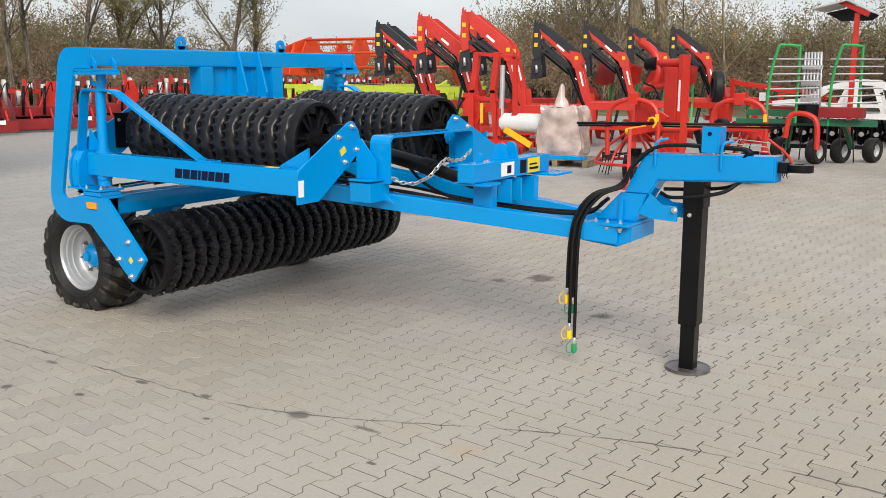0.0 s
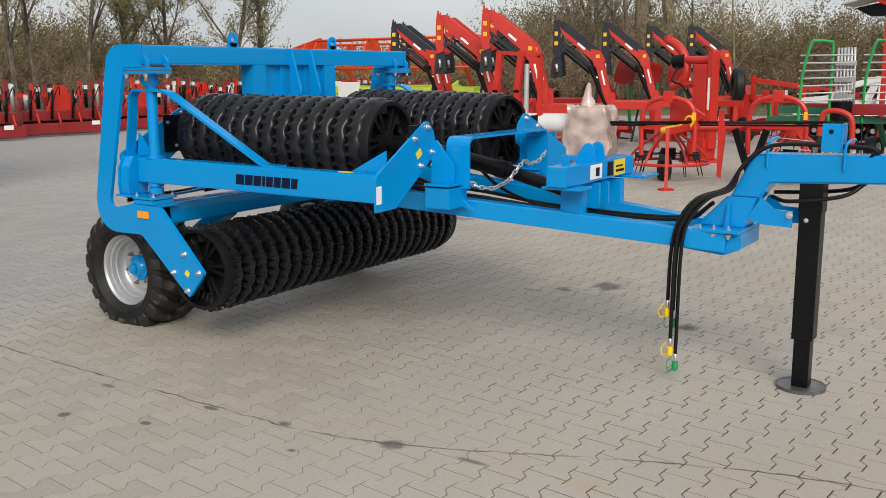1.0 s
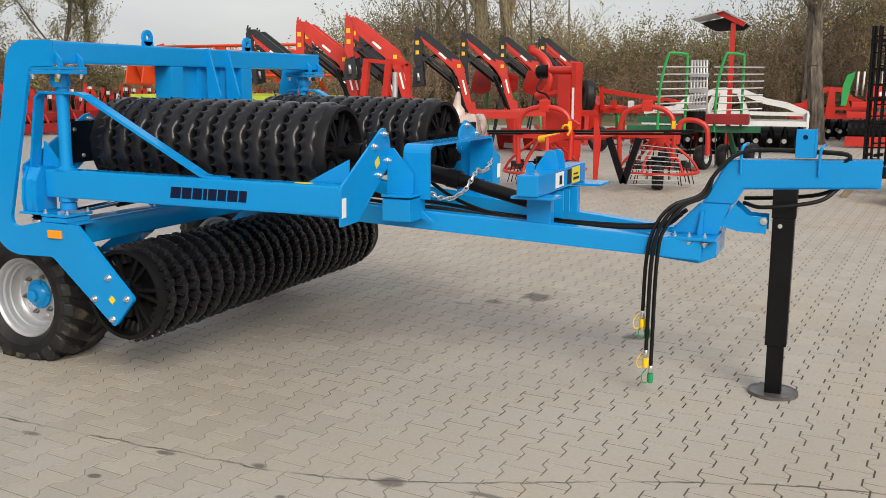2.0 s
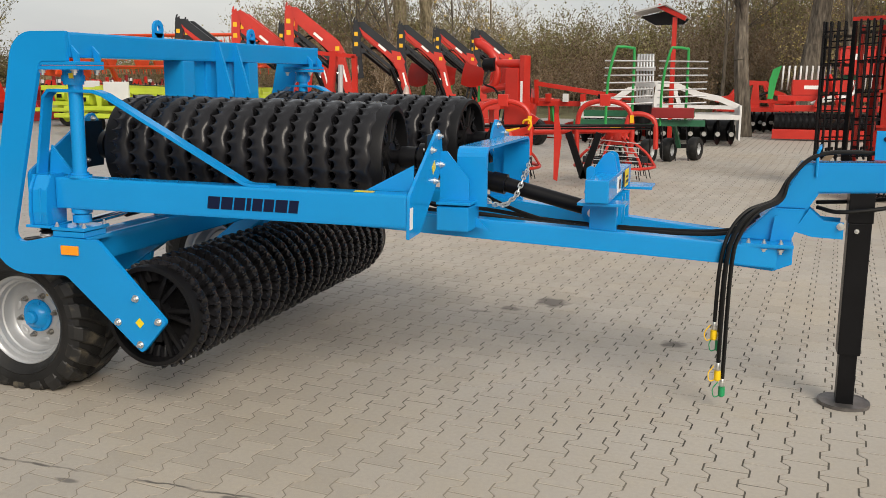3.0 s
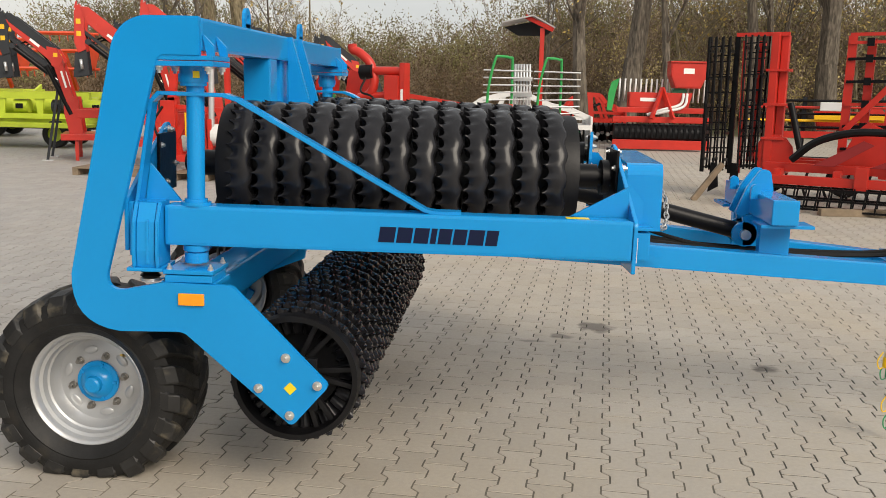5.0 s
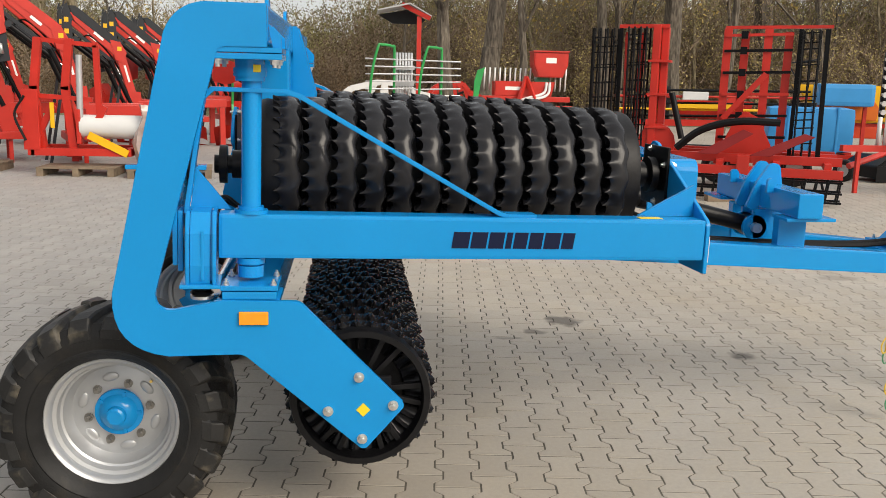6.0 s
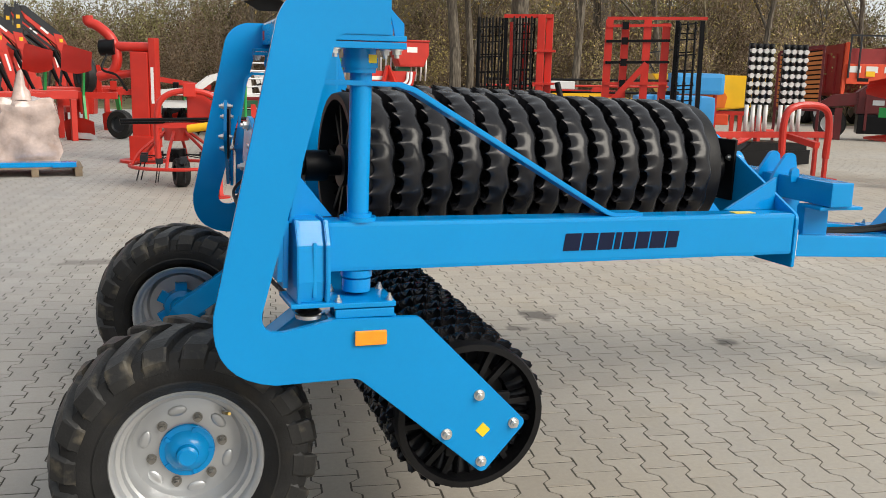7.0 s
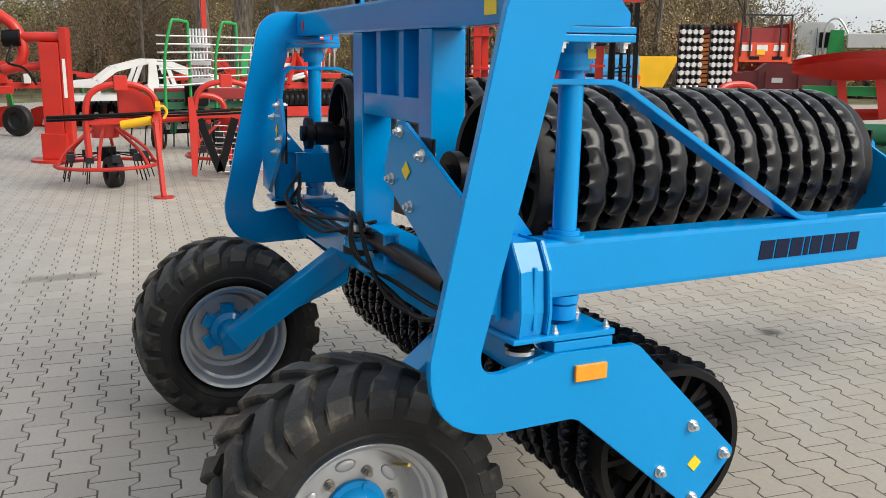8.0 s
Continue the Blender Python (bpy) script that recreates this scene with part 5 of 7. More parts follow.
# rotary tedder
def tedder():
    t = thing("rotary_tedder", "red two-rotor rotary rake with tube arches and a folded stand leg", "hay tedder", place(0, 0))
    for cx, cy, wheel_z in ((-0.9, 9.3, 0.2), (0.85, 9.95, 0.2)):
        bm = sweep(B(), [(cx + 0.64 * math.cos(k * math.tau / 32), cy + 0.64 * math.sin(k * math.tau / 32), 0.27) for k in range(33)], 0.025, 8, 1)
        part("guard_ring", bm, RED, t, "round red guard ring")
        for k in range(6):
            a = k * math.tau / 6 + 0.3
            part("guard_spoke", sweep(B(), [(cx + 0.64 * math.cos(a), cy + 0.64 * math.sin(a), 0.28), (cx + 0.5 * math.cos(a), cy + 0.5 * math.sin(a), 0.48), (cx + 0.15 * math.cos(a), cy + 0.15 * math.sin(a), 0.75)], 0.022, 8), RED, t)
        part("gearbox", rods([((cx, cy, 0.62), (cx, cy, 0.86))], 0.17, 20), RED, t)
        part("tine_hub", rods([((cx, cy, 0.32), (cx, cy, 0.5))], 0.12, 16), BLACK, t)
        for k in range(9):
            a = k * math.tau / 9
            part("tine_arm", rods([((cx + 0.1 * math.cos(a), cy + 0.1 * math.sin(a), 0.42), (cx + 0.5 * math.cos(a), cy + 0.5 * math.sin(a), 0.38)), ((cx + 0.5 * math.cos(a), cy + 0.5 * math.sin(a), 0.38), (cx + 0.58 * math.cos(a), cy + 0.58 * math.sin(a), 0.08)),
                                   ((cx + 0.44 * math.cos(a), cy + 0.44 * math.sin(a), 0.38), (cx + 0.52 * math.cos(a), cy + 0.52 * math.sin(a), 0.08))], 0.008, 6), BLACK, t)
            part("tine_clamp", box(B(), -0.05, 0.05, -0.04, 0.04, 0.33, 0.43, 0.01, Matrix.Translation((cx + 0.47 * math.cos(a), cy + 0.47 * math.sin(a), 0))), GREY, t)
        road_wheel(t, cx + 0.05, cy - 0.28, 0.2, 0.2, 0.18, (1, 0.2, 0), BLACK)
    for ax, ay, tw in ((-0.72, 8.75, 0.0), (0.72, 9.55, 0.0)):
        part("arch", sweep(B(), [(ax - 0.42, ay, 0.42), (ax - 0.43, ay, 0.9), (ax - 0.37, ay, 1.18), (ax - 0.16, ay, 1.3), (ax + 0.16, ay, 1.3), (ax + 0.37, ay, 1.18), (ax + 0.43, ay, 0.9), (ax + 0.42, ay, 0.5)], 0.04, 10), RED, t, "bent red tube arch")
        part("mounting_plate", box(B(), ax - 0.08, ax + 0.08, ay - 0.05, ay + 0.05, 1.24, 1.42, 0.01), RED, t)
        part("arch_rail", bars([((ax - 0.42, ay, 0.86), (ax + 0.42, ay, 0.86))], 0.06, 0.07), RED, t)
        part("sticker", box(B(), ax + 0.395, ax + 0.455, ay - 0.05, ay - 0.046, 0.98, 1.1), YPAINT, t, "yellow sticker")
    part("cross_beam", rods([((-0.9, 9.3, 0.82), (0.85, 9.95, 0.86))], 0.07, 14), RED, t)
    part("guard_rod", rods([((-1.6, 8.55, 0.93), (1.5, 9.3, 0.96))], 0.022, 8), BLACK, t, "long black guard rod")
    part("guard_rod", rods([((-1.6, 8.6, 0.89), (1.45, 9.35, 0.91))], 0.016, 8), BLACK, t)
    part("shaft_guard", rods([((-0.75, 8.62, 0.82), (-0.4, 8.5, 0.88))], 0.055, 14), YPAINT, t, "yellow shaft guard")
    part("hook", sweep(B(), [(-0.35, 8.48, 1.0), (-0.32, 8.46, 1.04), (-0.26, 8.46, 1.05), (-0.22, 8.46, 0.98), (-0.26, 8.46, 0.9)], 0.018, 8), YPAINT, t)
    part("head_frame", plate(B(), [(-0.75, 0.9), (-0.3, 0.93), (-0.2, 1.05), (-0.62, 1.3), (-0.75, 1.25)], 0.1, pose(0, 8.9, 0), 0.01), RED, t)
    part("yellow_label", box(B(), 0.78, 0.95, 9.765, 9.77, 0.82, 0.92), YPAINT, t, "yellow sticker")
    part("side_shield", plate(B(), [(0.09, 0.15), (0.15, 0.12), (0.2, 0.8), (0.14, 1.15), (0.08, 1.15)], 0.02, pose(0, 8.7, 0, 0, 0, 0), 0.002), RED, t, "red side shield")
    part("black_brace", bars([((0.25, 9.0, 0.85), (0.5, 9.0, 0.15)), ((0.72, 9.0, 0.85), (0.5, 9.0, 0.15))], 0.06, 0.1), BLACK, t)
    for k in range(9):
        part("tine", rods([((0.5, 9.3, 0.1 + 0.08 * k), (1.3, 9.3, 0.12 + 0.07 * k))], 0.007, 6), LGREY, t)
    part("stand_leg", bars([((-0.38, 7.85, 0.02), (-0.42, 7.95, 0.9))], 0.05, 0.05), RED, t)
    part("stand_foot", rods([((-0.38, 7.85, 0), (-0.38, 7.85, 0.02))], 0.12, 20), RED, t)
    part("drawbar", bars([((-0.42, 7.95, 0.85), (-0.3, 8.9, 0.9))], 0.07, 0.09), RED, t)
    return t


tedder()


# swather with folded tine arms
def swather():
    t = thing("rotary_swather", "green framed rotary swather with grey tine arms folded upright", "swather", place(0, 0))
    for x, y in ((0.42, 12.9), (1.38, 13.6)):
        part("guard_frame", sweep(B(), [(x - 0.12, y - 0.2, 0.75), (x - 0.1, y - 0.2, 1.6), (x + 0.02, y - 0.2, 2.18), (x + 0.1, y - 0.15, 2.24), (x + 0.3, y + 0.05, 2.22), (x + 0.34, y + 0.1, 2.1), (x + 0.34, y + 0.1, 0.8)], 0.026, 8, 3), GREEN, t, "green tube guard frame")
        for k in range(7):
            part("tine_bar", rods([((x - 0.2, y - 0.1 + 0.02 * k, 1.15 + 0.14 * k), (x + 0.72, y + 0.1, 1.2 + 0.13 * k))], 0.016, 6), LGREY, t)
    for k in range(6):
        part("tine_arm", rods([((0.82 + 0.06 * k, 13.2 + 0.03 * k, 0.85), (0.82 + 0.055 * k, 13.2, 2.12))], 0.022, 8), LGREY, t, "grey upright tine arm")
        for z in (1.2, 1.5, 1.8):
            part("tine_holder", box(B(), 0.79 + 0.06 * k, 0.85 + 0.06 * k, 13.12, 13.18, z, z + 0.08), LGREY, t)
    part("cross_frame", bars([((-0.4, 13.2, 0.8), (2.1, 13.6, 0.8)), ((-0.2, 13.2, 0.98), (1.9, 13.5, 0.98))], 0.12, 0.12), DGREEN, t, "dark green frame beams")
    part("red_head", box(B(), 0.2, 1.9, 13.3, 13.5, 0.9, 1.1, 0.02), DRED, t)
    part("gear_head", rods([((0.9, 13.3, 0.8), (0.9, 13.3, 1.15))], 0.2, 20), BLACK, t)
    part("red_arch", sweep(B(), [(0.7, 12.6, 0.55), (0.74, 12.6, 0.9), (0.86, 12.6, 1.0), (1.1, 12.6, 0.97), (1.24, 12.6, 0.82), (1.27, 12.6, 0.35)], 0.05, 10), RED, t)
    for x, y in ((1.05, 13.55), (1.4, 14.05), (1.9, 14.5), (0.3, 13.9)):
        road_wheel(t, x, y, 0.24, 0.24, 0.2, (0.9, -0.3, 0), LGREY)
    for k in range(10):
        part("lower_tine", rods([((-0.2 + 0.22 * k, 13.0, 0.75), (-0.3 + 0.24 * k, 12.9, 0.12))], 0.012, 6), BLACK, t)
    part("axle", bars([((0.2, 13.9, 0.3), (1.95, 14.4, 0.3))], 0.08, 0.08), BLACK, t)
    for pair in (((0.5, 13.6, 0.3), (0.6, 13.4, 0.85)), ((1.6, 14.1, 0.3), (1.5, 13.5, 0.85))):
        part("support", bars([pair], 0.08, 0.08), DGREEN, t)
    return t


swather()

t = thing("canopy", "small grey sheet canopy on a single red post", "canopy", place(1.35, 14.9))
part("post", bars([((0, 0, 0), (0, 0, 2.9))], 0.09, 0.09), RED, t)
part("roof_beam", bars([((0.22, -0.1, 2.86), (-0.35, 0.05, 3.14))], 0.07, 0.09), RED, t)
bm = plate(B(), [(-0.85, 3.02), (-0.2, 3.17), (0.26, 2.92), (0.26, 2.90), (-0.2, 3.14), (-0.85, 2.99)], 1.2, pose(0, -0.1, 0))
part("roof_sheet", bm, OLDMETAL, t, "grey corrugated sheet")
part("valance", plate(B(), [(-0.82, 2.98), (-0.2, 3.10), (0.22, 2.90), (0.1, 2.80), (-0.5, 2.80)], 0.02, pose(0, 1.05, 0)), GREY, t)


# white disc harrow
def disc_harrow(x, y, rz, paint, n=8, label="white framed disc harrow with black notched discs", width=2.8):
    t = thing("disc_harrow", label, "disc harrow", place(x, y, rz), group="tillage machines")
    hump = [(-width / 2, 0.72), (-width / 2, 0.98), (-width * 0.3, 1.06), (-width * 0.2, 1.35), (-0.1, 1.52), (0.35, 1.5), (width * 0.25, 1.25), (width * 0.38, 1.15), (width / 2, 0.95), (width / 2, 0.62), (width * 0.3, 0.72)]
    for yy in (-0.35, 0.5):
        part("side_frame", bars([((a[0], yy, a[1]), (b[0], yy, b[1])) for a, b in zip(hump[1:9], hump[2:10])], 0.08, 0.13), paint, t)
        for pair in (((-0.2, yy, 1.48), (-0.5, yy, 0.75)), ((0.35, yy, 1.46), (0.6, yy, 0.75)), ((-width * 0.3, yy, 1.06), (-width * 0.3, yy, 0.72))):
            part("strut", bars([pair], 0.05, 0.09), paint, t)
        part("rail", bars([((-width / 2, yy, 0.98), (width / 2, yy, 0.93))], 0.06, 0.07), paint, t)
    part("mast", plate(B(), [(-0.15, 0.75), (0.15, 0.75), (0.08, 1.5), (-0.08, 1.5)], 0.06, pose(0, -0.6, 0), 0.008), paint, t)
    part("ram", rods([((-0.5, 0.1, 0.85), (0.5, 0.1, 1.25))], 0.04, 10), BLACK, t)
    for yy in (-0.65, 0.1, 0.75):
        part("beam", bars([((-width / 2, yy, 0.72), (width / 2, yy, 0.72))], 0.12, 0.12), paint, t)
    for k in range(n):
        px = -width / 2 + 0.15 + k * (width - 0.3) / (n - 1)
        for yy, tw in ((-0.55, 0.35), (0.4, -0.35)):
            part("disc_arm", bars([((px, yy, 0.7), (px + 0.03, yy + 0.12, 0.3))], 0.05, 0.06), BLACK, t)
            m = pose(px, yy + 0.12, 0.29, 0, 0, 70 * (1 if tw > 0 else -1))
            bm = B()
            c0 = [bm.verts.new(m @ Vector((0.28 * (0.9 if q % 3 == 0 else 1) * math.cos(q * math.tau / 30), 0, 0.28 * (0.9 if q % 3 == 0 else 1) * math.sin(q * math.tau / 30)))) for q in range(30)]
            cc = bm.verts.new(m @ Vector((0, 0.06, 0)))
            for q in range(30):
                bm.faces.new((c0[q], c0[(q + 1) % 30], cc)).smooth = True
            bmesh.ops.solidify(bm, geom=bm.faces[:], thickness=0.008)
            part("disc", bm, BLACK, t, "black notched disc")
            part("hub", rods([((px, yy + 0.07, 0.29), (px, yy + 0.17, 0.29))], 0.06, 10), ZINC, t)
    part("end_plate", box(B(), width / 2, width / 2 + 0.05, -0.7, 0.5, 0.15, 1.0, 0.01), paint, t)
    part("packer", rods([((-width / 2, 1.2, 0.3), (width / 2, 1.2, 0.3))], 0.28, 20), BLACK, t, "black packer roller")
    for px in (-width / 2, width / 2):
        part("packer_arm", bars([((px, 0.75, 0.7), (px, 1.2, 0.32))], 0.06, 0.1), paint, t)
    return t


disc_harrow(0.75, 19.2, 3, WHITEP, 12, "wide white framed disc harrow with black notched discs", 3.9)
disc_harrow(3.1, 25.0, 5, RED, 7, "red framed disc harrow with black notched discs", 2.2)


# seed drill
def seed_drill(x, y, rz):
    t = thing("seed_drill", "red seed drill with a hopper, packer roller and green side plate", "seed drill", place(x, y, rz))
    part("board", box(B(), -1.35, 1.35, -0.55, -0.48, 0.04, 0.30, 0.01), RED, t, "red levelling board")
    part("roller", rods([((-1.3, -0.3, 0.48), (1.3, -0.3, 0.48))], 0.26, 24), BLACK, t, "black packer roller")
    part("beam", box(B(), -1.35, 1.35, -0.45, -0.3, 0.78, 0.95, 0.015), RED, t)
    part("upper_beam", box(B(), -1.25, 1.3, -0.3, -0.15, 1.05, 1.2, 0.015), RED, t)
    part("tank", plate(B(), [(-0.9, 1.2), (0.75, 1.2), (0.85, 1.62), (-0.9, 1.62)], 0.6, pose(0, -0.3, 0), 0.02), RED, t)
    part("hopper", plate(B(), [(0.35, 1.75), (1.05, 1.75), (1.2, 2.1), (1.2, 2.45), (0.2, 2.45), (0.2, 2.1)], 0.7, pose(0, -0.35, 0), 0.03), RED, t, "red seed hopper")
    part("hopper_lid", box(B(), 0.18, 1.22, -0.37, 0.37, 2.455, 2.5, 0.01), RED, t)
    part("label", box(B(), 0.55, 0.85, -0.356, -0.352, 2.15, 2.3), WHITE, t, "white mark on the hopper")
    part("label", box(B(), -0.6, -0.1, -0.306, -0.302, 1.37, 1.47), WHITE, t, "white lettering drawn as a plain bar")
    part("blower", rods([((0.5, -0.2, 1.62), (0.5, 0.1, 1.62))], 0.2, 18), DGREEN, t, "green metering unit")
    part("side_plate", plate(B(), [(-1.52, 1.1), (-1.38, 1.1), (-1.3, 1.6), (-1.2, 2.0), (-1.42, 1.9), (-1.5, 1.6)], 0.05, pose(0, -0.3, 0), 0.005), GREEN, t, "green marker plate")
    for k in range(17):
        px = -1.15 + 0.15 * k
        part("tine", rods([((px, 0.2, 1.35), (px + 0.02, 0.2, 2.0))], 0.025, 8), WHITEP, t, "white grey upright tine")
        part("scraper", box(B(), px - 0.03, px + 0.03, -0.58, -0.56, 0.36, 0.72), BLACK, t)
        part("coulter", bars([((px, 0.3, 0.8), (px, 0.55, 0.1))], 0.03, 0.06), BLACK, t)
    part("hose", sweep(B(), [(-0.4, -0.4, 1.0), (0.0, -0.5, 1.15), (0.5, -0.4, 1.3), (0.6, -0.3, 1.6)], 0.04, 8), WHITEP, t, "pale seed hose")
    part("hose", sweep(B(), [(-0.3, -0.42, 1.0), (0.1, -0.52, 1.1), (0.6, -0.42, 1.25), (0.7, -0.3, 1.6)], 0.04, 8), WHITEP, t, "pale seed hose")
    part("mast", bars([((-0.3, -0.6, 0.9), (0.0, -0.3, 1.75)), ((0.3, -0.6, 0.9), (0.0, -0.3, 1.75))], 0.08, 0.1), RED, t)
    return t


seed_drill(4.95, 22.1, 0)


# cultivator with its wings folded upright
ORANGE = material("orange_paint", (0.70, 0.15, 0.012), 0.42, vary=0.12, scale=2.5)
OCHRE = material("orange_brown_paint", (0.36, 0.11, 0.02), 0.5, vary=0.25, scale=4, bump=0.1)


def lattice(t, x0, x1, y, z0, z1):
    """A crumbler cage turned on end: upright bars and short rungs."""
    n = max(2, round((x1 - x0) / 0.11))
    for layer, yy in enumerate((y - 0.13, y + 0.13)):
        for k in range(n + 1):
            x = x0 + (x1 - x0) * k / n
            part("cage_bar", rods([((x, yy, z0), (x + 0.03 * (layer - 0.5), yy, z1))], 0.017, 6), BLACK, t)
        z = z0 + 0.04
        while z < z1:
            part("cage_rung", bars([((x0 - 0.02, yy, z), (x1 + 0.02, yy, z + 0.02))], 0.02, 0.022), BLACK, t)
            z += 0.25 + 0.06 * layer
    z = z0 + 0.15
    while z < z1:
        for x in (x0, (x0 + x1) / 2, x1):
            part("cage_plate", box(B(), x - 0.012, x + 0.012, y - 0.15, y + 0.15, z, z + 0.05), BLACK, t)
        z += 0.45


def folded_cultivator(x, y, rz):
    t = thing("folded_cultivator", "red seedbed cultivator with black crumbler cages, wings folded upright", "cultivator", place(x, y, rz))
    # first wing
    lattice(t, -1.82, -1.5, 0.0, 0.45, 2.66)
    lattice(t, -1.26, -0.98, -0.05, 0.5, 2.68)
    part("cage_post", bars([((-1.86, 0, 0.4), (-1.86, 0, 2.66))], 0.05, 0.06), BLACK, t)
    part("cage_post", bars([((-1.42, 0, 0.4), (-1.42, 0, 2.68))], 0.06, 0.06), BLACK, t)
    part("cage_post", bars([((-1.3, 0.1, 0.4), (-1.34, 0.1, 2.6))], 0.07, 0.05), RED, t)
    part("upright", box(B(), -0.90, -0.78, -0.12, 0.10, 0.55, 2.72, 0.01), RED, t)
    part("upright", box(B(), -0.77, -0.66, 0.0, 0.16, 0.4, 2.68, 0.01), RED, t)
    part("upright", bars([((-1.18, 0.3, 0.6), (-1.1, 0.3, 2.6))], 0.1, 0.1), RED, t)
    for z in (1.0, 1.55, 2.1):
        part("flange", box(B(), -0.95, -0.6, -0.14, 0.18, z, z + 0.04, 0.004), RED, t)
    part("top_rail", bars([((-1.45, 0, 2.69), (-0.66, 0, 2.7))], 0.08, 0.06), RED, t)
    part("cheek", plate(B(), [(-0.85 + 0.3 * math.cos(q * math.tau / 14), 0.75 + 0.34 * math.sin(q * math.tau / 14)) for q in range(14)], 0.08, pose(0.1, -0.1, 0), 0.01), RED, t)
    part("ram", rods([((-0.55, -0.1, 1.6), (-0.35, -0.15, 0.85))], 0.05, 12), BLACK, t, "black hydraulic ram")
    # second wing
    for k, px in enumerate((0.22, 0.48, 0.82, 1.12)):
        part("upright", bars([((px, 0.1 * (k % 2), 0.45), (px + 0.02, 0.1 * (k % 2), 2.66 - 0.04 * (k % 2)))], 0.10, 0.12), RED, t)
    for z in (0.9, 1.25, 1.6, 1.95, 2.3, 2.55):
        part("rung", bars([((0.2, -0.06, z), (1.2, -0.06, z + 0.03))], 0.04, 0.045), BLACK if z not in (1.6, 2.55) else RED, t)
        part("clamp", box(B(), 0.44, 0.54, -0.1, -0.03, z - 0.05, z + 0.07), BLACK, t)
    part("diagonal", bars([((0.25, -0.08, 1.2), (0.85, -0.08, 1.95))], 0.07, 0.09), RED, t)
    lattice(t, 1.34, 1.58, 0.0, 0.55, 2.64)
    part("cage_post", bars([((1.28, 0, 0.5), (1.3, 0, 2.66))], 0.06, 0.06), BLACK, t)
    part("top_rail", bars([((0.2, 0, 2.68), (1.75, 0, 2.7))], 0.07, 0.05), RED, t)
    part("cage_post", bars([((1.7, 0, 0.5), (1.68, 0, 2.66))], 0.07, 0.07), BLACK, t)
    # middle section near the ground
    for yy, z in ((-0.75, 0.62), (-1.15, 0.46), (0.3, 0.6), (0.9, 0.6)):
        part("cross_beam", bars([((-0.75, yy, z), (2.0, yy, z))], 0.13, 0.13), RED, t)
    for px in (-0.5, 0.3, 1.1, 1.8):
        part("long_beam", bars([((px, -1.1, 0.56), (px, 1.0, 0.56))], 0.1, 0.1), RED, t)
    part("headstock", plate(B(), [(0.2, 0.6), (1.1, 0.6), (0.8, 1.25), (0.6, 1.35), (0.45, 1.2)], 0.06, pose(0, -0.55, 0), 0.01), RED, t)
    part("curved_arm", sweep(B(), [(-0.35, -0.9, 0.75), (0.0, -1.0, 1.05), (0.5, -1.0, 1.2), (1.1, -0.9, 1.2)], 0.06, 8), BLACK, t)
    part("worn_plate", plate(B(), [(-0.05, 0.68), (0.25, 0.68), (0.75, 1.02), (0.6, 1.08)], 0.03, pose(0, -1.0, 0), 0.004), DRED, t)
    part("worn_plate", plate(B(), [(0.7, 0.68), (1.0, 0.68), (1.6, 1.0), (1.45, 1.05)], 0.03, pose(0, -1.0, 0), 0.004), DRED, t)
    part("bracket", box(B(), 0.55, 0.72, -1.26, -1.1, 0.34, 0.7, 0.008), RED, t)
    for yy in (-1.35, -1.05):
        for z in (0.06, 0.2, 0.36):
            part("cage_bar", bars([((-0.75, yy, z), (2.0, yy, z))], 0.03, 0.03), BLACK, t)
        for k in range(18):
            part("cage_tooth", rods([((-0.7 + 0.155 * k, yy, 0.04), (-0.66 + 0.155 * k, yy, 0.4))], 0.014, 6), BLACK, t)
    part("cage_side", box(B(), -0.82, -0.76, -1.45, -0.95, 0.08, 0.55, 0.006), RED, t)
    for k in range(9):
        part("leg_tine", sweep(B(), [(-0.6 + 0.3 * k, 0.35, 0.56), (-0.55 + 0.3 * k, 0.15, 0.5), (-0.6 + 0.3 * k, 0.1, 0.25), (-0.55 + 0.3 * k, 0.2, 0.04)], 0.022, 6), BLACK, t)
    part("levelling_leg", bars([((-1.4, -0.6, 0.6), (-1.75, -0.9, 0.0))], 0.05, 0.09), WOOD, t, "rusty brown prop")
    for k in range(4):
        part("share", plate(B(), [(0, 0), (0.16, 0.1), (0.12, 0.5), (0.02, 0.5)], 0.05, pose(-1.7 + 0.3 * k, -0.2 + 0.1 * k, 0.08), 0.01), BLACK, t)
    road_wheel(t, 0.2, 1.2, 0.3, 0.3, 0.16)
    road_wheel(t, 1.4, 1.2, 0.3, 0.3, 0.16)
    return t


folded_cultivator(5.6, 9.75, -25).scale.z = 0.95


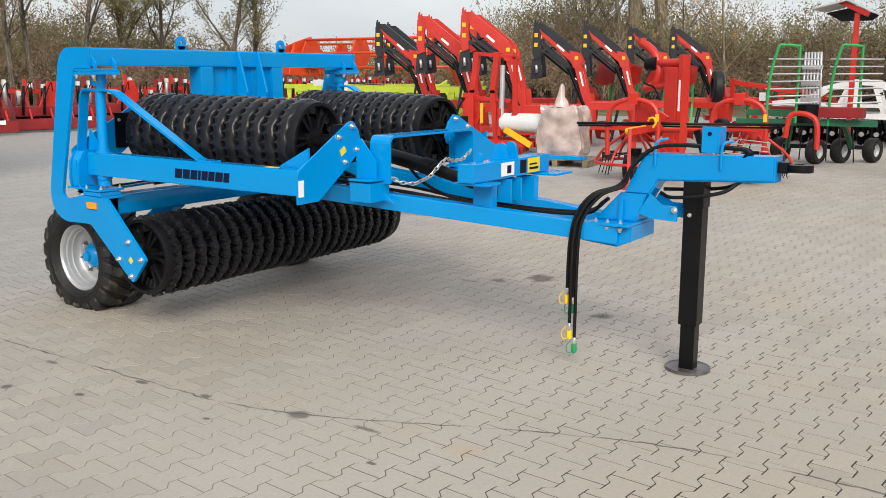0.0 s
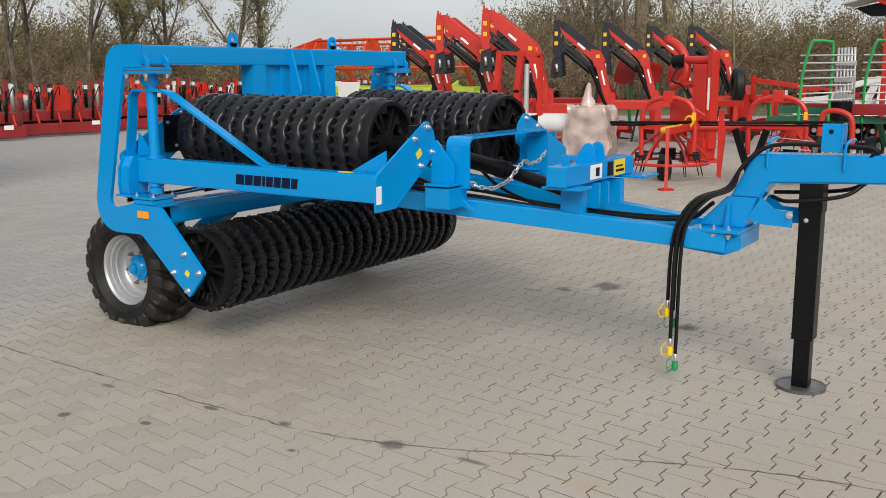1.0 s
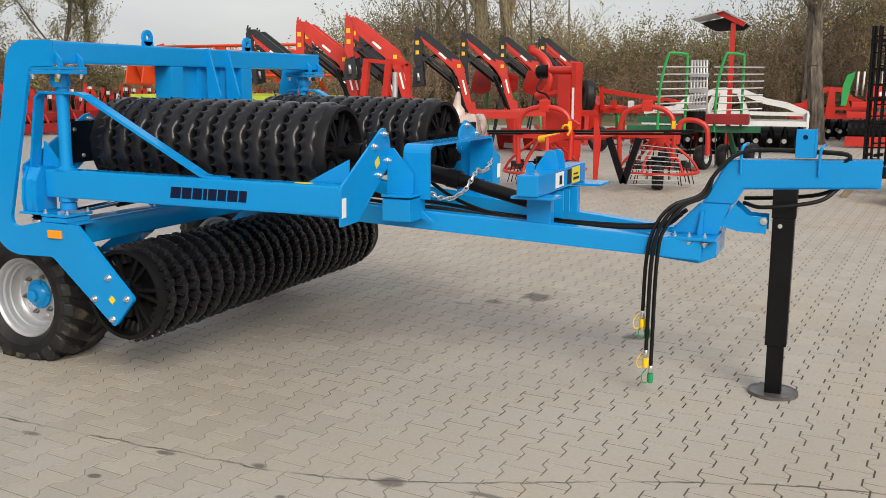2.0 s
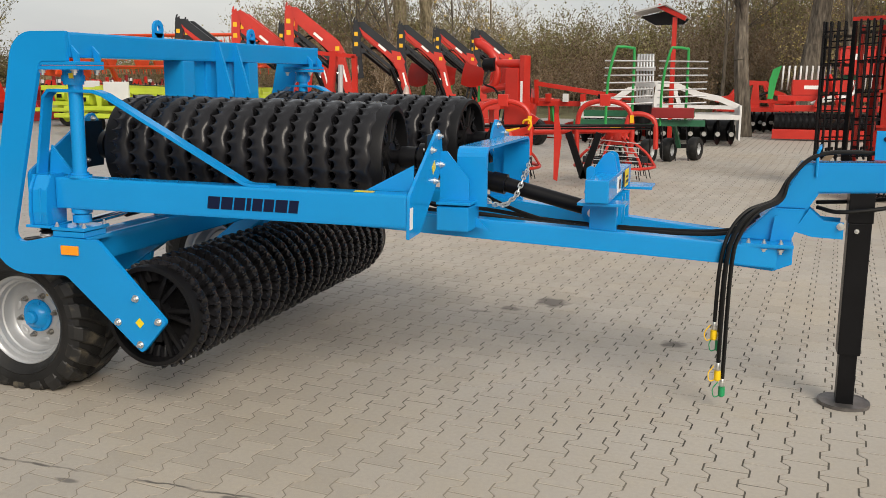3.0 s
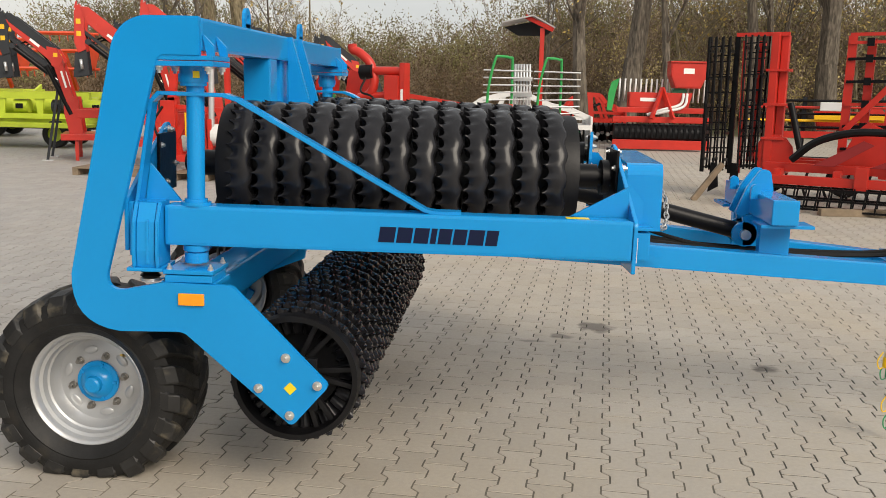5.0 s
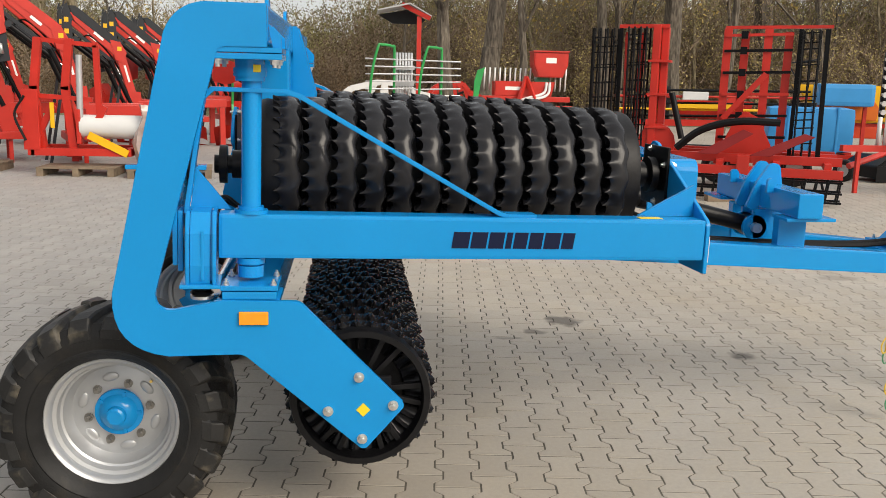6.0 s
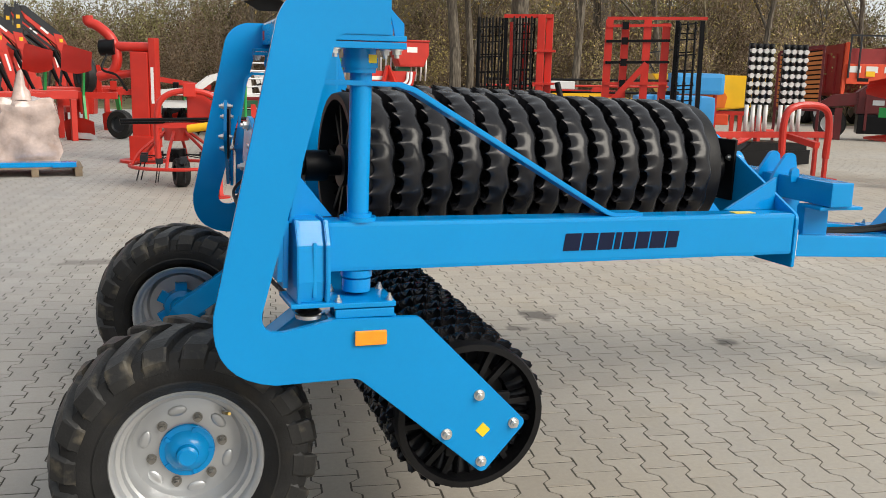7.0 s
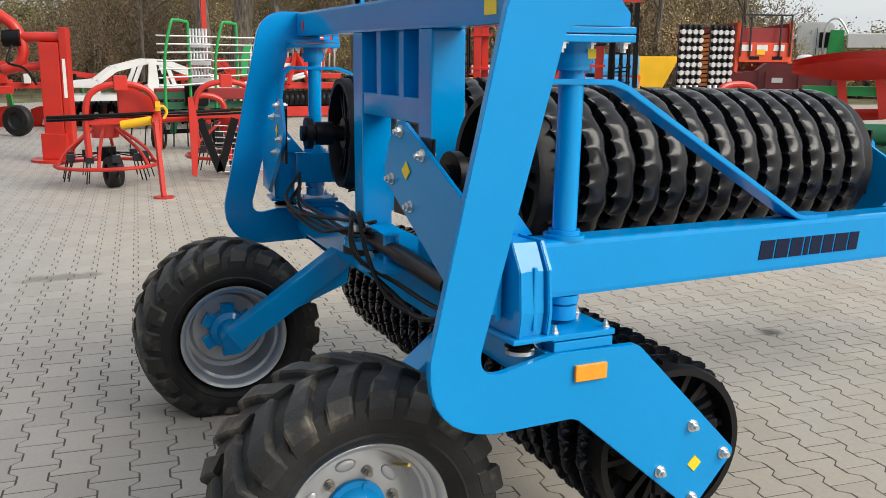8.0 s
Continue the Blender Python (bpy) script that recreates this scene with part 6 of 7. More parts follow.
def chopper(x, y, rz):
    t = thing("flail_chopper", "dark red chopper body with black lower guard and white covers", "chopper", place(x, y, rz))
    part("body", plate(B(), [(-1.15, 0.75), (1.15, 0.75), (1.15, 1.5), (-0.9, 1.56), (-1.15, 1.35)], 0.9, pose(0, -0.45, 0), 0.03), MAROON, t)
    part("guard", box(B(), -1.1, 1.15, -0.5, 0.4, 0.2, 0.73, 0.02), BLACK, t)
    part("label_plate", box(B(), -0.75, -0.45, -0.47, -0.455, 1.0, 1.14), LGREY, t, "pale plate")
    for px in (0.15, 0.75):
        bm = B()
        lathe(bm, [(-0.26, 0.001), (-0.22, 0.09), (-0.1, 0.14), (0.1, 0.14), (0.22, 0.09), (0.26, 0.001)], 20, pose(px, -0.3, 1.66, 0, 0, 80))
        part("cover", bm, WHITEP, t, "rounded white plastic cover")
    part("drawbar", plate(B(), [(-2.0, 0.9), (-1.1, 1.0), (-1.1, 1.35), (-1.8, 1.25), (-2.1, 1.05)], 0.3, pose(0, -0.4, 0), 0.02), MAROON, t)
    part("post", bars([((-1.6, -0.3, 0.9), (-1.6, -0.3, 0))], 0.14, 0.2), MAROON, t)
    for px in (-0.9, 0.0, 0.9):
        part("upright", bars([((px, -0.5, 0.3), (px, -0.52, 1.3))], 0.07, 0.07), MAROON, t)
    road_wheel(t, -1.8, -0.2, 0.45, 0.45, 0.25)
    return t


chopper(18.7, 17.3, -36)


def big_plough(x, y, rz):
    t = thing("large_plough", "red plough with long curved mouldboards and green cylinder wheel", "plough", place(x, y, rz))
    for z, yy in ((1.50, 0.0), (1.56, 0.3), (1.62, 0.65), (0.72, 0.6)):
        bm = B()
        rows = []
        for i in range(11):
            u = i / 10
            hh = (0.36 if z > 1 else 0.2) * math.sin(math.pi * min(1, u * 0.85 + 0.04)) ** 0.7
            rows.append([bm.verts.new((u * 2.0, yy - 0.22 * math.sin(v * 1.4 + u), z + 0.10 * u + (v - 0.6) * hh)) for v in (0, 0.25, 0.5, 0.75, 1)])
        for a, b in zip(rows, rows[1:]):
            for j in range(4):
                bm.faces.new((a[j], b[j], b[j + 1], a[j + 1])).smooth = True
        bmesh.ops.solidify(bm, geom=bm.faces[:], thickness=0.015)
        part("mouldboard", bm, RED, t, "long curved red mouldboard")
    for px in (0.9, 1.5, 2.1):
        part("leg", bars([((px, 0.3, 0.7), (px - 0.15, 0.3, 1.55))], 0.08, 0.14), RED, t)
    part("beam", bars([((0.2, 0.4, 1.15), (3.0, 0.5, 1.15))], 0.14, 0.16), GREEN, t, "green plough beam")
    for px in (2.2, 0.8):
        part("stand", bars([((px, 0.4, 1.15), (px, 0.4, 0.0))], 0.08, 0.08), GREEN, t)
    part("cylinder_wheel", rods([((0.75, -0.5, 0.5), (2.6, -0.6, 0.5))], 0.17, 24), DGREEN, t, "dark green cylinder")
    part("cylinder_stand", box(B(), 1.2, 2.4, -0.75, -0.35, 0.0, 0.32, 0.02), DGREEN, t)
    return t


big_plough(9.95, 8.55, -44)
t = thing("timber_beam", "rough squared timber lying on the paving", "timber", place(6.0, 8.3, 2))
part("timber", box(B(), -0.9, 0.9, -0.07, 0.07, 0, 0.1, 0.006), WOOD, t)


# spreader, rake, mower and blue sprayer beyond the cultivator
t = thing("fertiliser_spreader", "yellow and orange hopper of a fertiliser spreader on a red frame", "spreader", place(11.9, 16.6, -20))
part("hopper", plate(B(), [(-1.35, 1.72), (1.5, 1.72), (1.1, 0.95), (0.2, 0.85), (-0.9, 0.95)], 1.1, pose(0, -0.55, 0), 0.03), YPAINT, t)
part("hopper_end", plate(B(), [(-0.85, 1.71), (0.12, 1.71), (0.5, 1.2), (0.45, 0.92), (-0.75, 0.92)], 0.06, pose(0, -0.63, 0), 0.01), ORANGE, t, "orange hopper front")
part("frame", bars([((-1.0, -0.4, 0.8), (1.1, -0.4, 0.8)), ((-0.9, -0.4, 0.8), (-0.9, -0.4, 0.0)), ((0.9, -0.4, 0.8), (0.9, -0.4, 0.0)), ((-0.9, 0.4, 0.8), (-0.9, 0.4, 0.0)), ((0.9, 0.4, 0.8), (0.9, 0.4, 0.0))], 0.09, 0.1), RED, t)
part("rail", bars([((-1.3, -0.6, 1.75), (-1.6, -0.6, 2.2)), ((-1.6, -0.6, 2.2), (-0.9, -0.6, 2.3))], 0.03, 0.03), GREY, t)
part("disc_box", box(B(), -0.6, 0.6, -0.5, 0.5, 0.5, 0.78, 0.04), ORED, t)

t = thing("field_sprayer", "blue plastic tank of a sprayer behind red and black bars", "sprayer", place(8.3, 15.8, -15))
part("tank", box(B(), 2.2, 3.4, 0.3, 1.1, 1.25, 1.75, 0.1), BLUEP, t)
part("tank_stand", bars([((2.3, 0.7, 1.26), (2.3, 0.7, 0.0)), ((3.3, 0.7, 1.26), (3.3, 0.7, 0.0)), ((2.0, -0.5, 0.3), (3.3, 0.7, 0.3))], 0.08, 0.08), RED, t)
part("hopper", plate(B(), [(-0.9, 0.9), (0.6, 0.9), (0.7, 1.3), (-1.0, 1.3)], 0.5, pose(0, -0.2, 0), 0.03), RED, t)
part("plastic_box", box(B(), -0.9, -0.35, -0.72, -0.62, 1.32, 1.5, 0.02), WHITEP, t, "white plastic box")
part("yellow_bar", bars([((-1.0, -0.68, 1.18), (0.4, -0.68, 1.2))], 0.05, 0.09), YPAINT, t, "yellow bar")
part("red_bar", bars([((-1.9, -0.7, 0.8), (1.0, -0.7, 0.85))], 0.08, 0.14), RED, t)
part("frame", bars([((-1.3, -0.55, 0.3), (2.0, -0.55, 0.3)), ((-1.2, -0.5, 0), (-1.2, -0.5, 1.6)), ((1.6, -0.5, 0), (1.6, -0.5, 1.2))], 0.08, 0.08), GREY, t)
for k in range(5):
    part("boom_bar", rods([((-2.4, -0.6, 0.95 + 0.14 * k), (1.8, -0.6, 1.0 + 0.14 * k))], 0.03, 6), (BLACK, YPAINT, BLACK, RED, BLACK)[k], t)
part("hose_reel", rods([((0.2, -0.62, 1.25), (0.2, -0.5, 1.25))], 0.16, 18), RED, t)

t = thing("sprayer_tank", "bright blue plastic sprayer tank on a low red frame", "tank", place(9.0, 12.9, -20))
bm = box(B(), -0.85, 0.75, -0.42, 0.42, 0.42, 1.28, 0.16)
part("tank_body", bm, BLUEP, t, "", None, True)
for px in (-0.5, -0.05, 0.4):
    part("tank_band", box(B(), px, px + 0.05, -0.432, 0.432, 0.405, 1.29, 0.02), BLUEP, t)
part("tank_lid", rods([((-0.1, 0, 1.27), (-0.1, 0, 1.36))], 0.17, 20), BLACK, t, "black screw lid")
part("frame", bars([((-0.9, -0.38, 0.34), (0.85, -0.38, 0.34)), ((-0.9, 0.38, 0.34), (0.85, 0.38, 0.34)), ((-0.7, -0.4, 0.34), (-0.7, 0.4, 0.34)), ((0.6, -0.4, 0.34), (0.6, 0.4, 0.34))], 0.08, 0.1), RED, t)
for px in (-0.8, 0.75):
    for yy in (-0.38, 0.38):
        part("leg", bars([((px, yy, 0.3), (px, yy, 0.0))], 0.07, 0.07), RED, t)

t = thing("star_wheel_rake", "red framed rake with two stacks of white and black discs", "hay rake", place(8.95, 9.6, 2))
for k in range(8):
    px = -0.52 + 0.13 * k + (0.17 if k > 3 else 0)
    part("column", rods([((px, 0, 0.75), (px, 0, 1.22))], 0.035, 8), WHITEP, t, "white tube")
    part("spine", rods([((px + 0.03, 0.03, 1.2), (px + 0.03, 0.03, 2.24))], 0.05, 8), BLACK, t)
    for j in range(7):
        z = 1.29 + j * 0.137
        part("disc", rods([((px, -0.07, z), (px + 0.01, 0.0, z + 0.02))], 0.043, 12), WHITEP, t, "white disc")
        part("spacer", rods([((px, -0.02, z + 0.035), (px, -0.02, z + 0.115))], 0.042, 8), BLACK, t)
part("arch", sweep(B(), [(-0.2, -0.6, 0.35), (-0.2, -0.6, 1.0), (0.0, -0.6, 1.22), (0.5, -0.6, 1.22), (0.7, -0.6, 1.0), (0.7, -0.6, 0.35)], 0.06, 10), RED, t)
part("beam", bars([((-1.2, -0.1, 0.72), (1.2, -0.1, 0.72)), ((0.25, -0.9, 0.6), (0.25, 0.0, 0.72))], 0.1, 0.1), RED, t)
part("leg", bars([((-0.9, -0.1, 0.7), (-0.9, -0.1, 0)), ((0.9, -0.1, 0.7), (0.9, -0.1, 0)), ((0.7, -0.6, 0.4), (0.7, -0.6, 0))], 0.06, 0.06), RED, t)
part("foot", box(B(), 0.55, 0.85, -0.75, -0.45, 0, 0.02), RED, t)

t = thing("drum_mower", "low black mower body with a red tube drawbar", "mower", place(10.1, 11.6, 10))
part("body", plate(B(), rounded([(-0.9, 0.08), (0.9, 0.08), (0.85, 0.42), (-0.6, 0.48), (-0.9, 0.3)], [0.02, 0.02, 0.05, 0.06, 0.05], 3), 0.9, pose(0, -0.5, 0), 0.02), BLACK, t)
part("drawbar", sweep(B(), [(-1.6, -0.6, 0.32), (-0.9, -0.5, 0.5), (-0.2, -0.2, 0.62), (0.4, 0, 0.62)], 0.055, 8), RED, t)
part("post", bars([((-0.2, -0.2, 0.4), (-0.2, -0.2, 0.95))], 0.09, 0.09), RED, t)
road_wheel(t, -1.35, -0.2, 0.2, 0.2, 0.12, (0.9, 0.4, 0), LGREY)
part("skirt", box(B(), -0.92, 0.92, -0.52, -0.5, 0.02, 0.3), BLACK, t)


# spreader trailers, lorry cab and green machine at the far side
def spreader_trailer(x, y, rz, ln=5.0):
    """The tall end board faces -x; the load space runs along x."""
    t = thing("spreader_trailer", "dark red spreader trailer with orange end board and grey rails", "trailer", place(x, y, rz))
    for s in (-1, 1):
        part("side_wall", plate(B(), [(0.05, 1.2), (ln, 1.2), (ln, 2.7), (0.05, 2.95)], 0.1, pose(0, 1.05 * s - 0.05, 0), 0.02), DRED, t)
    part("floor", box(B(), 0.05, ln, -1.0, 1.0, 1.1, 1.2), DRED, t)
    part("upper_board", box(B(), 0.0, 0.08, -0.95, 0.95, 2.25, 2.78, 0.01), DRED, t)
    part("lower_board", box(B(), -0.12, 0.0, -0.98, 0.98, 1.55, 2.25, 0.02), ORED, t, "orange red end board")
    for yy in (-0.75, -0.1, 0.5):
        part("lamp_panel", box(B(), -0.135, -0.125, yy, yy + 0.42, 1.95, 2.17), WHITEP, t, "white panel")
    part("warning_board", box(B(), -0.15, -0.137, 0.0, 0.32, 1.82, 2.0), YPAINT, t, "yellow board")
    # the end board is solid: black panels paint the shade of its slots
    for yy in (-0.5, 0.4):
        part("vent", box(B(), -0.13, -0.121, yy - 0.2, yy + 0.2, 1.64, 1.76), BLACK, t, "black panel drawn for the shade in slots")
    part("corner_post", bars([((-0.02, -1.04, 1.2), (-0.02, -1.0, 2.98))], 0.1, 0.12), ORED, t)
    part("corner_post", bars([((-0.02, 1.04, 1.2), (-0.02, 1.0, 2.98))], 0.1, 0.12), ORED, t)
    for yy in (-0.95, -0.55, 0.6, 0.95):
        part("rail_post", bars([((-0.16, yy, 1.75), (-0.16, yy, 3.22))], 0.05, 0.05), GREY, t)
    part("top_rail", bars([((-0.16, -0.97, 3.22), (-0.16, 0.97, 3.22))], 0.05, 0.06), GREY, t)
    for k in range(8):
        part("rib", bars([((0.5 + k * 0.8, -1.12, 1.2), (0.5 + k * 0.8, -1.12, 2.6))], 0.08, 0.06), DRED, t)
        part("rib", bars([((0.5 + k * 0.8, 1.12, 1.2), (0.5 + k * 0.8, 1.12, 2.6))], 0.08, 0.06), DRED, t)
    part("chassis", box(B(), -1.0, ln, -0.5, 0.5, 0.75, 1.0, 0.02), DRED, t)
    for px in (1.9, 3.2):
        for yy in (-0.95, 0.95):
            road_wheel(t, px, yy, 0.55, 0.55, 0.35, (0, 1, 0), WHITEP)
    return t


spreader_trailer(22.8, 23.2, 74, 7.0)

t = thing("slatted_gate", "orange brown slatted gate of a spreader behind the rake", "gate", place(12.6, 13.7, -42))
part("frame", bars([((-0.5, 0, 0.0), (-0.5, 0, 2.25)), ((0.42, 0, 0.0), (0.42, 0, 2.4)), ((-0.5, 0, 2.25), (0.42, 0, 2.4)), ((-0.5, 0, 1.0), (0.42, 0, 1.0))], 0.06, 0.06), MAROON, t)
for k in range(12):
    part("slat", bars([((-0.48, -0.02, 1.08 + 0.095 * k), (0.4, -0.02, 1.1 + 0.105 * k))], 0.03, 0.07), OCHRE, t, "orange brown slat")
part("backing", plate(B(), [(-0.48, 1.02), (0.4, 1.02), (0.4, 2.32), (-0.48, 2.2)], 0.02, pose(0, 0.03, 0)), BLACK, t)

t = thing("lorry_cab", "white lorry cab parked behind the trailers", "lorry", place(32.9, 30.6, -46))
part("cab", plate(B(), rounded([(-0.9, 0.7), (0.85, 0.7), (0.9, 1.9), (0.7, 3.35), (-0.9, 3.4)], [0.05, 0.1, 0.1, 0.2, 0.2], 4), 2.3, pose(0, -1.15, 0), 0.05), WHITEP, t)
part("window", box(B(), 0.1, 0.7, -1.205, -1.155, 2.2, 2.9), BLACK, t, "dark side window")
part("door_line", box(B(), -0.02, 0.0, -1.205, -1.155, 1.0, 3.1), GREY, t)
road_wheel(t, 0.1, -1.0, 0.5, 0.5, 0.3, (0, 1, 0), LGREY)
road_wheel(t, 0.1, 1.0, 0.5, 0.5, 0.3, (0, 1, 0), LGREY)
part("chassis", box(B(), -1.1, 1.1, -0.5, 0.5, 0.5, 0.72), GREY, t)
t = thing("forage_wagon", "green forage wagon with a pale upper body", "wagon", place(31.4, 26.3, -46))
part("body", box(B(), -0.9, 2.6, -1.0, 1.0, 0.9, 2.05, 0.08), GREEN, t)
part("upper_rail", box(B(), -0.8, 2.0, -1.1, 1.1, 2.15, 2.75, 0.04), WHITEP, t)
part("front_housing", plate(B(), [(-1.7, 0.9), (-0.9, 0.9), (-0.95, 2.9), (-1.5, 2.9)], 1.9, pose(0, -0.95, 0), 0.04), GREEN, t)
part("hoop", sweep(B(), [(-1.75, -0.8, 1.2), (-1.7, -0.8, 3.0), (-1.2, -0.8, 3.35), (-0.6, -0.8, 2.4)], 0.045, 8), LGREY, t)
part("stake", bars([((2.2, -1.1, 0.9), (2.2, -1.1, 3.3))], 0.06, 0.06), LGREY, t)
for px in (-0.3, 1.1):
    road_wheel(t, px, -0.9, 0.5, 0.5, 0.4, (0, 1, 0), YPAINT)
    road_wheel(t, px, 0.9, 0.5, 0.5, 0.4, (0, 1, 0), YPAINT)


def power_harrow(x, y, rz, seed):
    rnd = random.Random(seed)
    t = thing("power_harrow", "red power harrow with black packer rings and grey springs", "harrow", place(x, y, rz), group="red harrows in a row")
    part("trough", box(B(), -1.25, 1.25, -0.25, 0.25, 0.45, 0.75, 0.03), DRED, t)
    part("board", box(B(), -1.3, 1.3, -0.62, -0.56, 0.08, 0.40, 0.01), DRED, t)
    part("side_plate", plate(B(), [(-0.7, 0.1), (0.5, 0.1), (0.5, 0.6), (0.0, 1.1), (-0.4, 0.9)], 0.04, pose(-1.3, 0, 0, 0, 0, 90), 0.005), DRED, t)
    part("headstock", plate(B(), [(-0.45, 0.7), (0.45, 0.7), (0.15, 1.5), (-0.15, 1.5)], 0.12, pose(0, -0.2, 0), 0.01), RED, t)
    part("packer", rods([((-1.2, 0.8, 0.28), (1.2, 0.8, 0.28))], 0.27, 20), BLACK, t)
    for k in range(7):
        px = -1.1 + k * 0.36
        h = rnd.uniform(1.25, 1.7)
        part("upright", bars([((px, 0.1, 0.7), (px, 0.1, h))], 0.09, 0.09), RED if k % 2 else DRED, t)
        part("spring", rods([((px + 0.13, 0.0, 0.8), (px + 0.13, 0.0, h - 0.1))], 0.055, 8), BLACK if k % 3 else LGREY, t)
        part("cap", box(B(), px + 0.08, px + 0.18, -0.06, 0.06, h - 0.25, h - 0.12), WHITEP, t)
        part("knife", bars([((px, 0, 0.45), (px + 0.03, 0, 0.1))], 0.03, 0.08), GREY, t)
    for k in range(4):
        px = -1.0 + k * 0.62
        part("ram", rods([((px, -0.35, 0.5), (px + 0.1, -0.28, 1.35))], 0.04, 8), BLACK, t)
        part("hose", sweep(B(), [(px, -0.3, 0.8), (px + 0.1, -0.45, 1.2), (px + 0.25, -0.4, 1.45), (px + 0.35, -0.2, 1.2)], 0.015, 5), BLACK, t)
        part("link", bars([((px + 0.2, -0.5, 0.35), (px + 0.25, 0.0, 0.95))], 0.05, 0.05), RED, t)
    part("top_rail", bars([((-1.2, 0.1, 1.2), (1.2, 0.1, 1.2))], 0.1, 0.12), RED, t)
    part("sticker", box(B(), 0.7, 0.95, -0.63, -0.62, 0.3, 0.42), WHITE, t, "white sticker")
    return t


for k in range(9):
    power_harrow(-20.6 - 0.25 * k, 8.6 + 2.95 * k, 78, 20 + k)


def header(x, y, rz):
    t = thing("harvester_header", "orange red harvester reel above a lime green header table", "harvester header", place(x, y, rz))
    for px in (-2.9, -0.9, 0.9, 2.9):
        part("reel_plate", plate(B(), [(0.5 * math.cos(q * math.tau / 6), 2.35 + 0.5 * math.sin(q * math.tau / 6)) for q in range(6)], 0.06, pose(px, 0, 0, 0, 0, 90), 0.005), ORED, t)
    for k in range(6):
        a = k * math.tau / 6
        part("reel_tube", rods([((-3.0, 0.5 * math.cos(a), 2.35 + 0.5 * math.sin(a)), (3.0, 0.5 * math.cos(a), 2.35 + 0.5 * math.sin(a)))], 0.035, 8), ORED, t)
        for q in range(14):
            px = -2.85 + q * 0.44
            part("reel_tine", rods([((px, 0.5 * math.cos(a), 2.35 + 0.5 * math.sin(a)), (px, 0.5 * math.cos(a) + 0.05, 2.15 + 0.5 * math.sin(a)))], 0.012, 5), ORED, t)
    part("shield", plate(B(), [(-0.9, 1.7), (0.6, 1.6), (0.7, 2.4), (0.2, 2.9), (-0.6, 2.7)], 0.06, pose(-3.1, 0, 0, 0, 0, 90), 0.01), ORED, t)
    part("table", plate(B(), [(-0.9, 0.55), (0.5, 0.6), (0.9, 1.5), (0.75, 1.5), (0.35, 0.8), (-0.9, 0.65)], 6.2, pose(0, 0, 0, 0, 0, 90) @ pose(0, -3.1, 0) @ Matrix.Diagonal((1, 1, 0.9, 1)), 0.01), LIME, t, "lime green header table")
    part("auger", rods([((-3.0, 0.1, 0.98), (3.0, 0.1, 0.98))], 0.25, 20), LIME, t)
    part("front_beam", bars([((-3.1, -0.62, 1.26), (3.1, -0.62, 1.26))], 0.14, 0.16), LIME, t)
    part("lower_beam", bars([((-3.1, -0.66, 0.76), (3.1, -0.66, 0.76))], 0.1, 0.12), LIME, t)
    for k in range(7):
        px = -2.9 + 0.95 * k
        part("brace", plate(B(), [(-0.06, 0.76), (0.06, 0.76), (0.12, 1.26), (-0.12, 1.26)], 0.05, pose(px, -0.66, 0), 0.005), LIME, t)
        part("gear_cover", rods([((px + 0.28, -0.5, 1.0), (px + 0.62, -0.5, 1.0))], 0.17, 14), GREY if k % 2 else LIME, t)
        # black box in place of a cut opening, its inner shade painted
        part("slot", box(B(), px + 0.36, px + 0.54, -0.69, -0.675, 0.94, 1.06), BLACK, t, "black box drawn for the shade in an opening")
    part("cutter_plate", plate(B(), [(-3.1, 0.5), (3.0, 0.5), (3.3, 0.6), (-3.1, 0.62)], 0.3, pose(0, -1.15, 0), 0.01), LIME, t)
    part("tarpaulin", box(B(), -1.7, -0.9, -0.78, -0.70, 1.0, 1.5, 0.02), WHITEP, t, "folded pale sheet")
    part("sickle_bar", bars([((-1.2, -0.4, 1.42), (0.3, -0.5, 1.38))], 0.1, 0.03), GREY, t)
    part("divider", plate(B(), [(-1.4, 0.5), (0.5, 0.5), (0.7, 1.5), (0.1, 1.3)], 0.08, pose(3.1, 0, 0, 0, 0, 90), 0.01), LIME, t)
    part("trailer_frame", bars([((-3.2, -0.3, 0.5), (3.4, -0.3, 0.5)), ((-3.2, 0.4, 0.5), (3.4, 0.4, 0.5))], 0.1, 0.12), GREY, t)
    for px in (-2.2, 2.2):
        part("reel_arm", bars([((px, 0.7, 1.4), (px, 0.0, 2.35))], 0.08, 0.12), ORED, t)
        for yy in (-0.6, 0.6):
            road_wheel(t, px, yy, 0.33, 0.33, 0.2, (0, 1, 0), LIME)
    return t


header(-12.6, 17.6, 2)
header(-16.4, 21.2, 6)


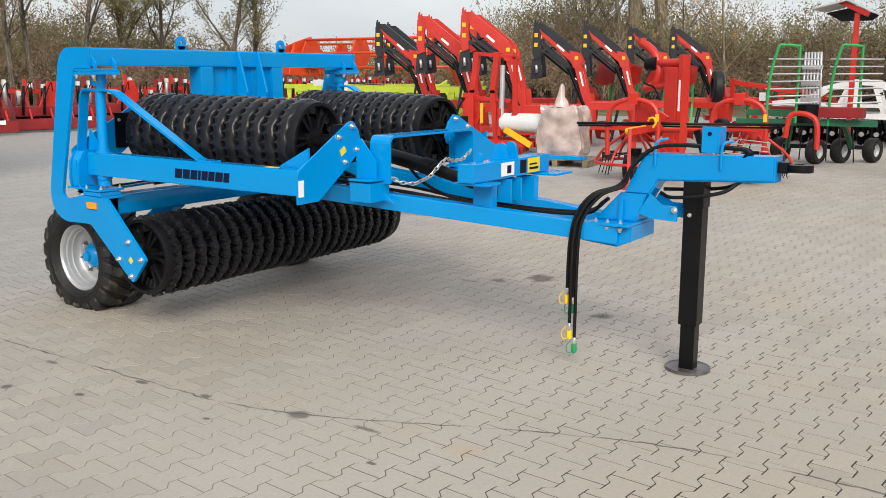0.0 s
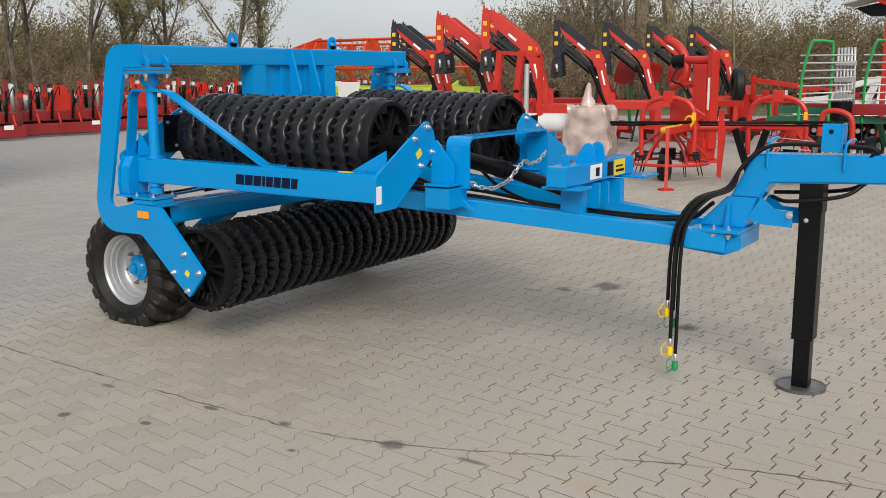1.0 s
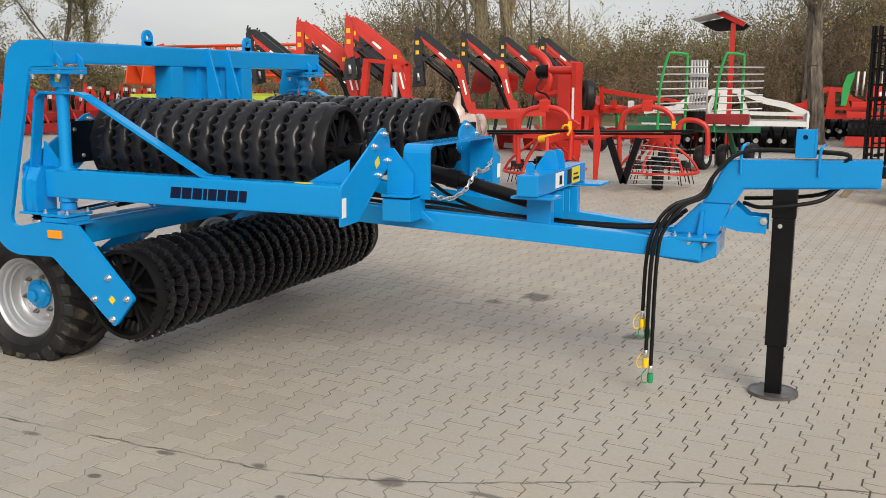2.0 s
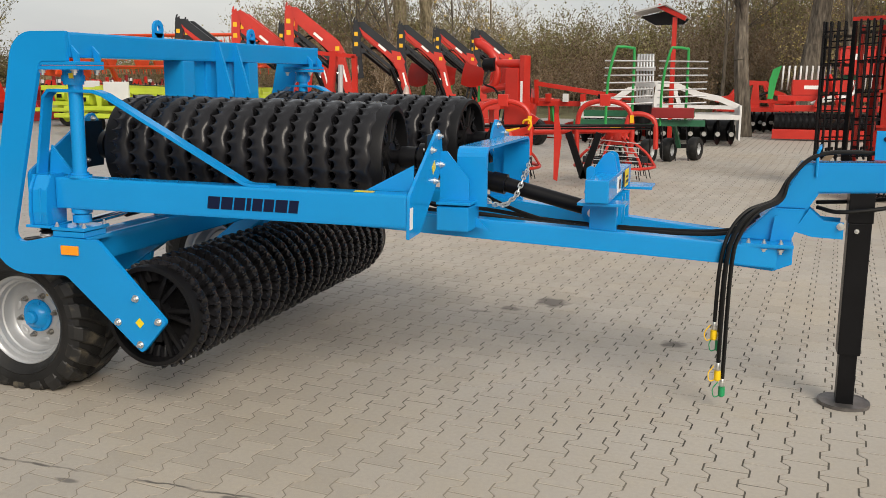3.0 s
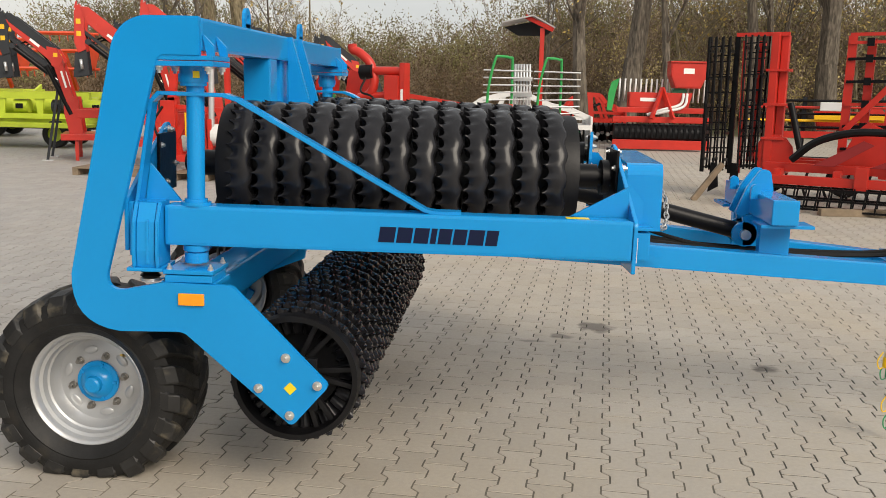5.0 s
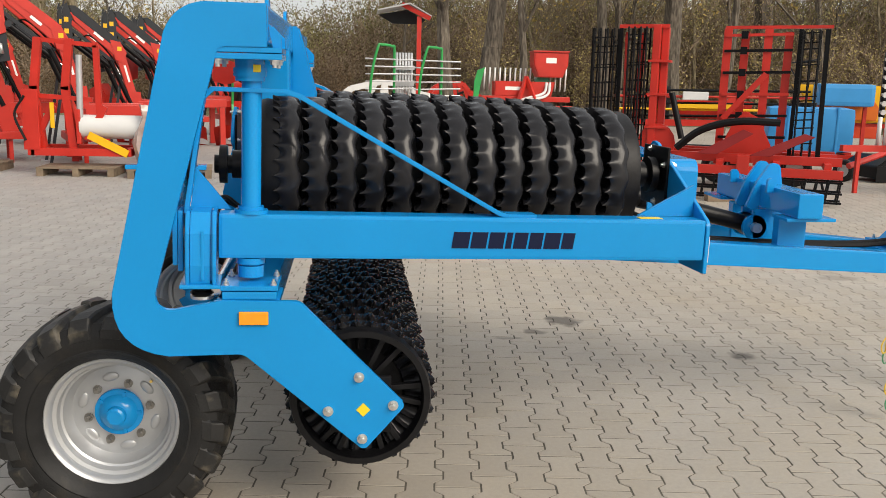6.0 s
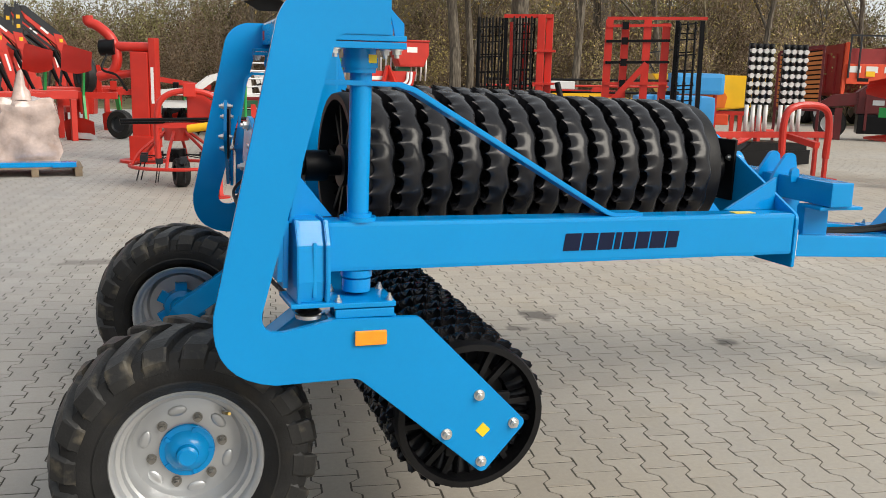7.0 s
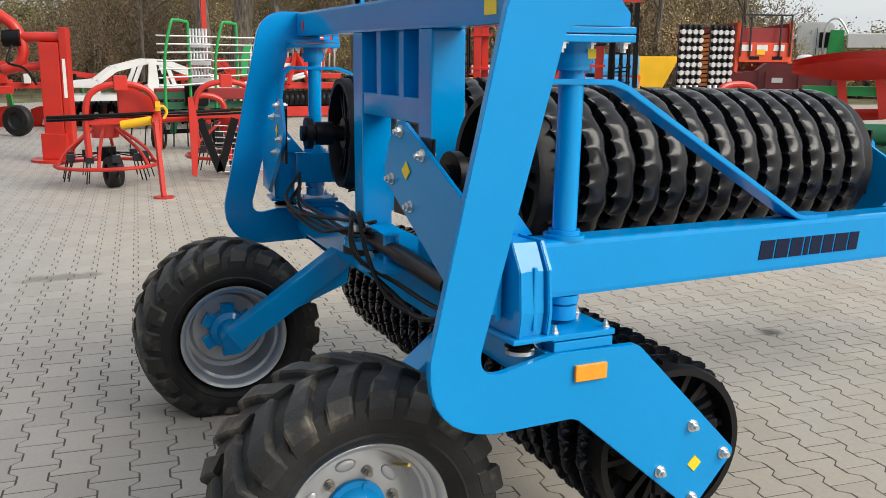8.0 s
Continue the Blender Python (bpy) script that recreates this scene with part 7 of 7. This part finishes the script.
# ---- trees and woods ----
def bark_material(name, a, b_, patch):
    m = bpy.data.materials.new(name)
    m.use_nodes = True
    n, l = m.node_tree.nodes, m.node_tree.links
    bs = n["Principled BSDF"]
    bs.inputs["Roughness"].default_value = 0.9
    tc = n.new("ShaderNodeTexCoord")
    mp = n.new("ShaderNodeMapping")
    mp.inputs["Scale"].default_value = (6, 6, 1.2)
    l.new(tc.outputs["Object"], mp.inputs["Vector"])
    t = n.new("ShaderNodeTexNoise")
    t.inputs["Scale"].default_value, t.inputs["Detail"].default_value = 2.5, 8
    l.new(mp.outputs["Vector"], t.inputs["Vector"])
    r = n.new("ShaderNodeValToRGB")
    r.color_ramp.elements[0].position, r.color_ramp.elements[0].color = 0.35, (*a, 1)
    r.color_ramp.elements[1].position, r.color_ramp.elements[1].color = 0.62, (*b_, 1)
    e = r.color_ramp.elements.new(0.75)
    e.color = (*patch, 1)
    l.new(t.outputs["Fac"], r.inputs["Fac"])
    l.new(r.outputs["Color"], bs.inputs["Base Color"])
    bp = n.new("ShaderNodeBump")
    bp.inputs["Strength"].default_value, bp.inputs["Distance"].default_value = 0.6, 0.03
    l.new(t.outputs["Fac"], bp.inputs["Height"])
    l.new(bp.outputs["Normal"], bs.inputs["Normal"])
    return m


BARK = bark_material("grey_brown_bark", (0.055, 0.045, 0.035), (0.15, 0.125, 0.095), (0.22, 0.2, 0.16))
PALE = bark_material("pale_poplar_bark", (0.12, 0.095, 0.055), (0.30, 0.25, 0.16), (0.42, 0.37, 0.27))
LEAF_OLIVE = material("olive_autumn_leaves", (0.22, 0.20, 0.09), 0.85, vary=0.5, scale=0.22, per_island=0.18, spec=0.1)
LEAF_YELLOW = material("yellow_autumn_leaves", (0.40, 0.29, 0.09), 0.8, vary=0.4, scale=0.8, per_island=0.35, spec=0.2)
LEAF_BROWN = material("brown_autumn_leaves", (0.18, 0.122, 0.074), 0.9, vary=0.5, scale=0.22, per_island=0.14, spec=0.1)
TWIG = material("bare_brown_twigs", (0.24, 0.185, 0.135), 0.9, vary=0.45, scale=0.25, per_island=0.2, spec=0.1)


def grow(seed, height, spread, lean=0.0, trunk=0.16, fork=0.32, depth=4, start=0.3):
    """Branches of a tree as a list of (a, b, ra, rb), and its twig ends."""
    rnd = random.Random(seed)
    segs, tips = [], []

    def shoot(p, d, ln, r, lev):
        n = 4 if lev == 0 else 3
        q = p.copy()
        for i in range(n):
            d = (d + Vector((rnd.uniform(-1, 1), rnd.uniform(-1, 1), rnd.uniform(-0.3, 0.7) if lev else 0.4)) * (0.09 if lev == 0 else 0.22)).normalized()
            e = q + d * ln / n
            r2 = r * (1 - 0.55 * (i + 1) / n) if lev else r * (1 - 0.6 * (i + 1) / n)
            segs.append((q.copy(), e.copy(), r * (1 - (0.55 if lev else 0.6) * i / n), r2))
            if lev < depth and (lev or i >= 1):
                for _ in range(rnd.choice((1, 2, 2, 3)) if lev < 3 else rnd.choice((1, 2))):
                    a = rnd.uniform(0, math.tau)
                    side = Vector((math.cos(a), math.sin(a), rnd.uniform(0.1, 0.9))) * spread
                    k = rnd.uniform(0.2, 1)
                    shoot(q.lerp(e, k), (d * 0.75 + side).normalized(), ln * rnd.uniform(0.38, 0.62), max(0.006, r2 * 0.55), lev + 1)
            q = e
        tips.append((q, lev))

    shoot(Vector((0, 0, -0.2)), Vector((lean, 0, 1)).normalized(), height, trunk, 0)
    return segs, tips, rnd


def branches_bm(segs):
    bm = B()
    for a, b, ra, rb in segs:
        rod(bm, a, b, ra, 7 if ra > 0.06 else (4 if ra > 0.02 else 3), rb, caps=False)
    return bm


def leaves_mesh(name, points, rnd, size, mat):
    n = len(points)
    c = np.array(points)
    rs = np.random.RandomState(rnd.randint(0, 10 ** 6))
    u = rs.normal(size=(n, 3))
    u /= np.linalg.norm(u, axis=1)[:, None]
    w = np.cross(u, rs.normal(size=(n, 3)))
    w /= np.linalg.norm(w, axis=1)[:, None]
    s = size * rs.uniform(0.5, 1.4, (n, 1))
    quad = np.stack([c - u * s, c + w * s * 0.55, c + u * s, c - w * s * 0.55], axis=1).reshape(-1, 3)
    me = bpy.data.meshes.new(name)
    me.vertices.add(n * 4)
    me.vertices.foreach_set("co", quad.reshape(-1))
    me.loops.add(n * 4)
    me.loops.foreach_set("vertex_index", np.arange(n * 4, dtype=np.int32))
    me.polygons.add(n)
    me.polygons.foreach_set("loop_start", np.arange(0, n * 4, 4, dtype=np.int32))
    me.update(calc_edges=True)
    me.shade_flat()
    me.materials.append(mat)
    return me


def tree(x, y, seed, height, spread=0.75, leaf=LEAF_YELLOW, n_leaf=900, bark=BARK, trunk=0.17, lean=0.0, size=0.075, depth=4, label="", rz=0):
    segs, tips, rnd = grow(seed, height, spread, lean, trunk, depth=depth)
    t = thing("tree", label or "tall bare autumn tree with sparse yellow leaves", "tree", place(x, y, rz), group="trees behind the yard")
    part("trunk", branches_bm(segs), bark, t)
    pts = []
    fine = [s for s in segs if s[2] < 0.05 and s[1].z > height * 0.2]
    for _ in range(n_leaf):
        a, b, _r, _q = rnd.choice(fine)
        p = a.lerp(b, rnd.random()) + Vector((rnd.gauss(0, 0.12), rnd.gauss(0, 0.12), rnd.gauss(0, 0.12)))
        pts.append(tuple(p))
    part("crown", leaves_mesh("crown", pts, rnd, size, leaf), leaf, t)
    return t


tree(-15.4, 44.0, 3, 14, 0.6, LEAF_YELLOW, 1200, PALE, 0.5, 0.02, 0.1)
tree(-13.4, 43.8, 4, 14, 0.6, LEAF_YELLOW, 1000, PALE, 0.42, -0.03, 0.1)
tree(2.9, 22.9, 5, 9.5, 0.6, LEAF_YELLOW, 500, BARK, 0.24, -0.12, 0.05)
tree(4.75, 29.0, 6, 12, 0.7, LEAF_YELLOW, 900, BARK, 0.42, 0.05, 0.07)
tree(12.5, 31.0, 7, 12, 0.7, LEAF_YELLOW, 800, BARK, 0.45, -0.04, 0.07)
tree(9.5, 30.0, 8, 11, 0.7, LEAF_YELLOW, 700, BARK, 0.25, 0.05, 0.07)
tree(17.5, 34.0, 9, 13, 0.7, LEAF_YELLOW, 900, BARK, 0.5, 0.0, 0.08)


# young trees with crooked low branches before the thicket
for k, (x, y, h, nl, sd) in enumerate(((2.0, 33.0, 7.0, 260, 31), (8.0, 33.5, 7.5, 520, 32), (10.8, 33.0, 7.0, 420, 33), (14.6, 33.5, 8.0, 520, 34), (19.5, 32.5, 7.5, 420, 35), (22.8, 33.0, 8.0, 480, 36),
                                       (26.0, 31.0, 8.0, 420, 37), (-8.5, 38.5, 6.0, 260, 38), (-11.0, 39.0, 6.5, 260, 39))):
    tree(x, y, sd, h, 1.05, LEAF_YELLOW, nl, PALE if k % 2 else BARK, 0.085, 0.12 * (-1) ** k, 0.075, 4, "young bare tree with crooked pale branches and few yellow leaves")


def polar(az, d):
    return 1.5 + d * math.cos(radians(az)), -4.5 + d * math.sin(radians(az))


for k, (az, d, h, lf, nl) in enumerate(((147.5, 44, 8.5, LEAF_YELLOW, 1500), (146.2, 45, 9, LEAF_YELLOW, 1200), (141.0, 45, 7.6, LEAF_OLIVE, 7000), (139.0, 47, 6.6, LEAF_OLIVE, 6000), (143.5, 46, 8.5, LEAF_YELLOW, 3000), (134.8, 47, 6.2, LEAF_OLIVE, 7500),
                                        (133.6, 48, 5.6, LEAF_OLIVE, 3500), (150, 46, 9, LEAF_YELLOW, 2000), (112, 47, 9.5, LEAF_YELLOW, 900), (109.5, 46, 8.5, LEAF_YELLOW, 900), (82, 33, 10, LEAF_YELLOW, 900), (76, 36, 10, LEAF_YELLOW, 900),
                                        (70, 33, 10, LEAF_YELLOW, 1100), (64, 38, 10, LEAF_OLIVE, 1500), (58, 40, 9, LEAF_YELLOW, 1500), (52.5, 42, 8, LEAF_OLIVE, 4000))):
    x, y = polar(az, d)
    tree(x, y, 30 + k, h, 0.7, lf, int(nl * 1.3), BARK, 0.16, 0.0, 0.055, label="leafy olive autumn tree at the edge of the yard" if lf == LEAF_OLIVE else "")


# the woods behind the yard: many shrubs and young trees, joined
SKYLINE = ((160, 7.0), (150, 5.6), (142, 5.2), (138.5, 4.4), (137, 3.2), (135.5, 3.6), (132, 3.2), (119, 3.6), (117, 5.8), (113, 7.2), (110, 7.0), (107.5, 5.6), (104, 5.0), (100, 5.3), (96, 5.2), (92.5, 5.4), (91, 6.5), (88, 8.5), (70, 9.0),
           (57, 8.6), (52.5, 6.6), (50.5, 4.6), (48, 3.0), (40, 3.2), (25, 4.0))


def skyline(az):
    return float(np.interp(-az, [-a for a, _ in SKYLINE], [h for _, h in SKYLINE]))


def shrub(seed, stems, depth):
    """A shrub one metre high: arrays of twig triangles and leaf places."""
    rnd = random.Random(seed)
    tri, spots = [], []
    for st in range(stems):
        segs, _, _ = grow(seed * 17 + st, rnd.uniform(0.72, 1.0), 0.62, rnd.uniform(-0.25, 0.25), 0.012, depth=depth)
        ox, oy = rnd.uniform(-0.22, 0.22), rnd.uniform(-0.22, 0.22)
        o = Vector((ox, oy, 0))
        for a, b, ra, rb in segs:
            a, b = a + o, b + o
            if a.z < 0:
                a.z = 0
            d = (b - a)
            s1 = d.cross(Vector((rnd.uniform(-1, 1), rnd.uniform(-1, 1), rnd.uniform(-1, 1)))).normalized() * max(ra, 0.0028)
            s2 = d.cross(s1).normalized() * max(ra, 0.0028)
            tri.append((a - s1, a + s1, b))
            tri.append((a - s2, a + s2, b))
            if ra < 0.009:
                spots += [tuple(a.lerp(b, rnd.random()) + Vector((rnd.gauss(0, 0.03), rnd.gauss(0, 0.03), rnd.gauss(0, 0.03)))) for _ in range(2)]
    top = max(p[2] for p in spots)
    t = np.array([[tuple(v) for v in q] for q in tri]) / top
    size = np.abs(t[:, 0] - t[:, 1]).sum(1)
    keep = np.argsort(-size)[:220].tolist() + rnd.sample(range(len(t)), min(330, len(t)))
    spots = rnd.sample(spots, min(900, len(spots)))
    return t[sorted(set(keep))], np.array(spots) / top


def woods(name, label, leaf, seed, bands, templates, leaf_share, leaf_size, keep=lambda az: True):
    rs = np.random.RandomState(seed)
    tris, pts = [], []
    for d, share, step in bands:
        az = 158.0
        while az > 28:
            az -= step * rs.uniform(0.6, 1.4) * 50 / d
            if not keep(az):
                continue
            h = skyline(az) * share * rs.uniform(0.72, 1.08) * d / 50 + (1 - d / 50) * 1.6
            x, y = polar(az, d + rs.normal(0, 1.2))
            t, p = templates[rs.randint(len(templates))]
            a = rs.uniform(0, math.tau)
            wide = min(h, 5.5) * rs.uniform(0.8, 1.2)
            r = np.array([[math.cos(a) * wide, math.sin(a) * wide, 0], [-math.sin(a) * wide, math.cos(a) * wide, 0], [0, 0, h]])
            tris.append(t @ r + np.array([x, y, 0]))
            q = p[rs.rand(len(p)) < leaf_share]
            pts.append(q @ r + np.array([x, y, 0]) + rs.normal(0, 0.08, q.shape))
    tv = np.concatenate(tris).reshape(-1, 3)
    me = bpy.data.meshes.new(name)
    n = len(tv) // 3
    me.vertices.add(n * 3)
    me.vertices.foreach_set("co", tv.reshape(-1))
    me.loops.add(n * 3)
    me.loops.foreach_set("vertex_index", np.arange(n * 3, dtype=np.int32))
    me.polygons.add(n)
    me.polygons.foreach_set("loop_start", np.arange(0, n * 3, 3, dtype=np.int32))
    me.update(calc_edges=True)
    me.materials.append(TWIG)
    ob = tagged(new(name, me), label, "woods", kind="stuff")
    o2 = new("leaves", leaves_mesh("leaves", np.concatenate(pts), random.Random(seed), leaf_size, leaf))
    o2.parent = ob
    tagged(o2, kind="stuff")
    return ob


SHRUBS = [shrub(k, 2, 3) for k in range(1, 8)]
woods("thicket", "dense brown autumn thicket of bare twigs and dry leaves", LEAF_BROWN, 11, ((41, 0.5, 1.1), (44, 0.72, 0.9), (48, 0.95, 0.7)), SHRUBS, 0.6, 0.046)
woods("woodland", "tall olive brown woods behind the thicket", LEAF_OLIVE, 12, ((50, 1.0, 0.6), (53, 1.06, 0.6), (57, 1.16, 0.55)), SHRUBS, 0.85, 0.065)

LEAF_GOLD = material("golden_autumn_leaves", (0.38, 0.31, 0.13), 0.85, vary=0.55, scale=0.3, per_island=0.2, spec=0.1)
woods("autumn_woods", "olive and golden autumn shrubs and young trees behind the machines", LEAF_GOLD, 13, ((38, 0.55, 1.6), (42, 0.85, 1.3), (47, 1.02, 1.3)), SHRUBS, 0.55, 0.045, keep=lambda az: az < 86)

# a dark uneven bank of growth that closes the view under the twigs
bm = B()
rows = []
for i in range(181):
    az = 160 - i * 0.75
    row = []
    for j in range(9):
        h = j / 8
        hh = h * skyline(az) * ((0.66 if az < 138 else 0.5) + 0.16 * noise.noise((i * 0.21, 3.0, 0)) + 0.14 * noise.noise((i * 0.77, 9.0, 0)))
        x, y = polar(az, 55 + 3.0 * h * h + 1.2 * noise.noise((i * 0.6, j * 0.7, 1.0)))
        row.append(bm.verts.new((x, y, hh)))
    rows.append(row)
for a, b in zip(rows, rows[1:]):
    for j in range(8):
        bm.faces.new((a[j], b[j], b[j + 1], a[j + 1])).smooth = True
UNDER = material("brown_undergrowth", (0.10, 0.073, 0.052), 0.95, vary=0.6, scale=1.2, bump=1.0, bump_scale=6)
tagged(new("undergrowth", mesh_of("undergrowth", bm, UNDER)), "dark brown undergrowth below the trees", "undergrowth", kind="stuff")
# rough grass between yard and woods
VERGE = material("dry_grass_verge", (0.13, 0.12, 0.055), 0.95, vary=0.4, scale=1.5, bump=0.8, bump_scale=10)
bm = B()
rows = []
for i in range(91):
    az = 165 - i * 1.6
    rows.append([bm.verts.new((*polar(az, d), z + 0.04 * noise.noise((i * 0.5, d, 0)))) for d, z in ((35, -0.06), (37, 0.0), (40, 0.03), (46, 0.04), (54, 0.05), (64, 0.05))])
for a, b in zip(rows, rows[1:]):
    for j in range(5):
        bm.faces.new((a[j], b[j], b[j + 1], a[j + 1])).smooth = True
tagged(new("verge", mesh_of("verge", bm, VERGE)), "strip of dry autumn grass before the woods", "grass", kind="stuff")

# added wall, never in view: blocks the west sky and darkens rear faces
SHADE_WALL = material("dark_blocker_cladding", (0.06, 0.06, 0.063), 0.7, vary=0.25, scale=0.6, bump=0.2, bump_scale=8)
bm = box(B(), -9.3, -9.0, -34.0, 2.0, 0.0, 6.4)
for k in range(59):
    box(bm, -9.0, -8.95, -33.9 + 0.6 * k, -33.6 + 0.6 * k, 0.0, 6.3)
tagged(new("wall_west", mesh_of("wall_west", bm, SHADE_WALL)), "added dark wall out of view that shades the yard from the west", "wall", kind="structure")


# ---- paving blocks, last ----
rng_np = np.random.RandomState(5)
OUT = np.array(block_outline())
cells = []
u_lo, u_hi = -12.0, 13.5
for i in range(int(u_lo / PITCH), int(u_hi / PITCH)):
    for j in range(-48, 95):
        u, v = 0.035 + i * PITCH, 0.010 + (j + (0.5 if i % 2 else 0.0)) * LEN
        x, y = u * CU.x + v * CV.x, u * CU.y + v * CV.y
        if PX0 - 0.1 < x < PX1 + 0.1 and PY0 - 0.1 < y < PY1 + 0.1:
            cells.append((x, y))
single = [c for c in cells if 1.35 < c[0] < 4.1 and -2.9 < c[1] < 0.62][:300]
chosen = set(single)
PB = block_mesh()
turn = math.atan2(CU.y, CU.x)
for x, y in single:
    m = Matrix.Translation((x, y, rng_np.uniform(-0.0006, 0.0006))) @ pose(rng_np.uniform(-0.0, 0.0), 0, 0, rng_np.uniform(-0.25, 0.25), rng_np.uniform(-0.25, 0.25), math.degrees(turn))
    part("paving_block", PB, PAVE, bed, "", m)
rest = np.array([c for c in cells if c not in chosen])
k = len(rest)
tops = np.concatenate([OUT * np.array([0.984, 0.986]), OUT])
rot = np.array([[CU.x, CU.y], [CV.x, CV.y]])
flat = tops @ rot
verts = np.zeros((k, 24, 3))
verts[:, :, :2] = rest[:, None, :] + flat[None]
tilt = rng_np.uniform(-0.004, 0.004, (k, 2))
verts[:, :, 2] = rng_np.uniform(-0.0006, 0.0006, (k, 1)) + (flat[None] * tilt[:, None, :]).sum(-1)
verts[:, 12:, 2] -= 0.0035
quads = np.array([(12 + a, 12 + (a + 1) % 12, (a + 1) % 12, a) for a in range(12)])
me = bpy.data.meshes.new("paving_blocks")
me.vertices.add(k * 24)
me.vertices.foreach_set("co", verts.reshape(-1))
base_i = (np.arange(k) * 24)[:, None]
loops = np.concatenate([(base_i + np.arange(12)[None]), (base_i + quads.reshape(1, -1))], axis=1).reshape(-1)
me.loops.add(len(loops))
me.loops.foreach_set("vertex_index", loops.astype(np.int32))
sizes = np.tile(np.array([12] + [4] * 12), k)
me.polygons.add(len(sizes))
me.polygons.foreach_set("loop_start", np.concatenate([[0], np.cumsum(sizes)[:-1]]).astype(np.int32))
me.update(calc_edges=True)
me.validate()
me.shade_flat()
me.materials.append(PAVE)
ob = new("paving_blocks", me)
ob.parent = bed
tagged(ob, kind="stuff")
